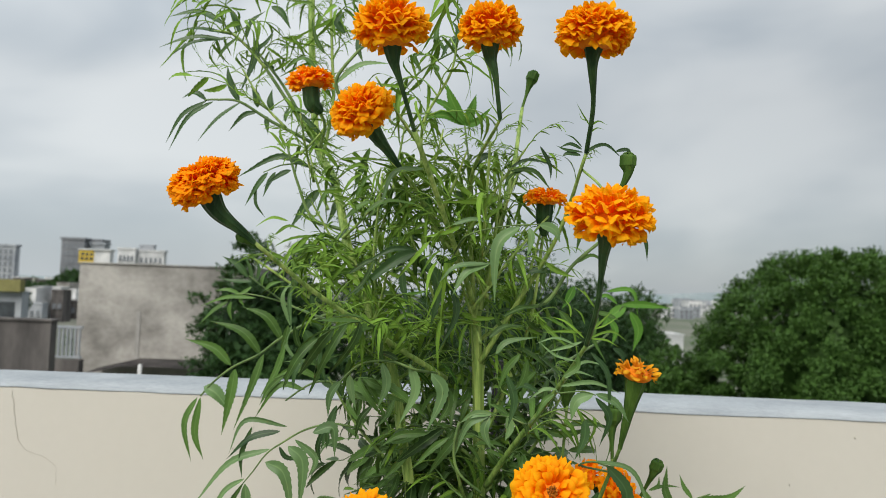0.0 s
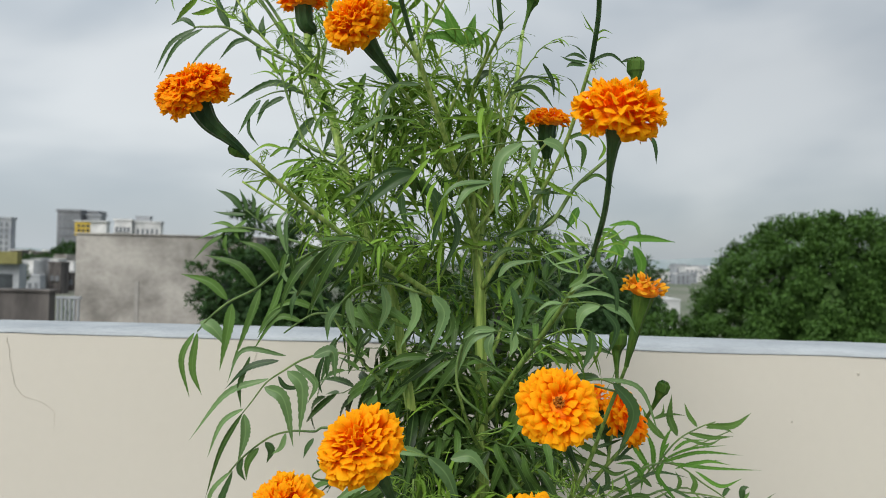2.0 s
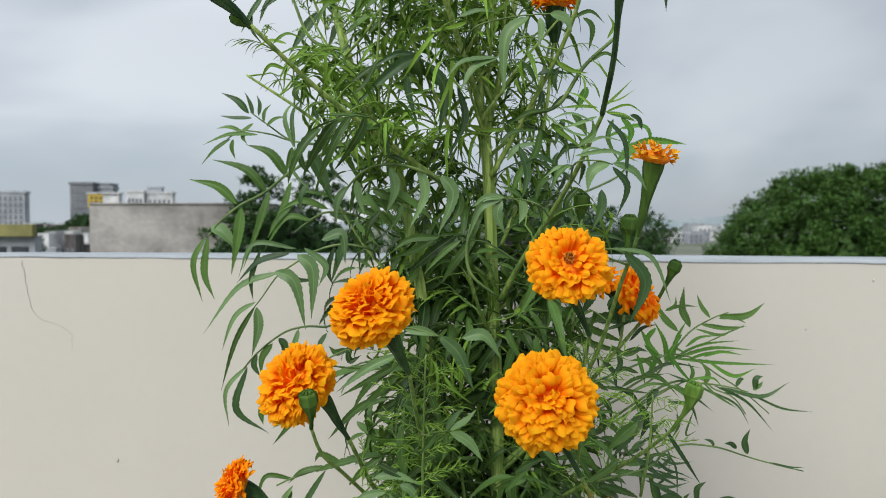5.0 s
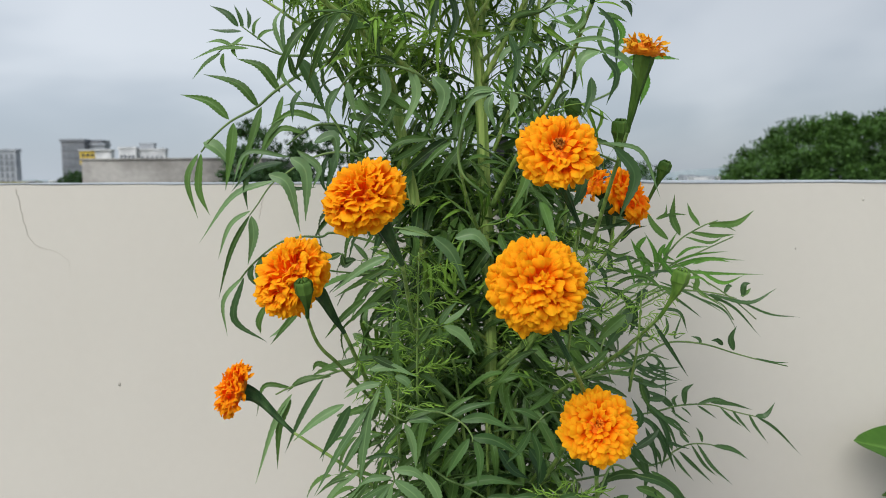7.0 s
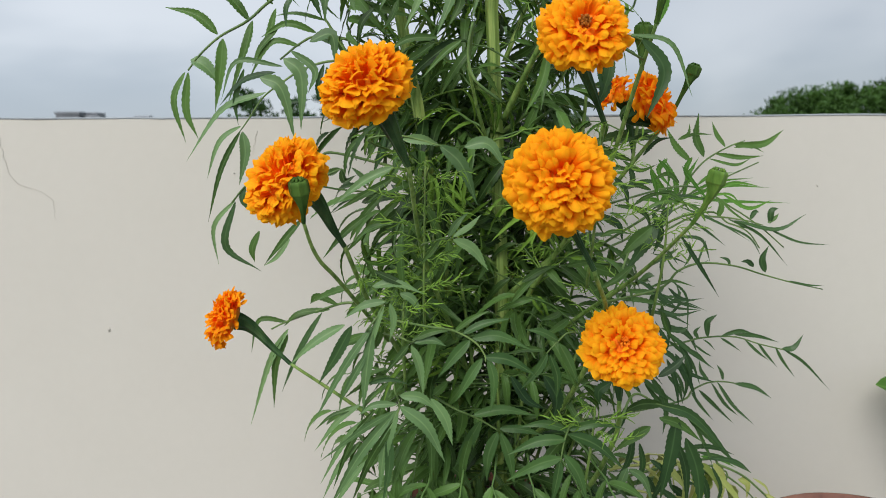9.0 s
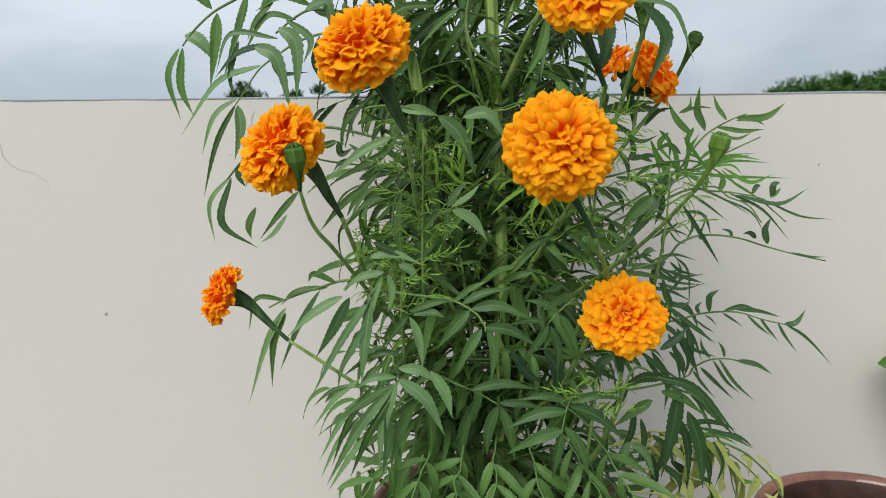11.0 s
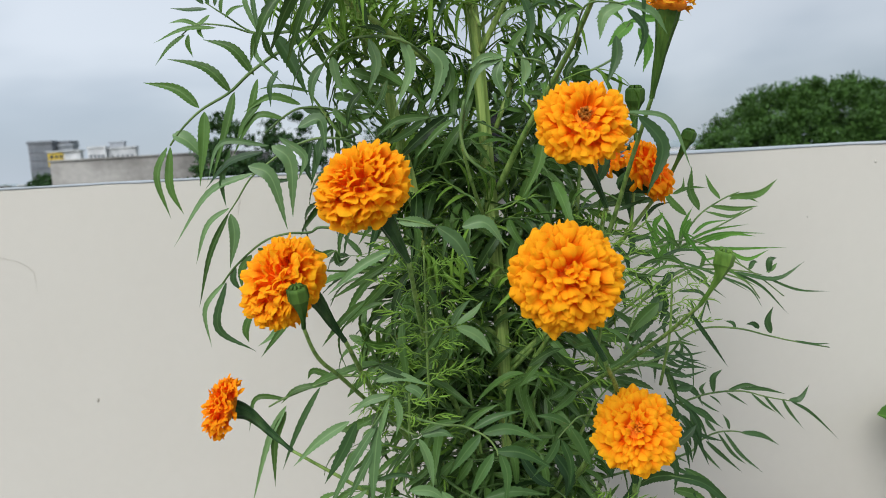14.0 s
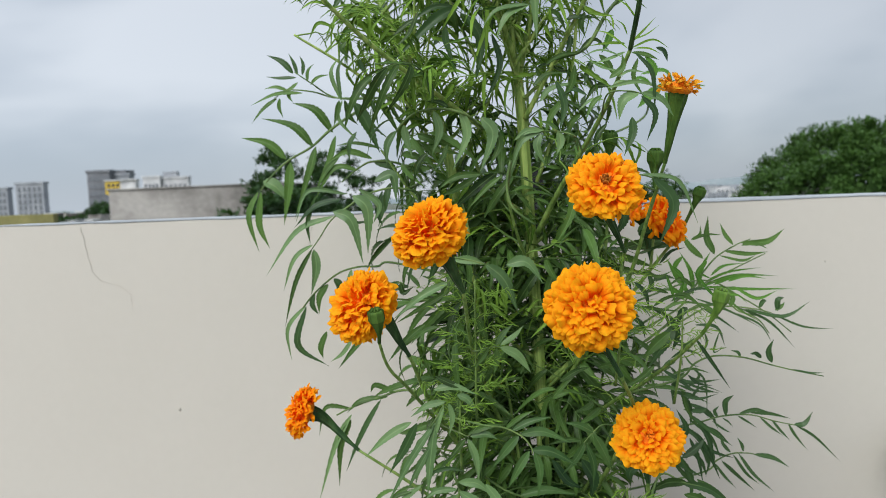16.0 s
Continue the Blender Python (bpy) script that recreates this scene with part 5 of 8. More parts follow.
leaflet((-0.091, 0.780, 0.645), (-0.109, 0.780, 0.620), (-0.131, 0.780, 0.586), 0.0072, M_PALE)
leaflet((-0.104, 0.780, 0.701), (-0.125, 0.780, 0.694), (-0.143, 0.780, 0.679), 0.0053)
# the clear pinnate leaves of the lower front
stalk([(-0.023, 0.650, 0.821), (-0.000, 0.650, 0.817), (0.018, 0.650, 0.807), (0.026, 0.650, 0.796), (0.027, 0.650, 0.790)], 0.0011, 0.0007)
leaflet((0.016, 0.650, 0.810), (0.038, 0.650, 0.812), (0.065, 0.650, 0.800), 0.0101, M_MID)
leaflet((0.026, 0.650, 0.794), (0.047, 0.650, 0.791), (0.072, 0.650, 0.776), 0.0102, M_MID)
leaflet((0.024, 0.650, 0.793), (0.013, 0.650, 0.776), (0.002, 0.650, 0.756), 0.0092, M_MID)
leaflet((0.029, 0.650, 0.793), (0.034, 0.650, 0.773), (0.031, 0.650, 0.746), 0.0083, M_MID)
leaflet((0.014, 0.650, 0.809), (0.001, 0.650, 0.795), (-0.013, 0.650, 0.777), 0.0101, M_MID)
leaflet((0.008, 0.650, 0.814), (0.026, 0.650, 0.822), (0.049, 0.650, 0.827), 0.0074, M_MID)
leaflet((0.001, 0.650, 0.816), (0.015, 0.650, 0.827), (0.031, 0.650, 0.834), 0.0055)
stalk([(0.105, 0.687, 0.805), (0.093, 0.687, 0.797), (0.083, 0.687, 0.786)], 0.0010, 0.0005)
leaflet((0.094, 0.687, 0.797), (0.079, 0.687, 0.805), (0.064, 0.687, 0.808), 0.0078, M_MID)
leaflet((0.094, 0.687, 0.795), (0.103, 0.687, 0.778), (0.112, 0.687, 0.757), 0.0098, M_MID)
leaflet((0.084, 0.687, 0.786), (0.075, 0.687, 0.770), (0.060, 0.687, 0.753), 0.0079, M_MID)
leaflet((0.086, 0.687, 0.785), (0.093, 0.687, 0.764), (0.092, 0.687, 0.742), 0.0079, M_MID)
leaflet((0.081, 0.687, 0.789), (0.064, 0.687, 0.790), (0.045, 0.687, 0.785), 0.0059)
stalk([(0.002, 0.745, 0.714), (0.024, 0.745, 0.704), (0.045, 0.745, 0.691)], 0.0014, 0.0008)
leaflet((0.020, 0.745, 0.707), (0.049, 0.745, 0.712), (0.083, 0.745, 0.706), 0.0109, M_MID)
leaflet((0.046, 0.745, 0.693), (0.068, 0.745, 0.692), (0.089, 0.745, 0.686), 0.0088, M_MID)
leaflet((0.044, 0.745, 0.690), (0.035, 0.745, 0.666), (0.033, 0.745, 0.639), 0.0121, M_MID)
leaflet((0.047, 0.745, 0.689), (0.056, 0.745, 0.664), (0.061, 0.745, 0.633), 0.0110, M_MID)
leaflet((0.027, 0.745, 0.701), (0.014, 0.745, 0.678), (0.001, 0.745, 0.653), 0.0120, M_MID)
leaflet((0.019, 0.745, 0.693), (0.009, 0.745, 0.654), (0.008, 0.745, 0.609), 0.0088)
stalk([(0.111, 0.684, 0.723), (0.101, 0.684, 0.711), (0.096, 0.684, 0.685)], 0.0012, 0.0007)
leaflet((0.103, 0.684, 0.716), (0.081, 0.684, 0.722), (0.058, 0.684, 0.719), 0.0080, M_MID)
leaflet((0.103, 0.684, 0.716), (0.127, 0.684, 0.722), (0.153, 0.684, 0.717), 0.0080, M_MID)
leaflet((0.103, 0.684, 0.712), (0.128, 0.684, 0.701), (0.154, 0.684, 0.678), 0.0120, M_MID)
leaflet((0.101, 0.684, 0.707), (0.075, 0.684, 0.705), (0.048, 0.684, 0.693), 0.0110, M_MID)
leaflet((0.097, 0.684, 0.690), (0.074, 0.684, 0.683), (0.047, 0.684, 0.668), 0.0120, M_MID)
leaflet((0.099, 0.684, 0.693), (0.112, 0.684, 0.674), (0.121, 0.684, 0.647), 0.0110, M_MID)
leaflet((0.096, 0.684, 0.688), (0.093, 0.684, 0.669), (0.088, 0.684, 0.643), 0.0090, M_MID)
stalk([(0.178, 0.750, 0.725), (0.203, 0.750, 0.715), (0.228, 0.750, 0.709)], 0.0014, 0.0008)
leaflet((0.196, 0.750, 0.692), (0.179, 0.750, 0.682), (0.158, 0.750, 0.665), 0.0110)
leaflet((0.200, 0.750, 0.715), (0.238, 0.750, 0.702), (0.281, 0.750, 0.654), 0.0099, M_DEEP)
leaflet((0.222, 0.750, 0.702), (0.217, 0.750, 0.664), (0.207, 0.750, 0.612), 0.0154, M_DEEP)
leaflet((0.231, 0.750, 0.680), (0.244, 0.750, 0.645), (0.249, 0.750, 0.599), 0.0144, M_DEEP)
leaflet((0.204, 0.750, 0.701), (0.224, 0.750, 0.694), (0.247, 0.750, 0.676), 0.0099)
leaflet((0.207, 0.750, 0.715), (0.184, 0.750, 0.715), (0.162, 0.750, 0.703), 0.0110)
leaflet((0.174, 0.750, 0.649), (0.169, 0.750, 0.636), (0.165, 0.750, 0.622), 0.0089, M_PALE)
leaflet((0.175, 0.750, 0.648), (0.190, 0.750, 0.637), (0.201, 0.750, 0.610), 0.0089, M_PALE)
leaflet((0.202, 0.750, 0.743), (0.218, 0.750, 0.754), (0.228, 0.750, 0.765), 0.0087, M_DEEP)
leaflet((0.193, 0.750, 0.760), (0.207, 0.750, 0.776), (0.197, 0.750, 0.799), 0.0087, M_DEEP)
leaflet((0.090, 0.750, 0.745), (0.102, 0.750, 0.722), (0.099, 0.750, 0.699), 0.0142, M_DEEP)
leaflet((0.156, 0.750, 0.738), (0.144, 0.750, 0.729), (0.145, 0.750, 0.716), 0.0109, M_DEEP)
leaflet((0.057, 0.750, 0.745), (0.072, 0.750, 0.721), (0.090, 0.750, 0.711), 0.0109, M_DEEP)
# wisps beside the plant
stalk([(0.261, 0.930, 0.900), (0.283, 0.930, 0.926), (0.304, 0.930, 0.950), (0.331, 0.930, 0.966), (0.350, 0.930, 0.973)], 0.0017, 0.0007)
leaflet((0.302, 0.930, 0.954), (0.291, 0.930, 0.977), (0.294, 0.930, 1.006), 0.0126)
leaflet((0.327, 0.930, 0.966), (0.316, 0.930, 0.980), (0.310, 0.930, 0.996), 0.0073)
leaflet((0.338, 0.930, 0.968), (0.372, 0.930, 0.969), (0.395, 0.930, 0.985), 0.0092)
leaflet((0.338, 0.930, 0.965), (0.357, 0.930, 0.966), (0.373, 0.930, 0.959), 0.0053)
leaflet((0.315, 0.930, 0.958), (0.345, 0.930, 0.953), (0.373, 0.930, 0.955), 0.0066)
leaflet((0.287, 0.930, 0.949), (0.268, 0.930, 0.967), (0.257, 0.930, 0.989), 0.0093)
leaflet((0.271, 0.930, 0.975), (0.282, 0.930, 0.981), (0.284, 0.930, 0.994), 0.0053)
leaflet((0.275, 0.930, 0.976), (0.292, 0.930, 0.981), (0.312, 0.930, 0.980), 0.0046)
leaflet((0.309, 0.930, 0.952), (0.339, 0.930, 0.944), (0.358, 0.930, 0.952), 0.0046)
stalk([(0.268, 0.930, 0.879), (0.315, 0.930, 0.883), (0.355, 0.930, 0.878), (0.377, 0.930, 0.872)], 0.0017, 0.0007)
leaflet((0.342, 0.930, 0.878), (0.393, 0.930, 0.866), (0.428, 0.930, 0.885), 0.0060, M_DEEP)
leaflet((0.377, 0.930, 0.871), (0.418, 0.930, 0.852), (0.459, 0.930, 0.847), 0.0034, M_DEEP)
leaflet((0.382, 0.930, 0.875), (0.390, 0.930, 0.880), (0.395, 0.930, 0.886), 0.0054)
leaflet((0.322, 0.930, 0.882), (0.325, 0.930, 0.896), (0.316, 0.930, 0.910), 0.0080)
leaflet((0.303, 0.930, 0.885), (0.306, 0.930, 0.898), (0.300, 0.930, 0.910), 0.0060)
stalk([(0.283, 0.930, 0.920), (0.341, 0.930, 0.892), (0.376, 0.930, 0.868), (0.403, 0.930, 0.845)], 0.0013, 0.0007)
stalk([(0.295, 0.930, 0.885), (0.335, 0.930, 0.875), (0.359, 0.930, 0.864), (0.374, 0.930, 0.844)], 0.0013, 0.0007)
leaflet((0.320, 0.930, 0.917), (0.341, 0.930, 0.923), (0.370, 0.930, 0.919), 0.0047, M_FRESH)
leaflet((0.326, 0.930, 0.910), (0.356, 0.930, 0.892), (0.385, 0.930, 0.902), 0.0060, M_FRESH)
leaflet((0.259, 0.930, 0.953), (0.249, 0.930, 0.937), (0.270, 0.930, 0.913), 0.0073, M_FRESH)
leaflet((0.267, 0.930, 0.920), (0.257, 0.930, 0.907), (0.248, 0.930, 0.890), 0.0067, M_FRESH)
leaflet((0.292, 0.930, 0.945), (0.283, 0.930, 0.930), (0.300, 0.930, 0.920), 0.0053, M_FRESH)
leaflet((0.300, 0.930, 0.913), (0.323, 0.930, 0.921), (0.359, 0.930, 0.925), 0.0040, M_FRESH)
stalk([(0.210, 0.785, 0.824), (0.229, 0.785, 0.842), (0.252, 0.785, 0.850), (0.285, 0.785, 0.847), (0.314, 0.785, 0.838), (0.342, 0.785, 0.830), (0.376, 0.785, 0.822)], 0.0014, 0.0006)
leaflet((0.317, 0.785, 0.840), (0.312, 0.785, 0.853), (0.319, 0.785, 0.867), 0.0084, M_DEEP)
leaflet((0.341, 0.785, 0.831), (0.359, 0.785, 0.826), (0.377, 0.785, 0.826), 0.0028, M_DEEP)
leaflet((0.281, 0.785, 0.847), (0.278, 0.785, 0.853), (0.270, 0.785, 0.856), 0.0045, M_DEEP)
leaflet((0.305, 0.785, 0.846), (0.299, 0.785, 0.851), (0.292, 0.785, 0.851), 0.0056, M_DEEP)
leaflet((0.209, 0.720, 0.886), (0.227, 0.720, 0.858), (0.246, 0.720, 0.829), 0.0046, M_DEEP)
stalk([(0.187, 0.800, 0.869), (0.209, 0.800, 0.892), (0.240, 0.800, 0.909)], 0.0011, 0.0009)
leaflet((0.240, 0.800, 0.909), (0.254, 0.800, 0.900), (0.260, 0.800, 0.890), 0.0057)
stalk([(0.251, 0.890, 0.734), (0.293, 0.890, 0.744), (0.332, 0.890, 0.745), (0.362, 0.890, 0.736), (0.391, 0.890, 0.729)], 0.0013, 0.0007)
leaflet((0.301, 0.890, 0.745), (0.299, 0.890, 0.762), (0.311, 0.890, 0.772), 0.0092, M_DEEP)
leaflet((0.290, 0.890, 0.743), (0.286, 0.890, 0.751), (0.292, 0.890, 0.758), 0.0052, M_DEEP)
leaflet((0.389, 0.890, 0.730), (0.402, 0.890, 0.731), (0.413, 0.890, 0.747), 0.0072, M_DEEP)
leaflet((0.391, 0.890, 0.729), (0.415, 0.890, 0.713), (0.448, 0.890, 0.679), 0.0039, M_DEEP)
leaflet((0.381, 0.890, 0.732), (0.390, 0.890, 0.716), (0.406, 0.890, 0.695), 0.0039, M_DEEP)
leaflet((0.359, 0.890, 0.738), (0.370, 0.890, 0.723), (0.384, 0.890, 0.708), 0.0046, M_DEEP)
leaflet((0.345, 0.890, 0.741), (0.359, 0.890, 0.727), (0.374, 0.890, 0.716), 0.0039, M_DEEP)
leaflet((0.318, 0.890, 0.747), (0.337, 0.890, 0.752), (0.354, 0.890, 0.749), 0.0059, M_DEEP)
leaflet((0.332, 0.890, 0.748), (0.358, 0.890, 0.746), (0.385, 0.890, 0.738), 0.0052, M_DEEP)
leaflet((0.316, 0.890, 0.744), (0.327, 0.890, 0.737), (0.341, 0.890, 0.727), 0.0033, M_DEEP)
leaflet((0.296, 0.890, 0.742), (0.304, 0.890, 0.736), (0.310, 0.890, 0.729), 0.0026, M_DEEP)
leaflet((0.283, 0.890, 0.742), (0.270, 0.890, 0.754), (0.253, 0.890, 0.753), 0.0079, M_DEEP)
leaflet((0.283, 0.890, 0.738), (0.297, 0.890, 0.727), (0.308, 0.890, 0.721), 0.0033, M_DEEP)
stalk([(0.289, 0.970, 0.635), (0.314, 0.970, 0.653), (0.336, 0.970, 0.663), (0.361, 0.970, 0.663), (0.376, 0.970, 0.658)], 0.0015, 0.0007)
leaflet((0.368, 0.970, 0.661), (0.394, 0.970, 0.655), (0.417, 0.970, 0.641), 0.0080, M_DEEP)
leaflet((0.346, 0.970, 0.663), (0.366, 0.970, 0.633), (0.396, 0.970, 0.605), 0.0065, M_DEEP)
leaflet((0.338, 0.970, 0.662), (0.356, 0.970, 0.634), (0.375, 0.970, 0.617), 0.0051, M_DEEP)
leaflet((0.322, 0.970, 0.653), (0.342, 0.970, 0.633), (0.369, 0.970, 0.607), 0.0058, M_DEEP)
leaflet((0.312, 0.970, 0.650), (0.326, 0.970, 0.630), (0.343, 0.970, 0.611), 0.0044, M_DEEP)
leaflet((0.353, 0.970, 0.666), (0.350, 0.970, 0.677), (0.344, 0.970, 0.687), 0.0051, M_DEEP)
leaflet((0.335, 0.970, 0.665), (0.324, 0.970, 0.677), (0.321, 0.970, 0.693), 0.0065, M_DEEP)
leaflet((0.312, 0.970, 0.654), (0.304, 0.970, 0.680), (0.303, 0.970, 0.704), 0.0073, M_DEEP)
leaflet((0.303, 0.970, 0.647), (0.295, 0.970, 0.668), (0.283, 0.970, 0.686), 0.0058, M_DEEP)
leaflet((0.260, 0.870, 0.739), (0.281, 0.870, 0.731), (0.298, 0.870, 0.714), 0.0045, M_DEEP)
leaflet((0.247, 0.870, 0.748), (0.274, 0.870, 0.724), (0.288, 0.870, 0.691), 0.0051, M_DEEP)
leaflet((0.254, 0.870, 0.731), (0.271, 0.870, 0.698), (0.267, 0.870, 0.671), 0.0051, M_DEEP)
leaflet((0.249, 0.870, 0.705), (0.262, 0.870, 0.691), (0.268, 0.870, 0.671), 0.0058, M_DEEP)
leaflet((0.251, 0.870, 0.816), (0.267, 0.870, 0.796), (0.270, 0.870, 0.748), 0.0032, M_DEEP)
leaflet((0.233, 0.870, 0.794), (0.255, 0.870, 0.785), (0.285, 0.870, 0.782), 0.0038, M_DEEP)
leaflet((0.252, 0.870, 0.782), (0.266, 0.870, 0.790), (0.291, 0.870, 0.781), 0.0025, M_DEEP)
leaflet((0.226, 0.870, 0.805), (0.248, 0.870, 0.797), (0.262, 0.870, 0.803), 0.0038, M_DEEP)
leaflet((0.240, 0.870, 0.771), (0.256, 0.870, 0.784), (0.261, 0.870, 0.802), 0.0032, M_DEEP)
leaflet((0.240, 0.870, 0.761), (0.262, 0.870, 0.758), (0.270, 0.870, 0.763), 0.0064, M_DEEP)
leaflet((0.235, 0.870, 0.738), (0.254, 0.870, 0.725), (0.269, 0.870, 0.698), 0.0077, M_DEEP)
leaflet((0.242, 0.870, 0.810), (0.227, 0.870, 0.794), (0.226, 0.870, 0.768), 0.0076, M_DEEP)
leaflet((0.236, 0.870, 0.784), (0.247, 0.870, 0.764), (0.249, 0.870, 0.738), 0.0076, M_DEEP)
leaflet((0.247, 0.870, 0.848), (0.238, 0.870, 0.835), (0.240, 0.870, 0.816), 0.0050, M_DEEP)
leaflet((0.256, 0.870, 0.853), (0.241, 0.870, 0.845), (0.225, 0.870, 0.848), 0.0038, M_MID)
leaflet((0.268, 0.870, 0.861), (0.270, 0.870, 0.845), (0.262, 0.870, 0.830), 0.0038, M_MID)
leaflet((0.287, 0.870, 0.862), (0.279, 0.870, 0.835), (0.292, 0.870, 0.840), 0.0025, M_DEEP)
leaflet((0.216, 0.870, 0.705), (0.236, 0.870, 0.686), (0.263, 0.870, 0.671), 0.0077, M_DEEP)
leaflet((0.223, 0.870, 0.695), (0.250, 0.870, 0.665), (0.283, 0.870, 0.651), 0.0064, M_DEEP)
leaflet((0.229, 0.870, 0.705), (0.247, 0.870, 0.671), (0.246, 0.870, 0.634), 0.0090, M_DEEP)
leaflet((0.240, 0.820, 0.689), (0.265, 0.820, 0.670), (0.285, 0.820, 0.649), 0.0085, M_MID)
leaflet((0.255, 0.820, 0.676), (0.278, 0.820, 0.654), (0.311, 0.820, 0.620), 0.0079, M_MID)
leaflet((0.262, 0.820, 0.670), (0.278, 0.820, 0.638), (0.286, 0.820, 0.618), 0.0049, M_MID)
leaflet((0.260, 0.820, 0.641), (0.285, 0.820, 0.640), (0.309, 0.820, 0.631), 0.0061, M_DEEP)
leaflet((0.279, 0.820, 0.628), (0.310, 0.820, 0.623), (0.329, 0.820, 0.610), 0.0055, M_DEEP)
leaflet((0.236, 0.820, 0.632), (0.230, 0.820, 0.599), (0.213, 0.820, 0.567), 0.0086, M_DEEP)
leaflet((0.267, 0.820, 0.618), (0.280, 0.820, 0.592), (0.283, 0.820, 0.564), 0.0086, M_DEEP)
leaflet((0.247, 0.820, 0.645), (0.257, 0.820, 0.612), (0.259, 0.820, 0.565), 0.0098, M_DEEP)
leaflet((0.198, 0.820, 0.658), (0.193, 0.820, 0.626), (0.179, 0.820, 0.600), 0.0085, M_DEEP)
leaflet((0.205, 0.820, 0.645), (0.209, 0.820, 0.619), (0.202, 0.820, 0.593), 0.0073, M_DEEP)
leaflet((0.217, 0.820, 0.626), (0.234, 0.820, 0.611), (0.245, 0.820, 0.586), 0.0074, M_DEEP)
leaflet((0.191, 0.820, 0.690), (0.180, 0.820, 0.665), (0.162, 0.820, 0.651), 0.0085, M_DEEP)
leaflet((0.168, 0.820, 0.626), (0.165, 0.820, 0.600), (0.174, 0.820, 0.567), 0.0086, M_DEEP)
leaflet((0.150, 0.820, 0.601), (0.167, 0.820, 0.587), (0.191, 0.820, 0.587), 0.0074, M_DEEP)
leaflet((0.228, 0.820, 0.593), (0.247, 0.820, 0.576), (0.250, 0.820, 0.560), 0.0087, M_DEEP)
leaflet((0.285, 0.820, 0.618), (0.295, 0.820, 0.592), (0.289, 0.820, 0.566), 0.0049, M_DEEP)
leaflet((0.334, 0.930, 0.880), (0.374, 0.930, 0.860), (0.409, 0.930, 0.822), 0.0040, M_DEEP)
leaflet((0.330, 0.930, 0.873), (0.361, 0.930, 0.856), (0.378, 0.930, 0.831), 0.0034, M_DEEP)
leaflet((0.276, 0.930, 0.895), (0.320, 0.930, 0.875), (0.363, 0.930, 0.852), 0.0040, M_DEEP)
leaflet((0.283, 0.930, 0.883), (0.310, 0.930, 0.864), (0.333, 0.930, 0.847), 0.0040, M_DEEP)
leaflet((0.344, 0.930, 0.872), (0.361, 0.930, 0.868), (0.372, 0.930, 0.861), 0.0027, M_DEEP)
leaflet((0.275, 0.930, 0.859), (0.303, 0.930, 0.854), (0.315, 0.930, 0.828), 0.0054, M_DEEP)
leaflet((0.385, 0.930, 0.874), (0.386, 0.930, 0.889), (0.394, 0.930, 0.892), 0.0081, M_DEEP)
leaflet((0.361, 0.930, 0.879), (0.366, 0.930, 0.888), (0.371, 0.930, 0.888), 0.0061, M_DEEP)
leaflet((0.242, 0.930, 0.892), (0.276, 0.930, 0.907), (0.318, 0.930, 0.902), 0.0047, M_DEEP)
leaflet((0.216, 0.930, 0.921), (0.236, 0.930, 0.926), (0.250, 0.930, 0.923), 0.0067, M_DEEP)
leaflet((0.267, 0.930, 0.787), (0.284, 0.930, 0.780), (0.309, 0.930, 0.783), 0.0041, M_DEEP)
leaflet((0.264, 0.930, 0.773), (0.278, 0.930, 0.786), (0.274, 0.930, 0.803), 0.0048, M_DEEP)
leaflet((0.240, 0.930, 0.803), (0.259, 0.930, 0.781), (0.282, 0.930, 0.778), 0.0054, M_DEEP)
leaflet((0.239, 0.930, 0.768), (0.267, 0.930, 0.762), (0.294, 0.930, 0.749), 0.0055, M_DEEP)
leaflet((0.260, 0.930, 0.752), (0.291, 0.930, 0.736), (0.304, 0.930, 0.714), 0.0068, M_DEEP)
leaflet((0.196, 0.750, 0.895), (0.185, 0.750, 0.874), (0.166, 0.750, 0.847), 0.0138, M_DEEP)
leaflet((0.191, 0.750, 0.906), (0.199, 0.750, 0.884), (0.193, 0.750, 0.865), 0.0084, M_DEEP)
leaflet((0.206, 0.750, 0.861), (0.214, 0.750, 0.850), (0.224, 0.750, 0.846), 0.0021, M_MID)
# pale yellowing shoot behind the lower leaves
stalk([(0.310, 0.930, 0.575), (0.338, 0.930, 0.568), (0.367, 0.930, 0.554), (0.385, 0.930, 0.539), (0.406, 0.930, 0.517), (0.418, 0.930, 0.493)], 0.0018, 0.0011)
stalk([(0.317, 0.930, 0.566), (0.346, 0.930, 0.554), (0.375, 0.930, 0.531), (0.395, 0.930, 0.508)], 0.0018, 0.0007)
stalk([(0.326, 0.930, 0.562), (0.347, 0.930, 0.539), (0.355, 0.930, 0.509), (0.363, 0.930, 0.486)], 0.0014, 0.0007)
leaflet((0.330, 0.930, 0.571), (0.341, 0.930, 0.547), (0.338, 0.930, 0.503), 0.0119, M_YELLOW)
leaflet((0.362, 0.930, 0.549), (0.373, 0.930, 0.543), (0.374, 0.930, 0.522), 0.0099, M_YELLOW)
leaflet((0.351, 0.930, 0.528), (0.369, 0.930, 0.516), (0.390, 0.930, 0.515), 0.0064, M_FRESH)
leaflet((0.386, 0.930, 0.525), (0.381, 0.930, 0.509), (0.372, 0.930, 0.487), 0.0127, M_YELLOW)
leaflet((0.395, 0.930, 0.530), (0.413, 0.930, 0.516), (0.420, 0.930, 0.487), 0.0057, M_YELLOW)
leaflet((0.395, 0.930, 0.499), (0.407, 0.930, 0.493), (0.414, 0.930, 0.502), 0.0043, M_YELLOW)
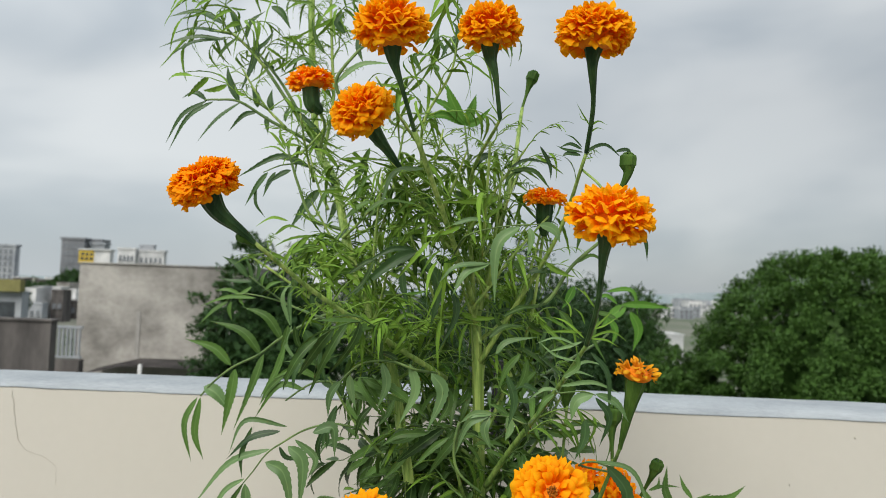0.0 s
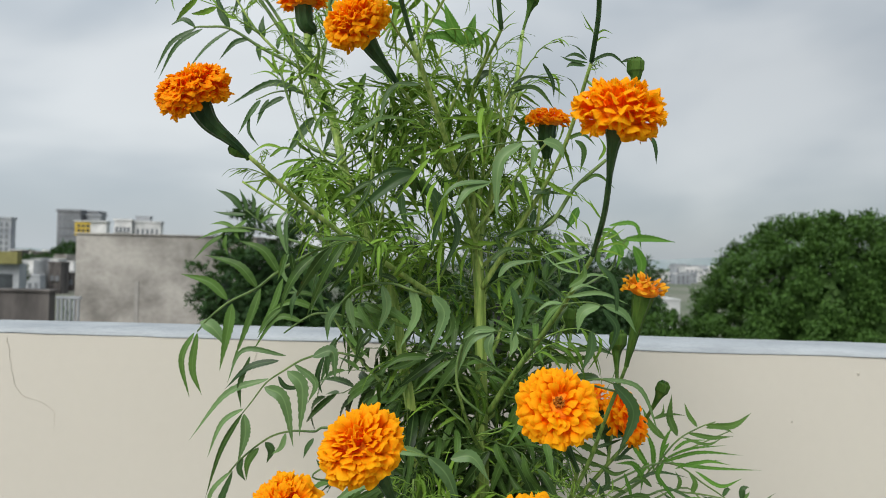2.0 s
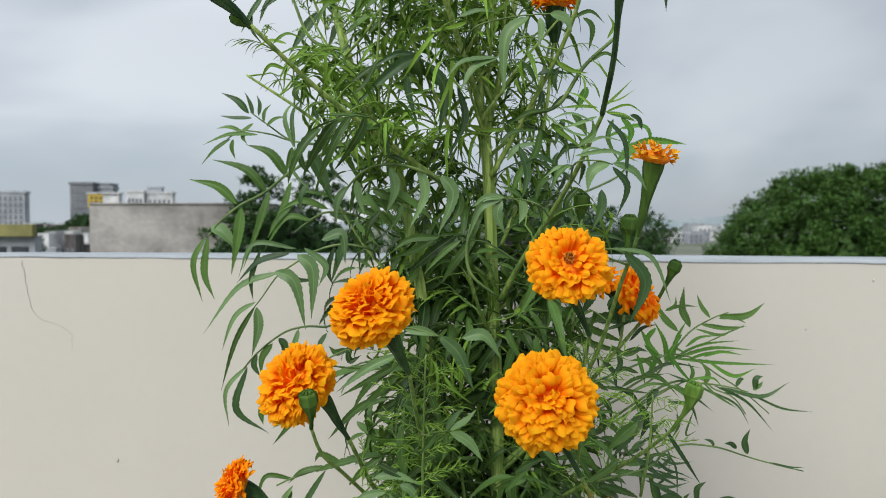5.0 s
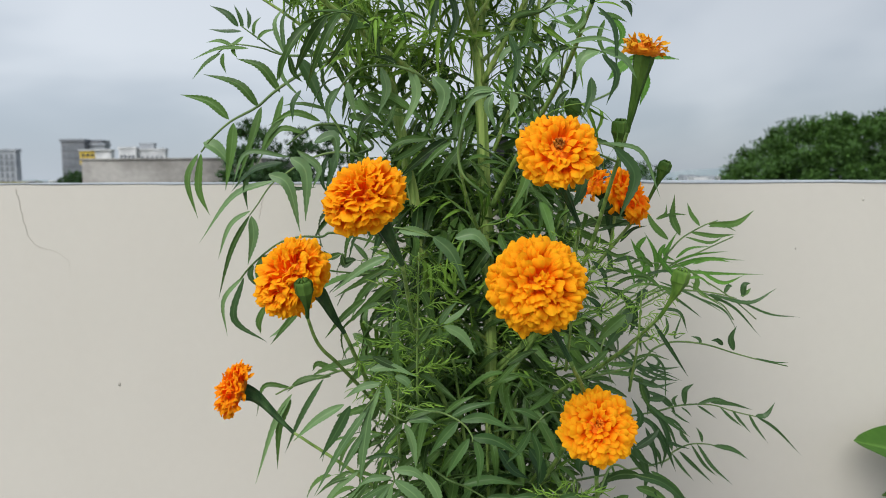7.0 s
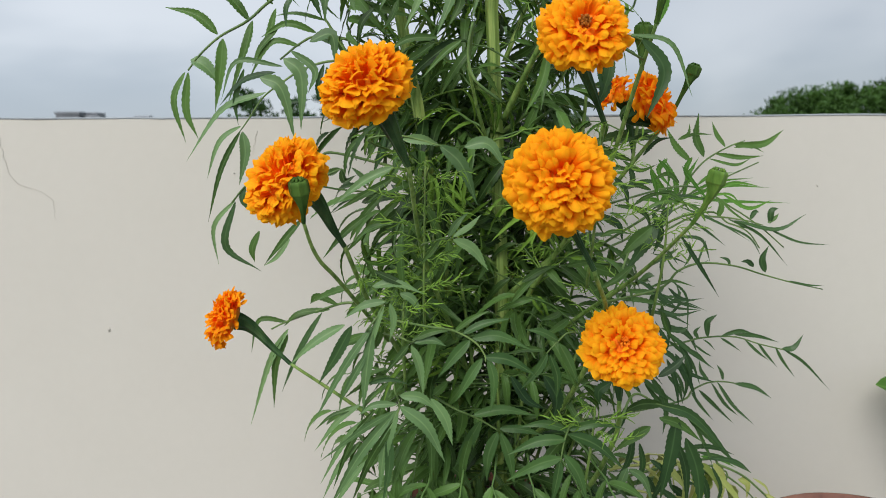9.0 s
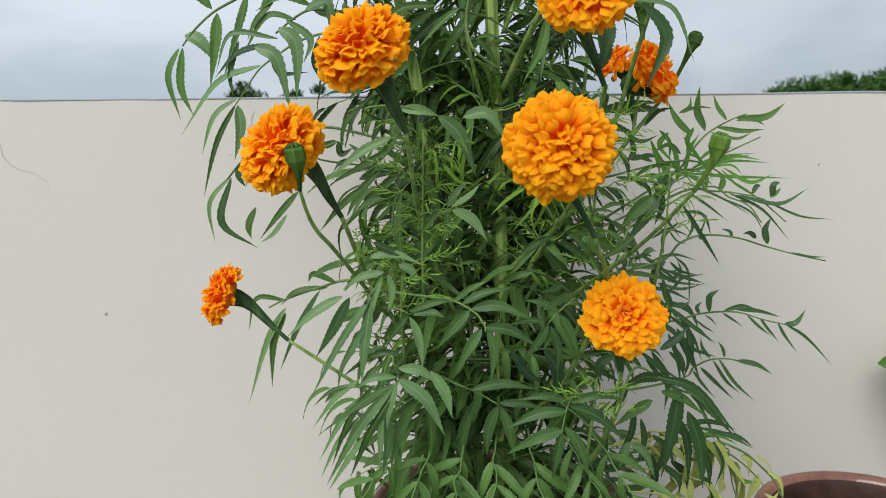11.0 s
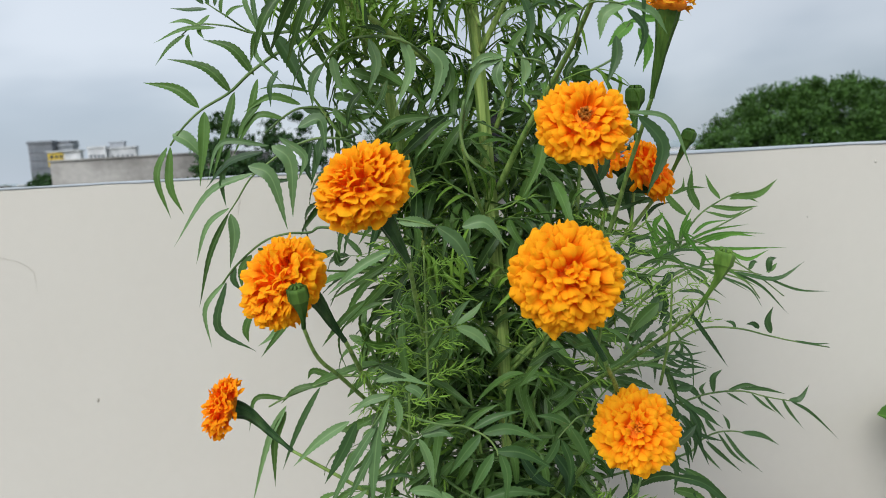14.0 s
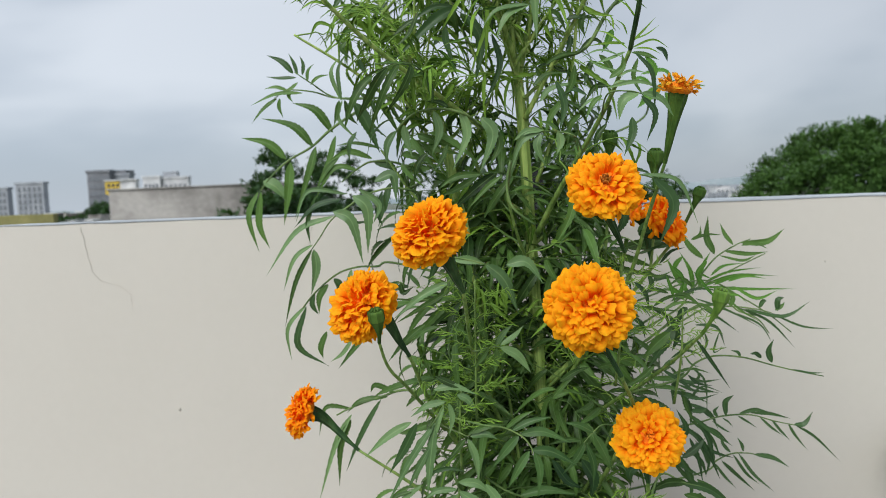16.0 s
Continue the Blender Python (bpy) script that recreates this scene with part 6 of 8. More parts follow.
leaflet((0.321, 0.930, 0.554), (0.327, 0.930, 0.543), (0.324, 0.930, 0.530), 0.0070, M_YELLOW)
leaflet((0.338, 0.930, 0.518), (0.341, 0.930, 0.509), (0.338, 0.930, 0.500), 0.0099, M_YELLOW)
leaflet((0.358, 0.930, 0.516), (0.365, 0.930, 0.501), (0.368, 0.930, 0.486), 0.0085, M_YELLOW)
leaflet((0.313, 0.930, 0.580), (0.334, 0.930, 0.577), (0.359, 0.930, 0.564), 0.0056, M_FRESH)
leaflet((0.381, 0.930, 0.550), (0.396, 0.930, 0.539), (0.405, 0.930, 0.522), 0.0035, M_YELLOW)
leaflet((0.283, 0.860, 0.617), (0.316, 0.860, 0.607), (0.348, 0.860, 0.590), 0.0058, M_MID)
leaflet((0.261, 0.860, 0.621), (0.277, 0.860, 0.620), (0.294, 0.860, 0.623), 0.0032, M_MID)
leaflet((0.258, 0.860, 0.613), (0.274, 0.860, 0.606), (0.299, 0.860, 0.587), 0.0064, M_DEEP)
leaflet((0.252, 0.860, 0.594), (0.265, 0.860, 0.583), (0.285, 0.860, 0.576), 0.0090, M_DEEP)
leaflet((0.252, 0.860, 0.577), (0.269, 0.860, 0.560), (0.276, 0.860, 0.532), 0.0104, M_DEEP)
leaflet((0.286, 0.860, 0.559), (0.298, 0.860, 0.545), (0.303, 0.860, 0.524), 0.0091, M_DEEP)
leaflet((0.226, 0.860, 0.588), (0.234, 0.860, 0.560), (0.228, 0.860, 0.529), 0.0103, M_DEEP)
# narrow leaves through the open crown
leaflet((-0.175, 0.800, 1.248), (-0.193, 0.800, 1.252), (-0.205, 0.800, 1.234), 0.0049, M_YOUNG)
leaflet((-0.163, 0.800, 1.254), (-0.155, 0.800, 1.264), (-0.137, 0.800, 1.265), 0.0043, M_YOUNG)
leaflet((-0.147, 0.800, 1.210), (-0.144, 0.800, 1.200), (-0.137, 0.800, 1.191), 0.0061, M_DEEP)
leaflet((-0.161, 0.800, 1.231), (-0.166, 0.800, 1.222), (-0.156, 0.800, 1.210), 0.0073)
leaflet((-0.125, 0.800, 1.230), (-0.130, 0.800, 1.243), (-0.113, 0.800, 1.261), 0.0043, M_YOUNG)
leaflet((-0.138, 0.800, 1.222), (-0.129, 0.800, 1.227), (-0.119, 0.800, 1.218), 0.0049, M_YOUNG)
leaflet((-0.190, 0.800, 1.276), (-0.175, 0.800, 1.286), (-0.156, 0.800, 1.281), 0.0043, M_YOUNG)
leaflet((-0.150, 0.800, 1.243), (-0.162, 0.800, 1.240), (-0.174, 0.800, 1.226), 0.0049, M_YOUNG)
leaflet((-0.089, 0.800, 1.194), (-0.107, 0.800, 1.200), (-0.119, 0.800, 1.187), 0.0049, M_YOUNG)
leaflet((-0.058, 0.800, 1.193), (-0.040, 0.800, 1.204), (-0.021, 0.800, 1.197), 0.0049, M_YOUNG)
leaflet((-0.058, 0.800, 1.175), (-0.040, 0.800, 1.192), (-0.014, 0.800, 1.182), 0.0049, M_YOUNG)
leaflet((-0.051, 0.800, 1.158), (-0.028, 0.800, 1.171), (-0.012, 0.800, 1.170), 0.0061)
leaflet((-0.027, 0.800, 1.182), (-0.041, 0.800, 1.170), (-0.034, 0.800, 1.154), 0.0049, M_YOUNG)
leaflet((-0.076, 0.800, 1.179), (-0.058, 0.800, 1.188), (-0.049, 0.800, 1.206), 0.0043, M_YOUNG)
leaflet((-0.106, 0.800, 1.235), (-0.083, 0.800, 1.250), (-0.070, 0.800, 1.244), 0.0061)
leaflet((-0.009, 0.800, 1.259), (0.005, 0.800, 1.247), (0.009, 0.800, 1.233), 0.0110)
leaflet((-0.123, 0.870, 1.303), (-0.098, 0.870, 1.322), (-0.064, 0.870, 1.327), 0.0080)
leaflet((-0.098, 0.870, 1.302), (-0.070, 0.870, 1.323), (-0.031, 0.870, 1.338), 0.0073)
leaflet((-0.118, 0.870, 1.292), (-0.135, 0.870, 1.273), (-0.143, 0.870, 1.262), 0.0066, M_DEEP)
leaflet((-0.110, 0.870, 1.330), (-0.100, 0.870, 1.350), (-0.084, 0.870, 1.364), 0.0060)
leaflet((-0.091, 0.870, 1.396), (-0.071, 0.870, 1.387), (-0.064, 0.870, 1.367), 0.0093, M_DEEP)
leaflet((-0.057, 0.870, 1.344), (-0.071, 0.870, 1.336), (-0.086, 0.870, 1.330), 0.0060)
leaflet((-0.044, 0.870, 1.324), (-0.058, 0.870, 1.323), (-0.086, 0.870, 1.319), 0.0080, M_DEEP)
leaflet((-0.031, 0.870, 1.331), (-0.046, 0.870, 1.318), (-0.048, 0.870, 1.300), 0.0100, M_DEEP)
leaflet((-0.058, 0.870, 1.304), (-0.032, 0.870, 1.299), (-0.007, 0.870, 1.305), 0.0066)
leaflet((-0.082, 0.870, 1.217), (-0.057, 0.870, 1.211), (-0.029, 0.870, 1.197), 0.0060)
leaflet((-0.095, 0.870, 1.171), (-0.097, 0.870, 1.151), (-0.088, 0.870, 1.136), 0.0086, M_DEEP)
leaflet((-0.017, 0.870, 1.338), (0.001, 0.870, 1.337), (0.009, 0.870, 1.317), 0.0093, M_DEEP)
leaflet((0.008, 0.870, 1.341), (0.029, 0.870, 1.331), (0.056, 0.870, 1.318), 0.0113, M_DEEP)
leaflet((-0.071, 0.870, 1.289), (-0.058, 0.870, 1.300), (-0.030, 0.870, 1.300), 0.0060)
leaflet((-0.097, 0.870, 1.244), (-0.110, 0.870, 1.230), (-0.115, 0.870, 1.212), 0.0080, M_DEEP)
leaflet((-0.132, 0.870, 1.343), (-0.148, 0.870, 1.330), (-0.159, 0.870, 1.303), 0.0067)
leaflet((-0.125, 0.870, 1.363), (-0.106, 0.870, 1.370), (-0.092, 0.870, 1.357), 0.0053, M_YOUNG)
leaflet((-0.044, 0.870, 1.264), (-0.054, 0.870, 1.244), (-0.064, 0.870, 1.234), 0.0080, M_DEEP)
leaflet((0.022, 0.870, 1.298), (0.012, 0.870, 1.272), (0.017, 0.870, 1.245), 0.0093, M_DEEP)
leaflet((-0.018, 0.870, 1.298), (-0.005, 0.870, 1.285), (0.009, 0.870, 1.278), 0.0080)
leaflet((0.050, 0.800, 1.376), (0.037, 0.800, 1.369), (0.030, 0.800, 1.355), 0.0098, M_DEEP)
leaflet((0.071, 0.800, 1.361), (0.092, 0.800, 1.369), (0.124, 0.800, 1.364), 0.0049, M_DEEP)
leaflet((0.071, 0.800, 1.357), (0.098, 0.800, 1.356), (0.118, 0.800, 1.336), 0.0073)
leaflet((0.087, 0.800, 1.358), (0.071, 0.800, 1.350), (0.064, 0.800, 1.335), 0.0049)
leaflet((0.104, 0.800, 1.386), (0.115, 0.800, 1.366), (0.117, 0.800, 1.348), 0.0049, M_DEEP)
leaflet((0.141, 0.800, 1.303), (0.150, 0.800, 1.291), (0.147, 0.800, 1.267), 0.0079)
leaflet((0.129, 0.800, 1.302), (0.148, 0.800, 1.309), (0.164, 0.800, 1.297), 0.0049)
leaflet((0.148, 0.800, 1.256), (0.166, 0.800, 1.265), (0.186, 0.800, 1.251), 0.0043)
stalk([(0.115, 0.800, 1.211), (0.142, 0.800, 1.251), (0.175, 0.800, 1.282)], 0.0024, 0.0018)
leaflet((0.167, 0.800, 1.281), (0.173, 0.800, 1.294), (0.166, 0.800, 1.308), 0.0037, M_YOUNG)
leaflet((0.093, 0.800, 1.243), (0.108, 0.800, 1.246), (0.131, 0.800, 1.243), 0.0073, M_DEEP)
leaflet((0.069, 0.800, 1.255), (0.083, 0.800, 1.249), (0.094, 0.800, 1.228), 0.0085)
leaflet((0.115, 0.800, 1.251), (0.110, 0.800, 1.236), (0.115, 0.800, 1.222), 0.0073)
leaflet((0.098, 0.800, 1.226), (0.097, 0.800, 1.215), (0.090, 0.800, 1.203), 0.0073, M_DEEP)
leaflet((0.146, 0.800, 1.230), (0.141, 0.800, 1.218), (0.133, 0.800, 1.204), 0.0097, M_FRESH)
leaflet((0.106, 0.800, 1.205), (0.124, 0.800, 1.219), (0.143, 0.800, 1.205), 0.0061)
leaflet((0.069, 0.800, 1.194), (0.087, 0.800, 1.203), (0.107, 0.800, 1.205), 0.0061)
leaflet((0.053, 0.800, 1.170), (0.069, 0.800, 1.182), (0.095, 0.800, 1.184), 0.0067)
leaflet((0.061, 0.800, 1.152), (0.074, 0.800, 1.166), (0.107, 0.800, 1.172), 0.0073, M_PALE)
leaflet((0.122, 0.800, 1.196), (0.117, 0.800, 1.184), (0.112, 0.800, 1.167), 0.0085, M_DEEP)
leaflet((0.130, 0.800, 1.202), (0.141, 0.800, 1.189), (0.146, 0.800, 1.177), 0.0085)
leaflet((0.167, 0.800, 1.203), (0.185, 0.800, 1.199), (0.198, 0.800, 1.193), 0.0061)
leaflet((0.182, 0.800, 1.199), (0.193, 0.800, 1.182), (0.189, 0.800, 1.165), 0.0079, M_FRESH)
leaflet((0.174, 0.800, 1.196), (0.168, 0.800, 1.174), (0.183, 0.800, 1.147), 0.0061)
leaflet((0.143, 0.800, 1.166), (0.124, 0.800, 1.165), (0.111, 0.800, 1.147), 0.0073)
leaflet((0.137, 0.800, 1.123), (0.125, 0.800, 1.108), (0.122, 0.800, 1.087), 0.0073)
leaflet((0.088, 0.800, 1.153), (0.073, 0.800, 1.135), (0.064, 0.800, 1.111), 0.0085)
leaflet((0.106, 0.800, 1.135), (0.094, 0.800, 1.123), (0.091, 0.800, 1.099), 0.0073)
leaflet((0.160, 0.600, 1.278), (0.168, 0.600, 1.266), (0.170, 0.600, 1.251), 0.0045, M_DEEP)
# threads below the tall blooms
leaflet((0.144, 0.720, 1.391), (0.136, 0.720, 1.403), (0.129, 0.720, 1.416), 0.0023, M_YOUNG)
leaflet((0.143, 0.720, 1.397), (0.135, 0.720, 1.399), (0.132, 0.720, 1.405), 0.0017, M_YOUNG)
leaflet((0.145, 0.720, 1.393), (0.152, 0.720, 1.397), (0.161, 0.720, 1.394), 0.0023, M_YOUNG)
leaflet((0.142, 0.720, 1.383), (0.150, 0.720, 1.390), (0.158, 0.720, 1.389), 0.0017, M_YOUNG)
leaflet((0.136, 0.720, 1.370), (0.127, 0.720, 1.379), (0.118, 0.720, 1.383), 0.0023, M_DEEP)
leaflet((0.136, 0.720, 1.368), (0.124, 0.720, 1.373), (0.113, 0.720, 1.369), 0.0040, M_DEEP)
leaflet((0.137, 0.720, 1.365), (0.119, 0.720, 1.367), (0.110, 0.720, 1.371), 0.0034, M_DEEP)
leaflet((0.135, 0.720, 1.362), (0.122, 0.720, 1.363), (0.116, 0.720, 1.360), 0.0052, M_DEEP)
leaflet((0.139, 0.720, 1.366), (0.159, 0.720, 1.373), (0.176, 0.720, 1.361), 0.0046, M_DEEP)
leaflet((0.170, 0.720, 1.367), (0.182, 0.720, 1.368), (0.185, 0.720, 1.358), 0.0052, M_DEEP)
leaflet((0.052, 0.720, 1.397), (0.044, 0.720, 1.408), (0.038, 0.720, 1.418), 0.0017, M_YOUNG)
leaflet((0.052, 0.720, 1.400), (0.059, 0.720, 1.408), (0.066, 0.720, 1.415), 0.0017, M_YOUNG)
leaflet((0.053, 0.720, 1.394), (0.060, 0.720, 1.400), (0.069, 0.720, 1.403), 0.0017, M_YOUNG)
leaflet((0.052, 0.720, 1.392), (0.043, 0.720, 1.399), (0.036, 0.720, 1.401), 0.0017, M_YOUNG)
# leaves behind the highest blooms
stalk([(-0.077, 0.920, 1.444), (-0.042, 0.920, 1.501), (0.017, 0.920, 1.540)], 0.0018, 0.0011)
leaflet((-0.017, 0.920, 1.519), (-0.020, 0.920, 1.555), (-0.011, 0.920, 1.582), 0.0081)
leaflet((-0.005, 0.920, 1.527), (-0.022, 0.920, 1.547), (-0.045, 0.920, 1.536), 0.0066)
leaflet((-0.038, 0.920, 1.503), (-0.047, 0.920, 1.524), (-0.024, 0.920, 1.526), 0.0066)
leaflet((-0.028, 0.920, 1.511), (-0.017, 0.920, 1.510), (-0.018, 0.920, 1.499), 0.0052)
leaflet((0.001, 0.920, 1.530), (0.008, 0.920, 1.556), (-0.002, 0.920, 1.574), 0.0089, M_DEEP)
leaflet((-0.013, 0.920, 1.522), (0.001, 0.920, 1.548), (0.023, 0.920, 1.555), 0.0059, M_DEEP)
stalk([(-0.148, 0.920, 1.490), (-0.124, 0.920, 1.525), (-0.097, 0.920, 1.551)], 0.0026, 0.0018)
leaflet((-0.118, 0.920, 1.553), (-0.121, 0.920, 1.532), (-0.114, 0.920, 1.512), 0.0089, M_DEEP)
leaflet((-0.150, 0.920, 1.483), (-0.116, 0.920, 1.509), (-0.078, 0.920, 1.513), 0.0096, M_PALE)
leaflet((-0.140, 0.920, 1.551), (-0.150, 0.920, 1.565), (-0.140, 0.920, 1.582), 0.0103, M_DEEP)
leaflet((-0.165, 0.920, 1.523), (-0.177, 0.920, 1.542), (-0.184, 0.920, 1.572), 0.0066)
leaflet((-0.175, 0.920, 1.504), (-0.194, 0.920, 1.515), (-0.219, 0.920, 1.497), 0.0066)
leaflet((-0.183, 0.920, 1.444), (-0.202, 0.920, 1.447), (-0.216, 0.920, 1.432), 0.0073)
leaflet((-0.101, 0.920, 1.401), (-0.111, 0.920, 1.373), (-0.120, 0.920, 1.343), 0.0088)
leaflet((-0.140, 0.920, 1.372), (-0.159, 0.920, 1.393), (-0.185, 0.920, 1.398), 0.0066, M_YOUNG)
leaflet((-0.164, 0.920, 1.415), (-0.183, 0.920, 1.433), (-0.202, 0.920, 1.451), 0.0073, M_DEEP)
leaflet((-0.051, 0.920, 1.353), (-0.034, 0.920, 1.375), (-0.001, 0.920, 1.377), 0.0066)
leaflet((-0.198, 0.900, 1.301), (-0.218, 0.900, 1.304), (-0.239, 0.900, 1.292), 0.0041, M_YOUNG)
leaflet((-0.202, 0.900, 1.384), (-0.220, 0.900, 1.394), (-0.240, 0.900, 1.390), 0.0034, M_YOUNG)
leaflet((-0.202, 0.900, 1.387), (-0.199, 0.900, 1.405), (-0.193, 0.900, 1.415), 0.0041, M_YOUNG)
leaflet((-0.206, 0.900, 1.391), (-0.220, 0.900, 1.408), (-0.230, 0.900, 1.415), 0.0041, M_YOUNG)
leaflet((-0.200, 0.900, 1.380), (-0.189, 0.900, 1.388), (-0.175, 0.900, 1.386), 0.0034, M_YOUNG)
leaflet((-0.205, 0.900, 1.392), (-0.213, 0.900, 1.411), (-0.212, 0.900, 1.425), 0.0034, M_YOUNG)
stalk([(-0.167, 0.900, 1.305), (-0.188, 0.900, 1.349), (-0.203, 0.900, 1.394)], 0.0024, 0.0014)
# thin leaves that fill the side of the plant below the turned bloom
leaflet((0.186, 0.800, 0.908), (0.203, 0.800, 0.918), (0.238, 0.800, 0.923), 0.0045)
leaflet((0.192, 0.800, 0.900), (0.220, 0.800, 0.911), (0.267, 0.800, 0.904), 0.0040)
leaflet((0.164, 0.800, 0.938), (0.177, 0.800, 0.923), (0.181, 0.800, 0.903), 0.0067, M_DEEP)
leaflet((0.180, 0.800, 0.909), (0.199, 0.800, 0.897), (0.205, 0.800, 0.878), 0.0057)
leaflet((0.204, 0.800, 0.923), (0.187, 0.800, 0.928), (0.171, 0.800, 0.920), 0.0051)
leaflet((0.232, 0.800, 0.930), (0.219, 0.800, 0.939), (0.202, 0.800, 0.931), 0.0056)
leaflet((0.210, 0.800, 0.954), (0.220, 0.800, 0.941), (0.220, 0.800, 0.923), 0.0050, M_FRESH)
leaflet((0.202, 0.800, 0.944), (0.208, 0.800, 0.926), (0.212, 0.800, 0.908), 0.0045, M_FRESH)
leaflet((0.167, 0.800, 0.908), (0.186, 0.800, 0.905), (0.223, 0.800, 0.900), 0.0045)
leaflet((0.241, 0.800, 0.907), (0.220, 0.800, 0.921), (0.197, 0.800, 0.914), 0.0045)
leaflet((0.226, 0.800, 0.905), (0.218, 0.800, 0.898), (0.213, 0.800, 0.882), 0.0091, M_DEEP)
leaflet((0.194, 0.800, 0.958), (0.207, 0.800, 0.972), (0.224, 0.800, 0.976), 0.0045, M_DEEP)
leaflet((0.168, 0.800, 0.970), (0.185, 0.800, 0.975), (0.202, 0.800, 0.982), 0.0045, M_DEEP)
leaflet((0.174, 0.800, 0.953), (0.191, 0.800, 0.943), (0.209, 0.800, 0.949), 0.0050)
leaflet((0.181, 0.800, 0.948), (0.184, 0.800, 0.932), (0.175, 0.800, 0.920), 0.0067, M_DEEP)
leaflet((0.199, 0.800, 0.868), (0.217, 0.800, 0.864), (0.235, 0.800, 0.845), 0.0046)
leaflet((0.205, 0.800, 0.845), (0.223, 0.800, 0.854), (0.246, 0.800, 0.846), 0.0034, M_DEEP)
leaflet((0.158, 0.800, 0.898), (0.172, 0.800, 0.887), (0.176, 0.800, 0.870), 0.0068, M_DEEP)
leaflet((0.153, 0.800, 0.876), (0.167, 0.800, 0.881), (0.187, 0.800, 0.878), 0.0051)
leaflet((0.234, 0.800, 0.947), (0.250, 0.800, 0.925), (0.266, 0.800, 0.908), 0.0045, M_FRESH)
leaflet((0.244, 0.800, 0.956), (0.238, 0.800, 0.943), (0.243, 0.800, 0.928), 0.0056, M_FRESH)
leaflet((0.254, 0.800, 0.915), (0.282, 0.800, 0.918), (0.295, 0.800, 0.908), 0.0034, M_FRESH)
leaflet((0.273, 0.800, 0.914), (0.288, 0.800, 0.899), (0.312, 0.800, 0.884), 0.0028)
leaflet((0.203, 0.800, 0.920), (0.228, 0.800, 0.915), (0.249, 0.800, 0.896), 0.0039)
leaflet((0.236, 0.840, 0.803), (0.256, 0.840, 0.795), (0.274, 0.840, 0.790), 0.0037, M_DEEP)
leaflet((0.224, 0.840, 0.791), (0.249, 0.840, 0.783), (0.274, 0.840, 0.789), 0.0043, M_DEEP)
leaflet((0.237, 0.840, 0.814), (0.249, 0.840, 0.803), (0.268, 0.840, 0.799), 0.0043, M_DEEP)
leaflet((0.205, 0.840, 0.822), (0.227, 0.840, 0.806), (0.250, 0.840, 0.789), 0.0061, M_DEEP)
leaflet((0.237, 0.840, 0.765), (0.264, 0.840, 0.742), (0.291, 0.840, 0.722), 0.0061, M_DEEP)
leaflet((0.247, 0.840, 0.740), (0.261, 0.840, 0.714), (0.275, 0.840, 0.680), 0.0074, M_DEEP)
leaflet((0.238, 0.840, 0.734), (0.248, 0.840, 0.708), (0.254, 0.840, 0.674), 0.0062, M_DEEP)
leaflet((0.250, 0.840, 0.753), (0.262, 0.840, 0.727), (0.266, 0.840, 0.700), 0.0086, M_DEEP)
leaflet((0.230, 0.840, 0.797), (0.235, 0.840, 0.772), (0.250, 0.840, 0.746), 0.0061)
leaflet((0.245, 0.840, 0.727), (0.270, 0.840, 0.714), (0.292, 0.840, 0.707), 0.0049, M_DEEP)
leaflet((0.217, 0.840, 0.815), (0.241, 0.840, 0.821), (0.266, 0.840, 0.815), 0.0043)
# fresh leaves behind the half-open bloom
stalk([(0.251, 1.120, 1.154), (0.268, 1.120, 1.185), (0.282, 1.120, 1.207)], 0.0018, 0.0013)
leaflet((0.279, 1.120, 1.207), (0.316, 1.120, 1.208), (0.356, 1.120, 1.204), 0.0123, M_FRESH)
leaflet((0.255, 1.120, 1.227), (0.294, 1.120, 1.228), (0.305, 1.120, 1.190), 0.0097, M_FRESH)
leaflet((0.293, 1.120, 1.197), (0.306, 1.120, 1.169), (0.298, 1.120, 1.136), 0.0159, M_FRESH)
leaflet((0.286, 1.120, 1.205), (0.268, 1.120, 1.192), (0.249, 1.120, 1.174), 0.0194, M_FRESH)
leaflet((0.272, 1.120, 1.208), (0.254, 1.120, 1.220), (0.232, 1.120, 1.212), 0.0088, M_FRESH)
# blurred yellow-green fronds on the far side
stalk([(0.266, 1.000, 0.866), (0.297, 1.000, 0.898), (0.352, 1.000, 0.925), (0.398, 1.000, 0.946)], 0.0016, 0.0008)
leaflet((0.297, 1.000, 0.898), (0.354, 1.000, 0.915), (0.415, 1.000, 0.913), 0.0055, M_FRESH)
leaflet((0.305, 1.000, 0.901), (0.368, 1.000, 0.894), (0.441, 1.000, 0.893), 0.0055, M_FRESH)
leaflet((0.289, 1.000, 0.890), (0.270, 1.000, 0.920), (0.257, 1.000, 0.945), 0.0087, M_FRESH)
leaflet((0.294, 1.000, 0.890), (0.291, 1.000, 0.922), (0.276, 1.000, 0.953), 0.0079, M_FRESH)
leaflet((0.302, 1.000, 0.898), (0.308, 1.000, 0.929), (0.321, 1.000, 0.953), 0.0063, M_FRESH)
leaflet((0.320, 1.000, 0.917), (0.338, 1.000, 0.929), (0.369, 1.000, 0.933), 0.0047, M_FRESH)
leaflet((0.313, 1.000, 0.909), (0.346, 1.000, 0.921), (0.393, 1.000, 0.926), 0.0039, M_FRESH)
leaflet((0.282, 1.000, 0.882), (0.266, 1.000, 0.898), (0.242, 1.000, 0.898), 0.0079, M_FRESH)
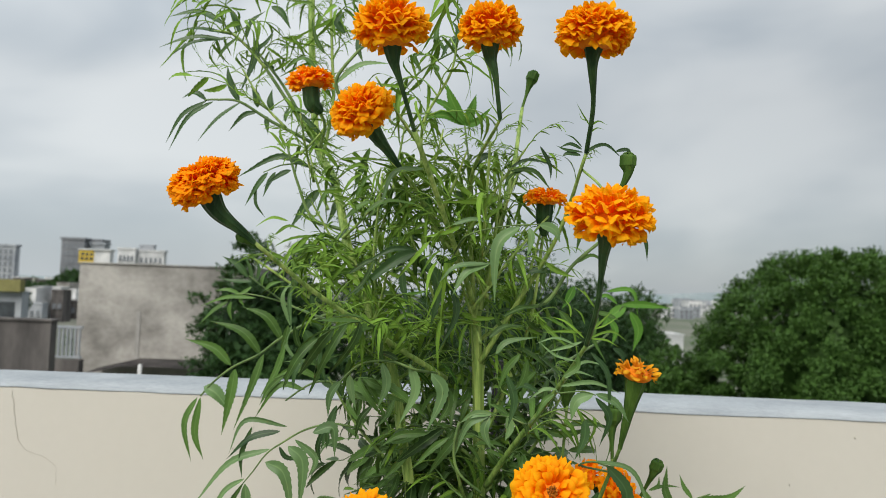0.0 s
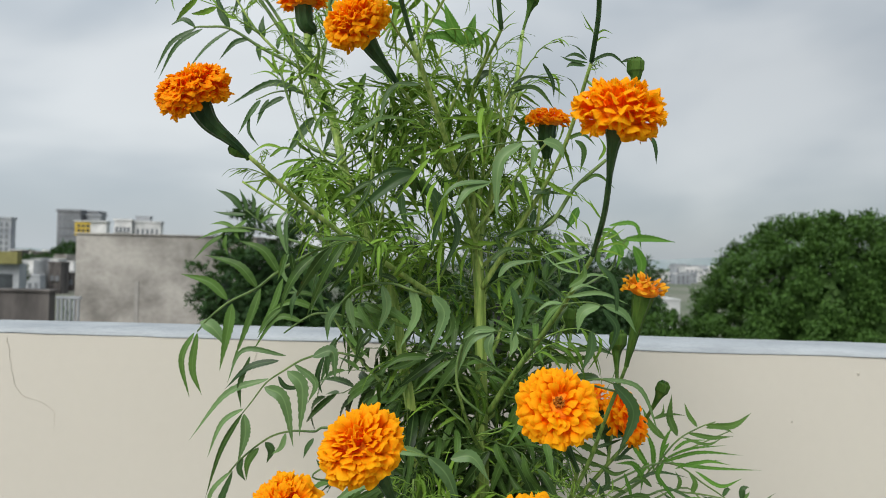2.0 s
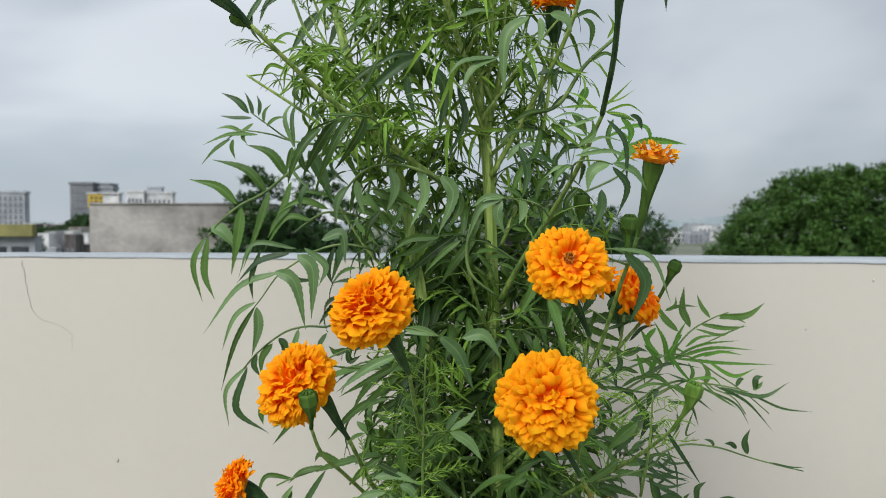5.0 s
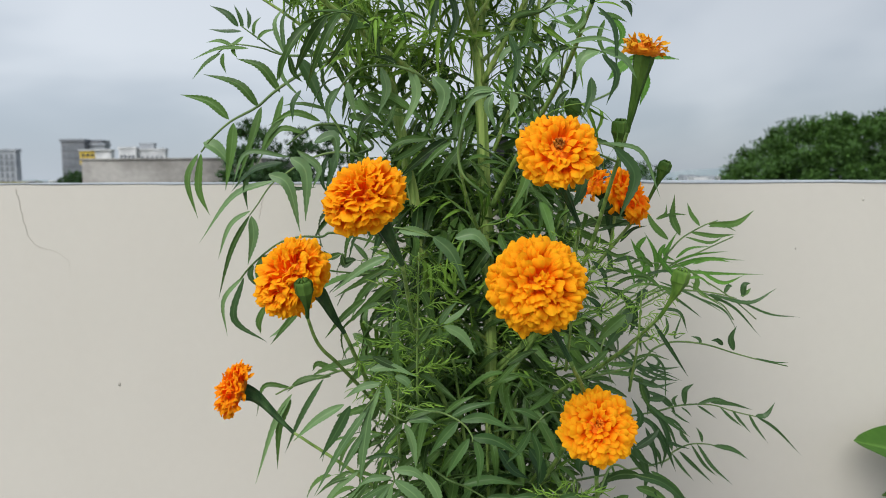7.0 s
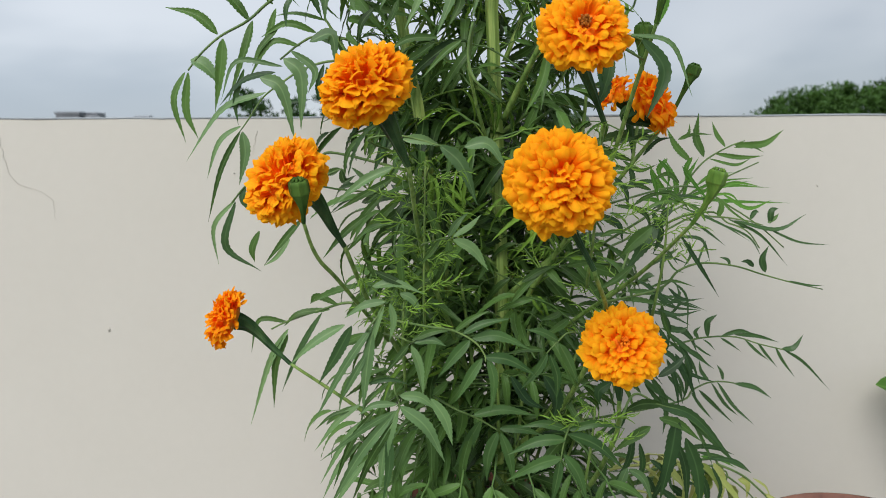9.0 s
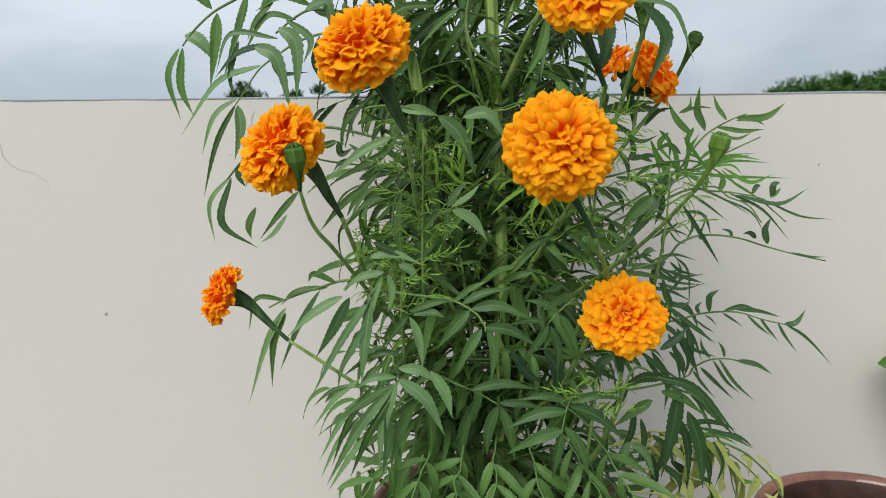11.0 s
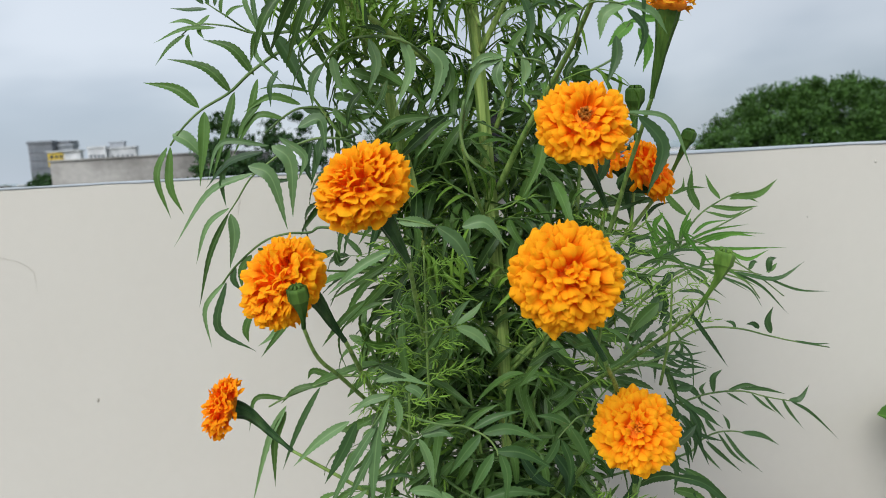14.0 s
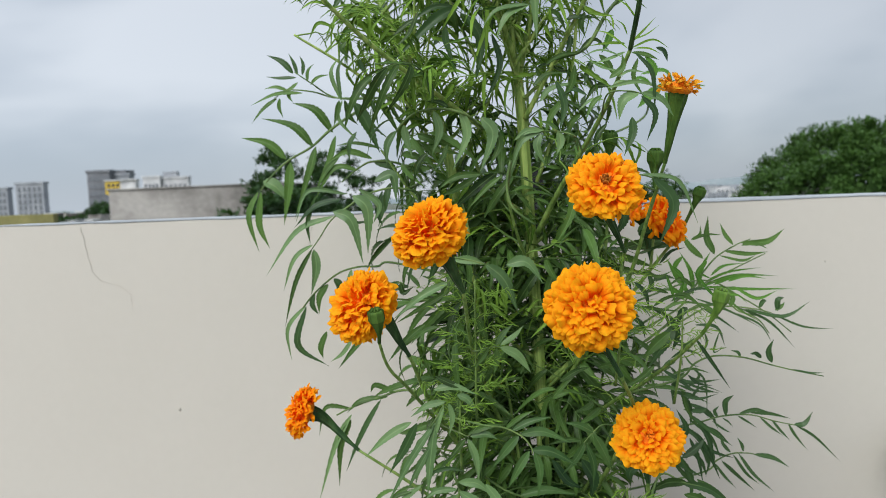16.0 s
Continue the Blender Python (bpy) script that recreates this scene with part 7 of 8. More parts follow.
# threads about the branch below the ruffled bloom
leaflet((0.131, 0.660, 1.181), (0.114, 0.660, 1.195), (0.100, 0.660, 1.200), 0.0026, M_YOUNG)
leaflet((0.129, 0.660, 1.186), (0.113, 0.660, 1.187), (0.092, 0.660, 1.185), 0.0031, M_YOUNG)
leaflet((0.134, 0.660, 1.186), (0.145, 0.660, 1.196), (0.159, 0.660, 1.210), 0.0026, M_YOUNG)
leaflet((0.136, 0.660, 1.189), (0.149, 0.660, 1.193), (0.162, 0.660, 1.202), 0.0021, M_YOUNG)
leaflet((0.134, 0.660, 1.181), (0.155, 0.660, 1.188), (0.171, 0.660, 1.179), 0.0026, M_YOUNG)
leaflet((0.137, 0.660, 1.181), (0.151, 0.660, 1.180), (0.163, 0.660, 1.174), 0.0021, M_YOUNG)
leaflet((0.129, 0.660, 1.178), (0.113, 0.660, 1.172), (0.095, 0.660, 1.167), 0.0036, M_PALE)
leaflet((0.126, 0.660, 1.173), (0.105, 0.660, 1.180), (0.085, 0.660, 1.174), 0.0031, M_PALE)
leaflet((0.124, 0.660, 1.160), (0.104, 0.660, 1.165), (0.087, 0.660, 1.179), 0.0031, M_PALE)
leaflet((0.118, 0.660, 1.200), (0.117, 0.660, 1.209), (0.112, 0.660, 1.216), 0.0021, M_YOUNG)
leaflet((0.131, 0.660, 1.194), (0.127, 0.660, 1.203), (0.120, 0.660, 1.209), 0.0021, M_YOUNG)
leaflet((0.138, 0.660, 1.211), (0.131, 0.660, 1.221), (0.120, 0.660, 1.229), 0.0021, M_YOUNG)
leaflet((0.140, 0.660, 1.209), (0.134, 0.660, 1.217), (0.128, 0.660, 1.228), 0.0021, M_YOUNG)
leaflet((0.122, 0.660, 1.155), (0.134, 0.660, 1.160), (0.153, 0.660, 1.156), 0.0031, M_PALE)
leaflet((0.114, 0.660, 1.144), (0.124, 0.660, 1.150), (0.142, 0.660, 1.146), 0.0036, M_PALE)
leaflet((0.107, 0.660, 1.134), (0.094, 0.660, 1.133), (0.081, 0.660, 1.123), 0.0041, M_PALE)
# a fresh shoot with broad bright leaflets
stalk([(0.030, 0.84, 1.28), (0.034, 0.87, 1.32), (0.02, 0.88, 1.426)], 0.0019, 0.0011)
leaflet((0.02, 0.88, 1.426), (-0.004, 0.88, 1.448), (-0.032, 0.88, 1.46), 0.013, M_FRESH)
leaflet((0.02, 0.88, 1.426), (0.005, 0.88, 1.453), (-0.005, 0.88, 1.478), 0.014, M_FRESH)
leaflet((0.02, 0.88, 1.426), (0.028, 0.88, 1.445), (0.033, 0.88, 1.465), 0.013, M_FRESH)
leaflet((0.02, 0.88, 1.426), (-0.007, 0.88, 1.437), (-0.037, 0.88, 1.432), 0.013, M_FRESH)
leaflet((0.02, 0.88, 1.426), (0.036, 0.88, 1.431), (0.053, 0.88, 1.45), 0.011, M_FRESH)

# ------------------------------------------------ leaves
LENGTH = {"l": 0.125, "m": 0.100, "s": 0.085, "f": 0.045, "y": 0.12}
KINDS = {"l": LARGE, "m": MEDIUM, "s": SLIM, "f": FINE, "y": PALE}
rng = random.Random(11)
LEAF_PARTS, LEAF_REST = [], []


def put_leaf(kind, base, tip, roll=0.0, keep=False, face=(0, 0, 1)):
    me = KINDS[kind][rng.randrange(len(KINDS[kind]))]
    m = leaf_pose(base, tip, LENGTH[kind], roll, face)
    if keep:
        LEAF_PARTS.insert(0, (me, m))
    elif (kind in "lmsy" and Vector(base).y < 0.93):
        LEAF_PARTS.append((me, m))
    else:
        LEAF_REST.append((me, m))


SPOTS = np.array([q[:] for q in LEAFLETS])
BARE = np.array([q[:] for q in OPEN])


def keeps_view_clear(*points):
    """Drops leaves that would hide blooms, bare stems or set leaflets from the camera."""
    for q in points:
        k = q.y / SPOTS[:, 1]
        near = (SPOTS[:, 1] > q.y - 0.004) & (abs(q.x - SPOTS[:, 0] * k) < 0.0075) & (abs(q.z - 1.0 - (SPOTS[:, 2] - 1.0) * k) < 0.0085)
        if q.z < 1.12 and near.any():
            return False
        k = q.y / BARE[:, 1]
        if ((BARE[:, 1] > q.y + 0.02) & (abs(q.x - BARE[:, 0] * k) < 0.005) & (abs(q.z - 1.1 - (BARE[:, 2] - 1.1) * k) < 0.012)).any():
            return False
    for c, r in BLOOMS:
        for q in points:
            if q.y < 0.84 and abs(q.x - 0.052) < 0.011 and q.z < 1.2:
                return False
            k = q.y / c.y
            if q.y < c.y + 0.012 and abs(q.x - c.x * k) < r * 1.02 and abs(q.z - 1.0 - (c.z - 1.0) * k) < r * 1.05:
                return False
    return True


for line, kinds, gap, first, last in STEMS:
    if not kinds:
        continue
    total = sum((b - a).length for a, b in zip(line, line[1:]))
    run, nxt, turn = 0.0, first * total + rng.uniform(0, gap), rng.uniform(0, 6.28)
    for a, b in zip(line, line[1:]):
        step = (b - a).length
        while nxt < run + step and nxt < last * total:
            q = a.lerp(b, (nxt - run) / step)
            nxt += gap * rng.uniform(0.8, 1.25)
            turn += math.pi / 2 + rng.uniform(-0.35, 0.35)
            for s in (0, math.pi):
                for kind in kinds:
                    along = nxt / total
                    if kind == "f" and rng.random() < 0.25:
                        continue
                    if "f" in kinds and kind != "f" and along > (0.5 if kind == "m" else 0.75):
                        continue
                    if len(kinds) > 1 and kind != "f" and rng.random() < 0.42:
                        continue
                    if q.z > 1.14 and kind in "lm":
                        if rng.random() < 0.5:
                            continue
                        kind = "s" if rng.random() < 0.7 else "m"
                    az = turn + s + rng.uniform(-0.4, 0.4) + (0.8 if kind == "f" else 0)
                    size = LENGTH[kind] * rng.uniform(0.72, 1.18)
                    lift = rng.uniform(-0.35, 0.55) if kind in "lm" else rng.uniform(-0.1, 0.9)
                    d = Vector((math.cos(az), math.sin(az) * (0.65 if kind in "lm" else 0.9), lift)).normalized()
                    tip = q + d * size
                    low, high = (-0.135, 0.27) if q.z < 0.74 else (-0.16, 0.22) if q.z < 0.90 else (-0.15, 0.178) if q.z < 1.2 else (-0.19, 0.16)
                    if not low < tip.x < high and q.z < 1.36:
                        continue
                    if tip.y > WALL_Y - 0.06 or not keeps_view_clear(q.lerp(tip, 0.4), q.lerp(tip, 0.75), tip, tip + d * 0.035, tip + Vector((0, 0, -0.035)), q.lerp(tip, 0.6) + Vector((0, 0, -0.04))):
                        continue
                    put_leaf(kind, q, tip, rng.uniform(-30, 30), False, (-0.1, rng.uniform(-1.1, -0.1), 0.8))  # blades are turned to face the camera
        run += step

# feathery young shoots beside the stalks of the blooms
for x, y, z, n in ((-0.026, 0.72, 0.84, 26), (0.118, 0.66, 0.905, 16), (0.125, 0.69, 0.70, 8), (-0.045, 0.70, 0.80, 10), (0.20, 0.74, 0.86, 12)):
    for k in range(n):
        a = k * 2.399
        b = Vector((x + 0.004 * math.sin(k), y, z + 0.0045 * k))
        put_leaf("f", b, b + Vector((math.cos(a) * 0.036, math.sin(a) * 0.022 - 0.012, 0.012)), rng.uniform(-40, 40), False, (0, -1, 0.5))
    stem([(x, y + 0.03, z - 0.06), (x, y, z), (x + 0.003, y, z + 0.0045 * n)], 0.0022, 0.0012)
# low leaves set before the pot to hide it from the camera
for k in range(20):
    x = -0.09 + 0.30 * ((k * 0.618) % 1.0)
    z = 0.66 - 0.055 * (k % 3)
    put_leaf("l", (x * 0.7 + 0.02, 0.76, z), (x * 1.1, 0.67, z - rng.uniform(0.04, 0.09)), rng.uniform(-20, 20), False, (0, -1, 0.55))
for b, t in (((0.18, 0.85, 0.60), (0.34, 0.88, 0.55)), ((0.20, 0.86, 0.57), (0.33, 0.86, 0.50)), ((0.17, 0.88, 0.58), (0.30, 0.93, 0.56)), ((0.19, 0.84, 0.55), (0.31, 0.83, 0.50))):
    put_leaf("y", b, t, 10, True)

for i, (me, m) in enumerate(LEAF_PARTS):
    if i < 300:
        ob = new("leaf", me)
        ob.parent = marigold
        ob.matrix_parent_inverse = marigold.matrix_basis.inverted()
        ob.matrix_basis = m
    else:
        LEAF_REST.append((me, m))


def joined(name, items, parent, mats):
    """Many small meshes as one, for what is too fine to count."""
    vs, fs, uvs, mi = [], [], [], []
    for me, m in items:
        n0 = len(vs)
        vs.extend((m @ v.co)[:] for v in me.vertices)
        fs.extend([n0 + i for i in p.vertices] for p in me.polygons)
        uvs.extend(c for d in me.uv_layers[0].data for c in d.uv)
        mi.extend([mats.index(me.materials[0])] * len(me.polygons))
    out = bpy.data.meshes.new(name)
    out.from_pydata(vs, [], fs)
    out.uv_layers.new(name="uv").data.foreach_set("uv", uvs)
    for m in mats:
        out.materials.append(m)
    out.polygons.foreach_set("material_index", mi)
    out.polygons.foreach_set("use_smooth", [True] * len(fs))
    ob = new(name, out)
    ob.parent = parent
    ob.matrix_parent_inverse = parent.matrix_basis.inverted()
    return tagged(ob, kind="stuff")


for ob in FAR_LEAFLETS:
    LEAF_REST.append((ob.data, Matrix.Identity(4)))
joined("fine_foliage", LEAF_REST, marigold, [M_LEAF, M_YOUNG, M_YELLOW, M_BROAD, M_DEEP, M_PALE, M_FRESH, M_MID])
for ob in FAR_LEAFLETS:
    bpy.data.objects.remove(ob)


# ---------------------------------------------------------------- pots
def pot(at, rim, height, label):
    """A turned clay pot: rolled rim, wall with thickness, soil inside."""
    x, y, z = at
    p = thing("flower_pot", at, label, "flower pot", "flower pots on the terrace")
    prof = [(0.0, 0.004), (rim * 0.62, 0.0), (rim * 0.66, 0.01), (rim * 0.80, height * 0.45), (rim * 0.90, height * 0.84), (rim * 0.93, height * 0.86), (rim * 1.0, height * 0.88), (rim * 1.015, height * 0.92), (rim * 1.005, height * 0.97), (rim * 0.985, height * 0.992), (rim * 0.955, height), (rim * 0.915, height * 0.996), (rim * 0.885, height * 0.975)]
    part("body", lathe(bmesh.new(), prof, 48, at), M_POT, p)
    # the inside is coloured darker than the body
    part("inner_wall", lathe(bmesh.new(), [(rim * 0.884, height * 0.976), (rim * 0.862, height * 0.955), (rim * 0.855, height * 0.88), (rim * 0.80, height * 0.6)], 48, at), M_POT_IN, p, "dark inside of the pot")
    soil = bmesh.new()
    bmesh.ops.create_grid(soil, x_segments=24, y_segments=24, size=rim * 0.86, matrix=Matrix.Translation((x, y, z + height * 0.78)))
    for v in soil.verts:
        d = Vector((v.co.x - x, v.co.y - y))
        if d.length > rim * 0.84:
            d *= rim * 0.84 / d.length
            v.co.x, v.co.y = x + d.x, y + d.y
        v.co.z += noise.noise(v.co * 40) * 0.006
    part("soil", soil, M_SOIL, p, "dark crumbly soil")
    return p


pot((0.055, 0.87, FLOOR), 0.16, 0.40, "brown glazed clay pot holding the marigold plant")
pot((0.545, 0.93, FLOOR), 0.150, 0.338, "brown glazed clay flower pot with a thick rolled rim")


def broad_leaf(parent, base, tip, width):
    bm = bmesh.new()
    uvl = bm.loops.layers.uv.new("uv")
    b, t = Vector(base), Vector(tip)
    blade(bm, uvl, b, t - b, Vector((0, -0.25, 1)), (t - b).length, width, 0.25, 0.12, 16, 0.0, 1.0)
    return part("leaf", bm, M_BROAD, parent)


shrub = thing("broad_leaved_plant", (0.64, 0.97, FLOOR + 0.26), "young plant with broad green leaves leaning on the parapet", "potted plant")
part("stem", tube(bmesh.new(), smooth_line([(0.64, 0.97, FLOOR + 0.26), (0.69, 1.00, 0.44), (0.80, 1.09, 0.52), (0.87, 1.15, 0.58), (0.91, 1.18, 0.66)], 6), lambda t: 0.005 - 0.002 * t, 8), M_STEM, shrub)
# leaves after the first are out of view, added to shade the wall
for b, t, w in (((0.862, 1.15, 0.548), (0.690, 1.19, 0.614), 0.150), ((0.83, 1.115, 0.545), (0.735, 1.215, 0.500), 0.09), ((0.89, 1.17, 0.62), (0.78, 1.22, 0.67), 0.08), ((0.91, 1.18, 0.66), (1.00, 1.14, 0.72), 0.08), ((0.80, 1.09, 0.52), (0.93, 1.02, 0.50), 0.07)):
    broad_leaf(shrub, b, t, w)

# ---------------------------------------------------------------- beyond the parapet
M_GROUND = noisy("far_ground", (0.09, 0.115, 0.07), (0.19, 0.19, 0.16), 0.02, 0.95, 0.6, 0.2, 0.1)
M_CEMENT = noisy("raw_cement_plaster", (0.195, 0.184, 0.170), (0.45, 0.428, 0.40), 0.55, 0.9, 6, 0.3, 0.02, (1, 1, 1.3), 0.34, 0.62)
M_STRIP = noisy("pale_plaster", (0.31, 0.30, 0.285), (0.41, 0.395, 0.375), 1.2, 0.9, 7, 0.3, 0.02)
M_TOWER = noisy("tower_facade", (0.15, 0.158, 0.175), (0.25, 0.26, 0.28), 0.09, 0.85, 1.5, 0.2, 0.02)
M_DARKWALL = noisy("dark_plaster", (0.06, 0.055, 0.055), (0.17, 0.155, 0.15), 0.9, 0.9, 12, 0.3, 0.02, (1, 1, 0.3))
M_WHITE = noisy("white_wash", (0.45, 0.46, 0.47), (0.72, 0.72, 0.72), 0.4, 0.85, 5, 0.2, 0.02)
# grey lightened to paint haze on far blocks; the railing shares it
M_GREYB = noisy("grey_facade", (0.26, 0.28, 0.31), (0.40, 0.42, 0.45), 0.2, 0.85, 3, 0.2, 0.02)
M_YELLOWB = noisy("yellow_paint", (0.52, 0.36, 0.05), (0.66, 0.48, 0.08), 0.6, 0.7, 6, 0.2, 0.02)
M_OLIVE = noisy("olive_paint", (0.19, 0.18, 0.07), (0.27, 0.25, 0.10), 0.6, 0.8, 6, 0.2, 0.02)
# distance haze is painted into these panes, paler than M_PANE
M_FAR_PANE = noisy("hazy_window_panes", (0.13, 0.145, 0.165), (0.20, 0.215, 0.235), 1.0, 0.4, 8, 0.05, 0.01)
M_PANE = noisy("dark_panes", (0.03, 0.035, 0.04), (0.07, 0.08, 0.09), 1.0, 0.25, 8, 0.05, 0.01)
M_BARK = noisy("bark", (0.05, 0.035, 0.025), (0.13, 0.10, 0.07), 3, 0.9, 20, 0.6, 0.03, (1, 1, 0.2))
M_CROWN = leaf_material("tree_leaf", (0.010, 0.032, 0.007), (0.062, 0.132, 0.028), (0.07, 0.14, 0.035))
M_CROWN_DARK = leaf_material("dark_tree_leaf", (0.014, 0.040, 0.014), (0.042, 0.090, 0.028), (0.05, 0.10, 0.04))

ground = bmesh.new()
bmesh.ops.create_grid(ground, x_segments=60, y_segments=60, size=2400, matrix=Matrix.Translation((0, 1200, GROUND)))
tagged(mesh_object("ground", ground, M_GROUND), "distant town ground of earth and grass", "ground", kind="structure")


def crown_mesh(seed, centre, radii, clumps, per, leaf, lump=0.18, layers=False):
    """Thousands of small leaves in clumps over an uneven dome, with gaps between the clumps."""
    rg = np.random.default_rng(seed)
    c, r = np.array(centre), np.array(radii)
    i = np.arange(clumps)
    zz = 1 - (i + 0.5) / clumps * 1.75
    az = i * 2.399963 + rg.uniform(-0.3, 0.3, clumps)
    rad = np.sqrt(np.maximum(0, 1 - zz * zz))
    n = np.stack([rad * np.cos(az), rad * np.sin(az), zz], 1)
    swell = np.array([1 + lump * (noise.noise(Vector(q) * 2.6 + Vector((seed, 0, 0))) + 0.5 * noise.noise(Vector(q) * 6.0)) for q in n])
    deep = rg.uniform(0.84, 1.0, clumps) ** 0.8
    mid = c + n * r * (swell * deep)[:, None]
    size = rg.uniform(0.6, 1.3, clumps) * (r.mean() * 2.5 / math.sqrt(clumps))
    k = np.repeat(np.arange(clumps), per)
    off = np.clip(rg.normal(0, 0.36, (len(k), 3)), -0.7, 0.7)
    if layers:
        off[:, 2] *= 0.4
    at = mid[k] + off * size[k][:, None]
    # each leaf hangs outwards and a little down
    way = n[k] * 0.7 + rg.normal(0, 0.6, (len(k), 3))
    way[:, 2] -= 0.25
    way /= np.linalg.norm(way, axis=1)[:, None]
    up = n[k] * 0.6 + rg.normal(0, 0.35, (len(k), 3)) + np.array([0, 0, 0.8])
    side = np.cross(way, up)
    side /= np.maximum(1e-6, np.linalg.norm(side, axis=1))[:, None]
    ln = leaf * rg.uniform(0.7, 1.35, len(k))[:, None]
    v = np.stack([at, at + way * ln * 0.5 + side * ln * 0.24, at + way * ln, at + way * ln * 0.5 - side * ln * 0.24], 1).reshape(-1, 3)
    # a sparser inner layer of bigger leaves, so that little light falls through
    m_in = clumps * 22
    d_in = rg.normal(0, 1, (m_in, 3))
    d_in /= np.linalg.norm(d_in, axis=1)[:, None]
    a_in = c + d_in * r * rg.uniform(0.45, 0.80, m_in)[:, None]
    a_in[:, 2] = np.maximum(a_in[:, 2], c[2] - r[2] * 0.7)
    s_in = np.cross(d_in, rg.normal(0, 1, (m_in, 3)))
    s_in /= np.maximum(1e-6, np.linalg.norm(s_in, axis=1))[:, None]
    t_in = np.cross(d_in, s_in)
    big = r.mean() * 3.4 / math.sqrt(m_in) * 1.15
    v = np.concatenate([v, np.stack([a_in - t_in * big, a_in + s_in * big * 0.6, a_in + t_in * big, a_in - s_in * big * 0.6], 1).reshape(-1, 3)])
    f = np.arange(len(v)).reshape(-1, 4)
    me = bpy.data.meshes.new("crown")
    me.from_pydata(v.tolist(), [], f.tolist())
    me.uv_layers.new(name="uv").data.foreach_set("uv", np.tile(np.array([0.5, 0, 1, 0.5, 0.5, 1, 1, 0.5]), len(f)))
    return me, mid


def tree(seed, at, radii, height, clumps, per, leaf, mat, label, lump=0.18, layers=False):
    """A tree whose crown is centred height metres over its foot: trunk, limbs, leafy crown."""
    foot = Vector(at)
    t = thing("tree", at, label, "tree")
    me, mids = crown_mesh(seed, (at[0], at[1], at[2] + height), radii, clumps, per, leaf, lump, layers)
    me.materials.append(mat)
    crown = new("crown", me)
    crown.parent = t
    crown.matrix_parent_inverse = t.matrix_basis.inverted()
    top = foot + Vector((0.2, 0, height))
    r0 = 0.05 * max(radii) + 0.08
    part("trunk", tube(bmesh.new(), smooth_line([foot - Vector((0, 0, 0.1)), foot.lerp(top, 0.4) + Vector((0.15, 0.1, 0)), top], 6), lambda q: r0 * (1.15 - 0.6 * q), 10, 0.05), M_BARK, t)
    rg = random.Random(seed)
    for j in range(7):
        end = Vector(mids[rg.randrange(len(mids))].tolist())
        b = foot.lerp(top, rg.uniform(0.45, 0.95))
        part("limb", tube(bmesh.new(), smooth_line([b, b.lerp(end, 0.5) + Vector((0, 0, 0.3)), b.lerp(end, 0.95)], 5), lambda q: r0 * 0.42 * (1 - 0.8 * q), 7), M_BARK, t)
    return t


tree(3, (17.1, 30.5, GROUND), (6.0, 5.2, 5.1), 4.80, 620, 300, 0.155, M_CROWN, "large dome-shaped leafy green tree", 0.06)
tree(13, (24.6, 31.0, GROUND), (3.4, 3.0, 3.9), 4.1, 420, 50, 0.20, M_CROWN, "leafy green tree beside the large one", 0.2)
tree(4, (-4.7, 20.5, GROUND), (2.5, 2.2, 3.2), 5.5, 260, 100, 0.16, M_CROWN_DARK, "dark green tree with layered uneven boughs", 0.42, True)
tree(5, (3.4, 32.0, GROUND), (3.0, 2.6, 4.2), 5.0, 160, 55, 0.24, M_CROWN_DARK, "dark green tree standing behind the parapet", 0.35)
tree(6, (-0.9, 27.0, GROUND), (2.3, 2.2, 3.5), 4.4, 130, 50, 0.22, M_CROWN_DARK, "dark green tree behind the flowers", 0.4)
tree(7, (8.2, 42.0, GROUND), (2.9, 2.6, 4.3), 4.2, 150, 50, 0.28, M_CROWN_DARK, "greyish green tree in the middle distance", 0.3)
tree(8, (12.3, 46.0, GROUND), (2.2, 2.2, 4.3), 3.7, 150, 50, 0.28, M_CROWN_DARK, "greyish green tree in the middle distance", 0.3)
tree(9, (10.9, 34.0, GROUND), (1.7, 1.8, 1.9), 3.3, 110, 45, 0.24, M_CROWN, "low green bush beyond the parapet", 0.3)
tree(10, (-84.5, 165.0, GROUND), (4.4, 4.0, 3.0), 5.8, 120, 40, 0.6, M_CROWN_DARK, "dark tree among the distant houses", 0.3)
for k in range(7):
    tree(30 + k, (-0.60 * (110 + 17 * k) + 3.1 * (k % 3), 110 + 17 * k, GROUND), (2.6, 2.2, 2.0 + 0.3 * (k % 2)), 3.4 + 0.5 * (k % 3), 60, 36, 0.5, M_CROWN_DARK, "dark tree among the distant houses", 0.35)
tree(12, (-20.5, 46.0, GROUND), (2.6, 2.4, 2.8), 3.0, 80, 40, 0.34, M_CROWN_DARK, "dark tree among the distant houses", 0.3)


def windows(house, x0, x1, y, z0, z1, across, floors, w, h, mat=None):
    """Recessed dark windows with sills on a front that faces the terrace."""
    for j in range(floors):
        for i in range(across):
            x = x0 + (x1 - x0) * (i + 0.5) / across
            z = z0 + (z1 - z0) * (j + 0.5) / floors
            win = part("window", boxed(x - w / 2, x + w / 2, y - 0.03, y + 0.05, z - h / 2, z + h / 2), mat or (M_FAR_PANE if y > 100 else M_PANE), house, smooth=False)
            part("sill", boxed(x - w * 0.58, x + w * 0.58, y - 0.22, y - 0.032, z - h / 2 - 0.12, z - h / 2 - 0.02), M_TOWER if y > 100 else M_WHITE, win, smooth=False)


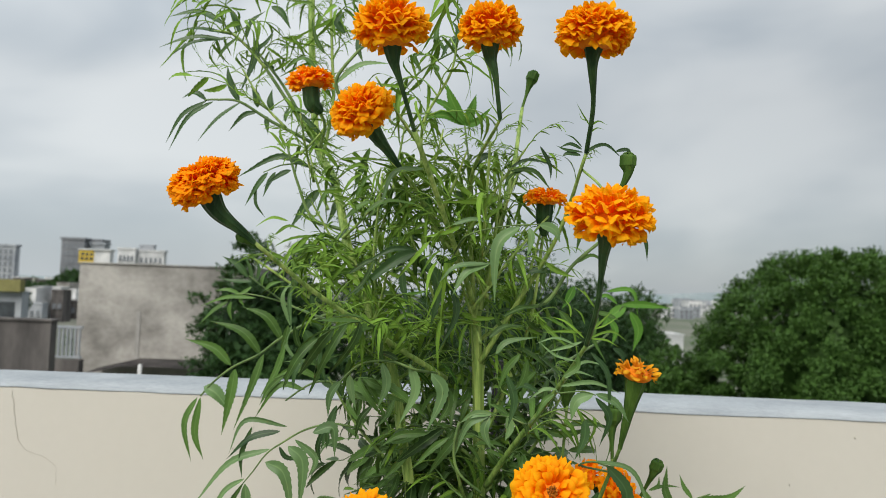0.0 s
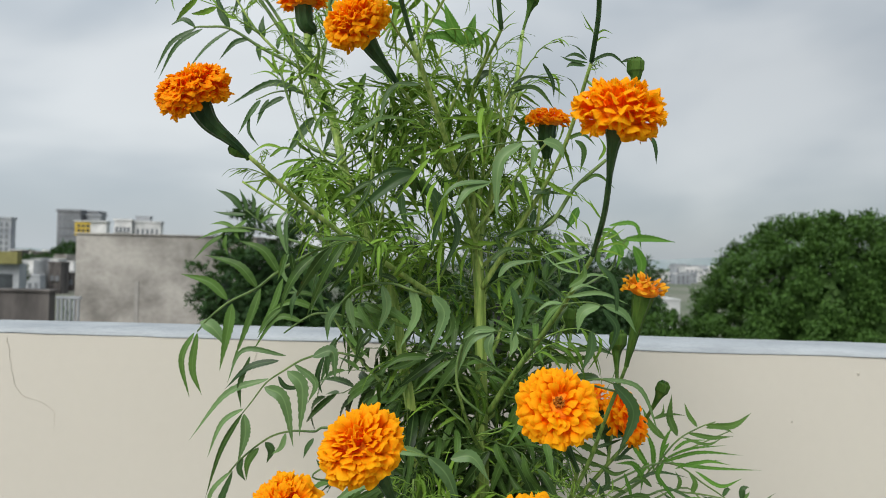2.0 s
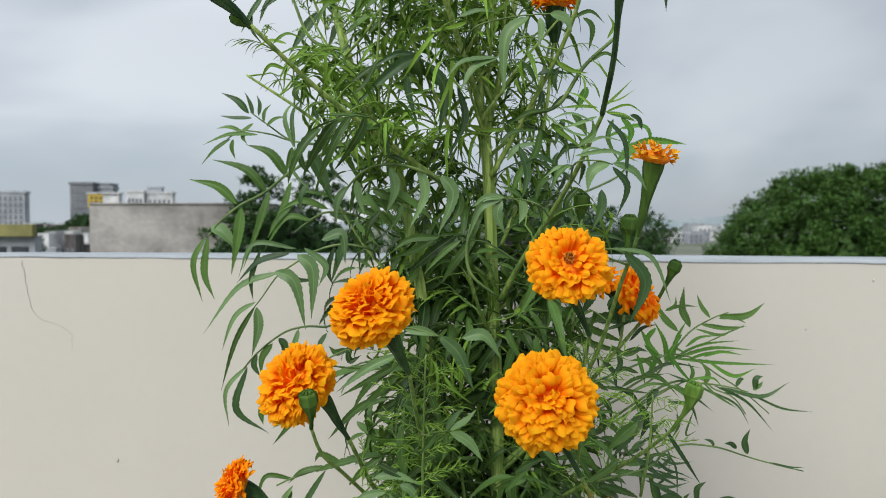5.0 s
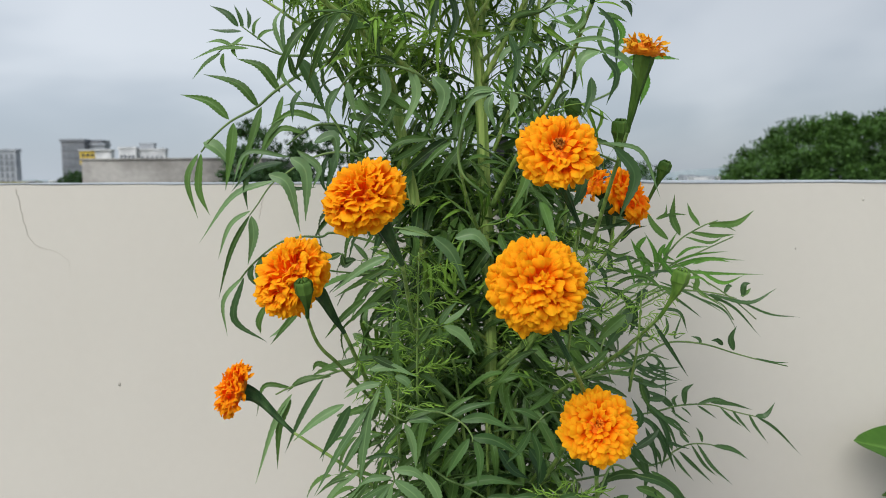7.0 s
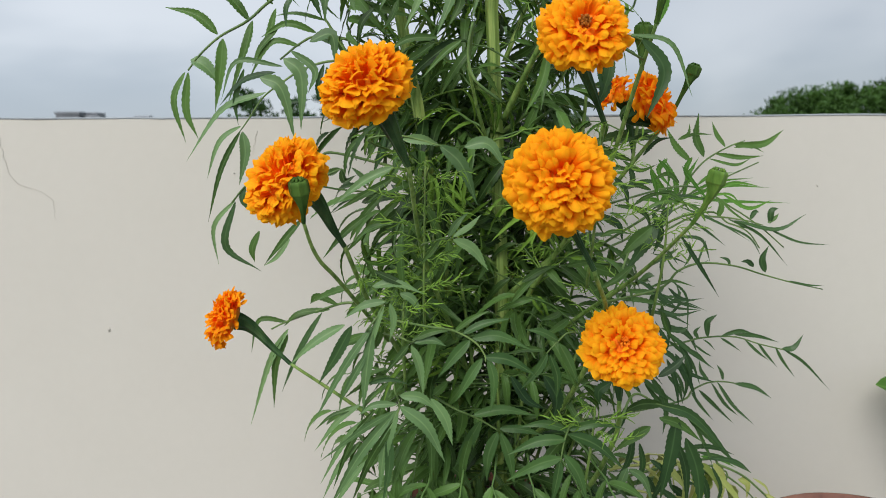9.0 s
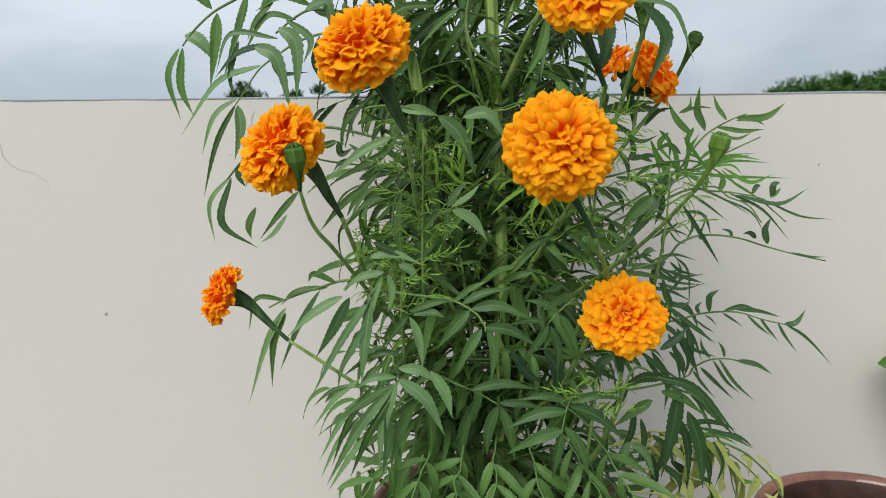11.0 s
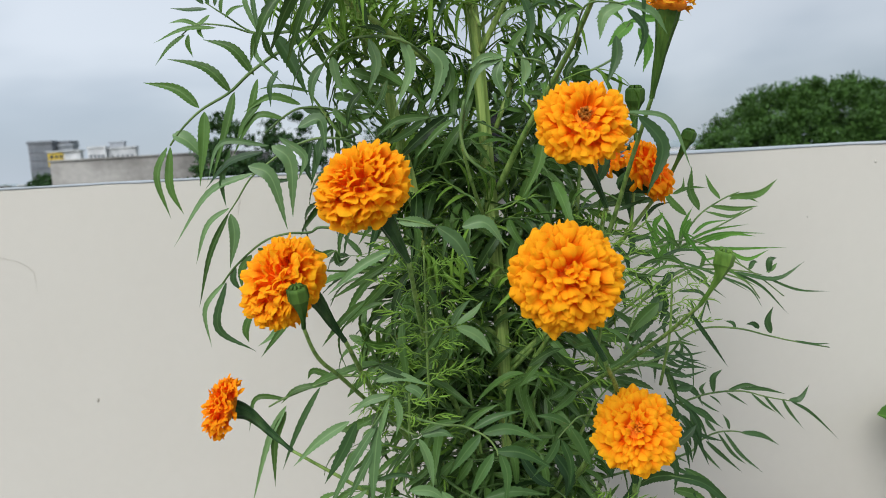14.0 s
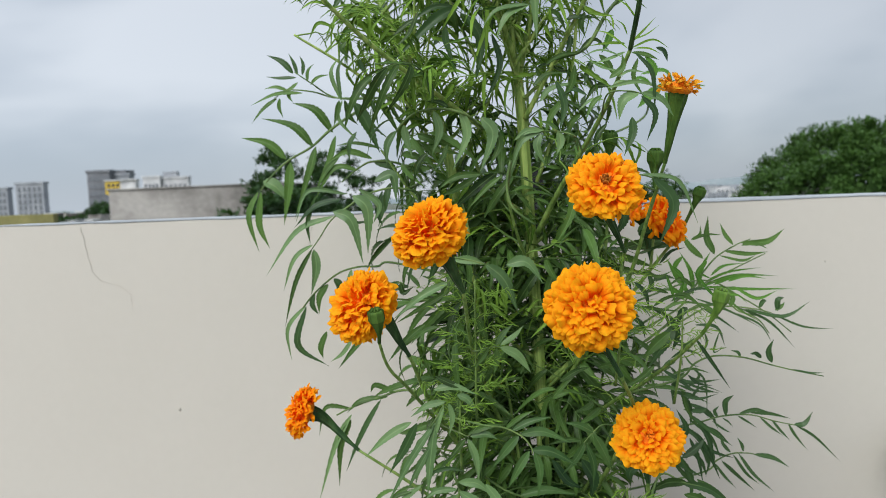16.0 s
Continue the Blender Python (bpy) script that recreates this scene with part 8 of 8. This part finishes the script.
def house(x0, x1, y, depth, top, mat, label, across=3, floors=2, w=1.0, h=1.2, roof=0.25, name="house", floor_z=GROUND):
    """A flat-roofed town house: body, parapet lip, roof tank or stair head, windows."""
    t = thing(name, ((x0 + x1) / 2, y + depth / 2, floor_z), label, "building")
    part("wall", boxed(x0, x1, y, y + depth, floor_z, top), mat, t, smooth=False)
    lip = bmesh.new()
    for a in ((x0 - roof * 0.4, x1 + roof * 0.4, y - roof * 0.4, y + 0.15), (x0 - roof * 0.4, x1 + roof * 0.4, y + depth - 0.15, y + depth + roof * 0.4)):
        box(lip, *a, top + 0.004, top + roof)
    for a in ((x0 - roof * 0.4, x0 + 0.15), (x1 - 0.15, x1 + roof * 0.4)):
        box(lip, *a, y + 0.154, y + depth - 0.154, top + 0.004, top + roof)
    part("roof", lip, mat, t, smooth=False)
    windows(t, x0 + (x1 - x0) * 0.05, x1 - (x1 - x0) * 0.05, y, floor_z + (top - floor_z) * 0.08, top - (top - floor_z) * 0.04, across, floors, w, h)
    return t


# the raw cement house with its blank side wall
cement = thing("cement_house", (-9.4, 28.0, GROUND), "unpainted grey cement house with a stained blank wall", "building")
part("wall", boxed(-12.66, -6.4, 25.0, 31.0, GROUND, 1.70), M_CEMENT, cement, smooth=False)
part("roof", boxed(-12.72, -6.34, 24.94, 31.06, 1.704, 1.75, bevel=0.02), M_CEMENT, cement, smooth=False)
part("plaster_strip", boxed(-10.58, -10.44, 24.975, 24.998, GROUND, 0.1, bevel=0.008), M_STRIP, cement, "pale upright strip of fresh plaster", smooth=False)
# a dark sloping slab is added where the wall's foot has a gap
gap_mesh = bmesh.new()
for q in ((-11.75, 23.4, -1.98), (-10.35, 23.4, -1.62), (-7.2, 23.4, -1.62), (-7.2, 24.95, -1.50), (-10.35, 24.95, -1.50), (-11.75, 24.95, -1.86)):
    gap_mesh.verts.new(q)
gap_mesh.verts.ensure_lookup_table()
gap_mesh.faces.new((gap_mesh.verts[0], gap_mesh.verts[1], gap_mesh.verts[4], gap_mesh.verts[5]))
gap_mesh.faces.new((gap_mesh.verts[1], gap_mesh.verts[2], gap_mesh.verts[3], gap_mesh.verts[4]))
bmesh.ops.solidify(gap_mesh, geom=gap_mesh.faces[:], thickness=0.08)
part("gap_slab", gap_mesh, M_DARKWALL, cement, "dark sloping slab standing for the gap at the wall's foot", smooth=False)
part("pipe", tube(bmesh.new(), [Vector((-9.66, 23.3, GROUND)), Vector((-9.66, 23.3, -2.0)), Vector((-9.66, 23.3, -1.52))], lambda t: 0.065, 10), M_WHITE, cement, "short white pipe", smooth=True)

cabin = thing("roof_cabin", (-58.4, 121.0, GROUND), "yellow and white far block with barred windows", "building")
part("lower_wall", boxed(-60.6, -58.6, 120.0, 121.4, GROUND, 3.49), M_GREYB, cabin, smooth=False)
part("wall", boxed(-61.1, -58.6, 120.0, 121.4, 3.5, 5.75), M_YELLOWB, cabin, smooth=False)
part("annex", boxed(-58.59, -55.9, 120.1, 121.4, GROUND, 5.75), M_WHITE, cabin, "whitewashed side of the block", smooth=False)
part("roof", boxed(-61.3, -55.7, 119.8, 121.6, 5.76, 6.0, bevel=0.04), M_WHITE, cabin, smooth=False)
for j in range(2):
    for i in range(3):
        part("window", boxed(-60.7 + 0.75 * i, -60.2 + 0.75 * i, 119.96, 120.05, 4.1 + 0.75 * j, 4.55 + 0.75 * j), M_PANE, cabin, smooth=False)

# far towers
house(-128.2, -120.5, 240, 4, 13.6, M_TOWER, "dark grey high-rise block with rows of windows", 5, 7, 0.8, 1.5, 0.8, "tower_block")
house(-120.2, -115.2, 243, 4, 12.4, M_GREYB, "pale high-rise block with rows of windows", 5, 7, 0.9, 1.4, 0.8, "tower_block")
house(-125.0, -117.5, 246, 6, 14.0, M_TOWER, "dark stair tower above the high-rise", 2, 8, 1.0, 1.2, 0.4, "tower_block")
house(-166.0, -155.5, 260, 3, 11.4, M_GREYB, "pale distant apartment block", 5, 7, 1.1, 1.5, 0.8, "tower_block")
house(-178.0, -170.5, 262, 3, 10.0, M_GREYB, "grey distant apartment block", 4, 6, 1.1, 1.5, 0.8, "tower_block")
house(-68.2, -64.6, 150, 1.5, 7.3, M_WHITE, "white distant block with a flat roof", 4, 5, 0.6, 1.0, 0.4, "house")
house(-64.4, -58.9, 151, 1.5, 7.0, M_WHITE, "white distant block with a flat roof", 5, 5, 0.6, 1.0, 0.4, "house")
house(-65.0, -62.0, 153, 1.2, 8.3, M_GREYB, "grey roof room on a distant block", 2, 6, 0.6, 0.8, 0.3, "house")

# low town houses
rng = random.Random(21)
for k in range(150):
    y = rng.uniform(118, 330)
    x = rng.uniform(-0.605, -0.497) * y
    w = rng.uniform(1.6, 4.6) * (0.4 + y / 420)
    # every fifth house is dark, standing in for gaps between the roofs
    house(x - w / 2, x + w / 2, y, rng.uniform(1.5, 4), max(GROUND + 1.2, 1.2 - y * rng.uniform(0.002, 0.05)), (M_WHITE, M_DARKWALL, M_GREYB, M_WHITE, M_CEMENT)[k % 5], ("whitewashed", "dark-walled", "grey", "whitewashed", "bare cement")[k % 5] + " low flat-roofed town house far off", 2, 1, 0.6, 0.8, 0.25)
for k in range(16):
    y = rng.uniform(260, 420)
    x = rng.uniform(0.315, 0.40) * y
    w = rng.uniform(4, 8)
    house(x - w / 2, x + w / 2, y, 8, rng.uniform(-4.0, 1.5), M_WHITE if k % 3 else M_GREYB, "small white house on the far slope" if k % 3 else "small grey house on the far slope", 3, 2, 1.0, 1.2, 0.3)
house(25.2, 26.9, 80, 5, -3.0, M_WHITE, "small white hut between the trees", 1, 1, 0.7, 1.2, 0.2)

olive = house(-31.0, -26.3, 45, 0.8, 0.10, M_GREYB, "low house with an olive yellow roof band", 3, 3, 1.1, 1.3, 0.1)
part("fascia", boxed(-31.2, -26.1, 44.4, 44.9, 0.16, 0.92, bevel=0.03), M_OLIVE, olive, "olive yellow roof band", smooth=False)

boundary = thing("boundary_wall", (-10.6, 18.2, GROUND), "dark plastered boundary wall", "wall")
part("wall", boxed(-16.0, -9.75, 18.0, 18.3, GROUND, 0.08), M_DARKWALL, boundary, smooth=False)
part("coping", boxed(-16.0, -9.70, 17.94, 18.36, 0.084, 0.14, bevel=0.015), M_DARKWALL, boundary, smooth=False)

railing = thing("railing", (-11.5, 22.0, GROUND), "pale grey metal railing of upright slats on a low wall", "railing")
part("base_wall", boxed(-12.1, -10.95, 21.9, 22.2, GROUND, -1.30), M_DARKWALL, railing, smooth=False)
part("top_rail", boxed(-12.1, -10.95, 21.98, 22.08, -0.36, -0.28, bevel=0.01), M_GREYB, railing, smooth=False)
part("bottom_rail", boxed(-12.1, -10.95, 21.98, 22.08, -1.26, -1.19, bevel=0.01), M_GREYB, railing, smooth=False)
for i in range(9):
    x = -12.06 + i * 0.125
    part("slat", boxed(x, x + 0.055, 22.0, 22.06, -1.188, -0.362), M_GREYB, railing, smooth=False)

# low ridge on the horizon, distance haze put into its blue-grey colour
ridge = bmesh.new()
prev = None
for i in range(121):
    x = -900 + i * 15
    hgt = 7.0 + 7.0 * noise.noise(Vector((x * 0.006, 0.0, 3.0))) + 3.0 * noise.noise(Vector((x * 0.03, 1.0, 3.0))) + max(0, min(1, (x - 150) / 200)) * 9
    row = [ridge.verts.new((x, 880, GROUND - 1)), ridge.verts.new((x, 900, GROUND + hgt)), ridge.verts.new((x, 960, GROUND - 1))]
    if prev:
        for a in range(2):
            ridge.faces.new((prev[a], row[a], row[a + 1], prev[a + 1]))
    prev = row
M_RIDGE = noisy("hazy_ridge", (0.20, 0.25, 0.27), (0.28, 0.32, 0.33), 0.02, 0.95, 0.2, 0.1, 0.1)
tagged(mesh_object("backdrop", ridge, M_RIDGE, smooth=False), "low hazy wooded ridge on the horizon", "hill", kind="structure")
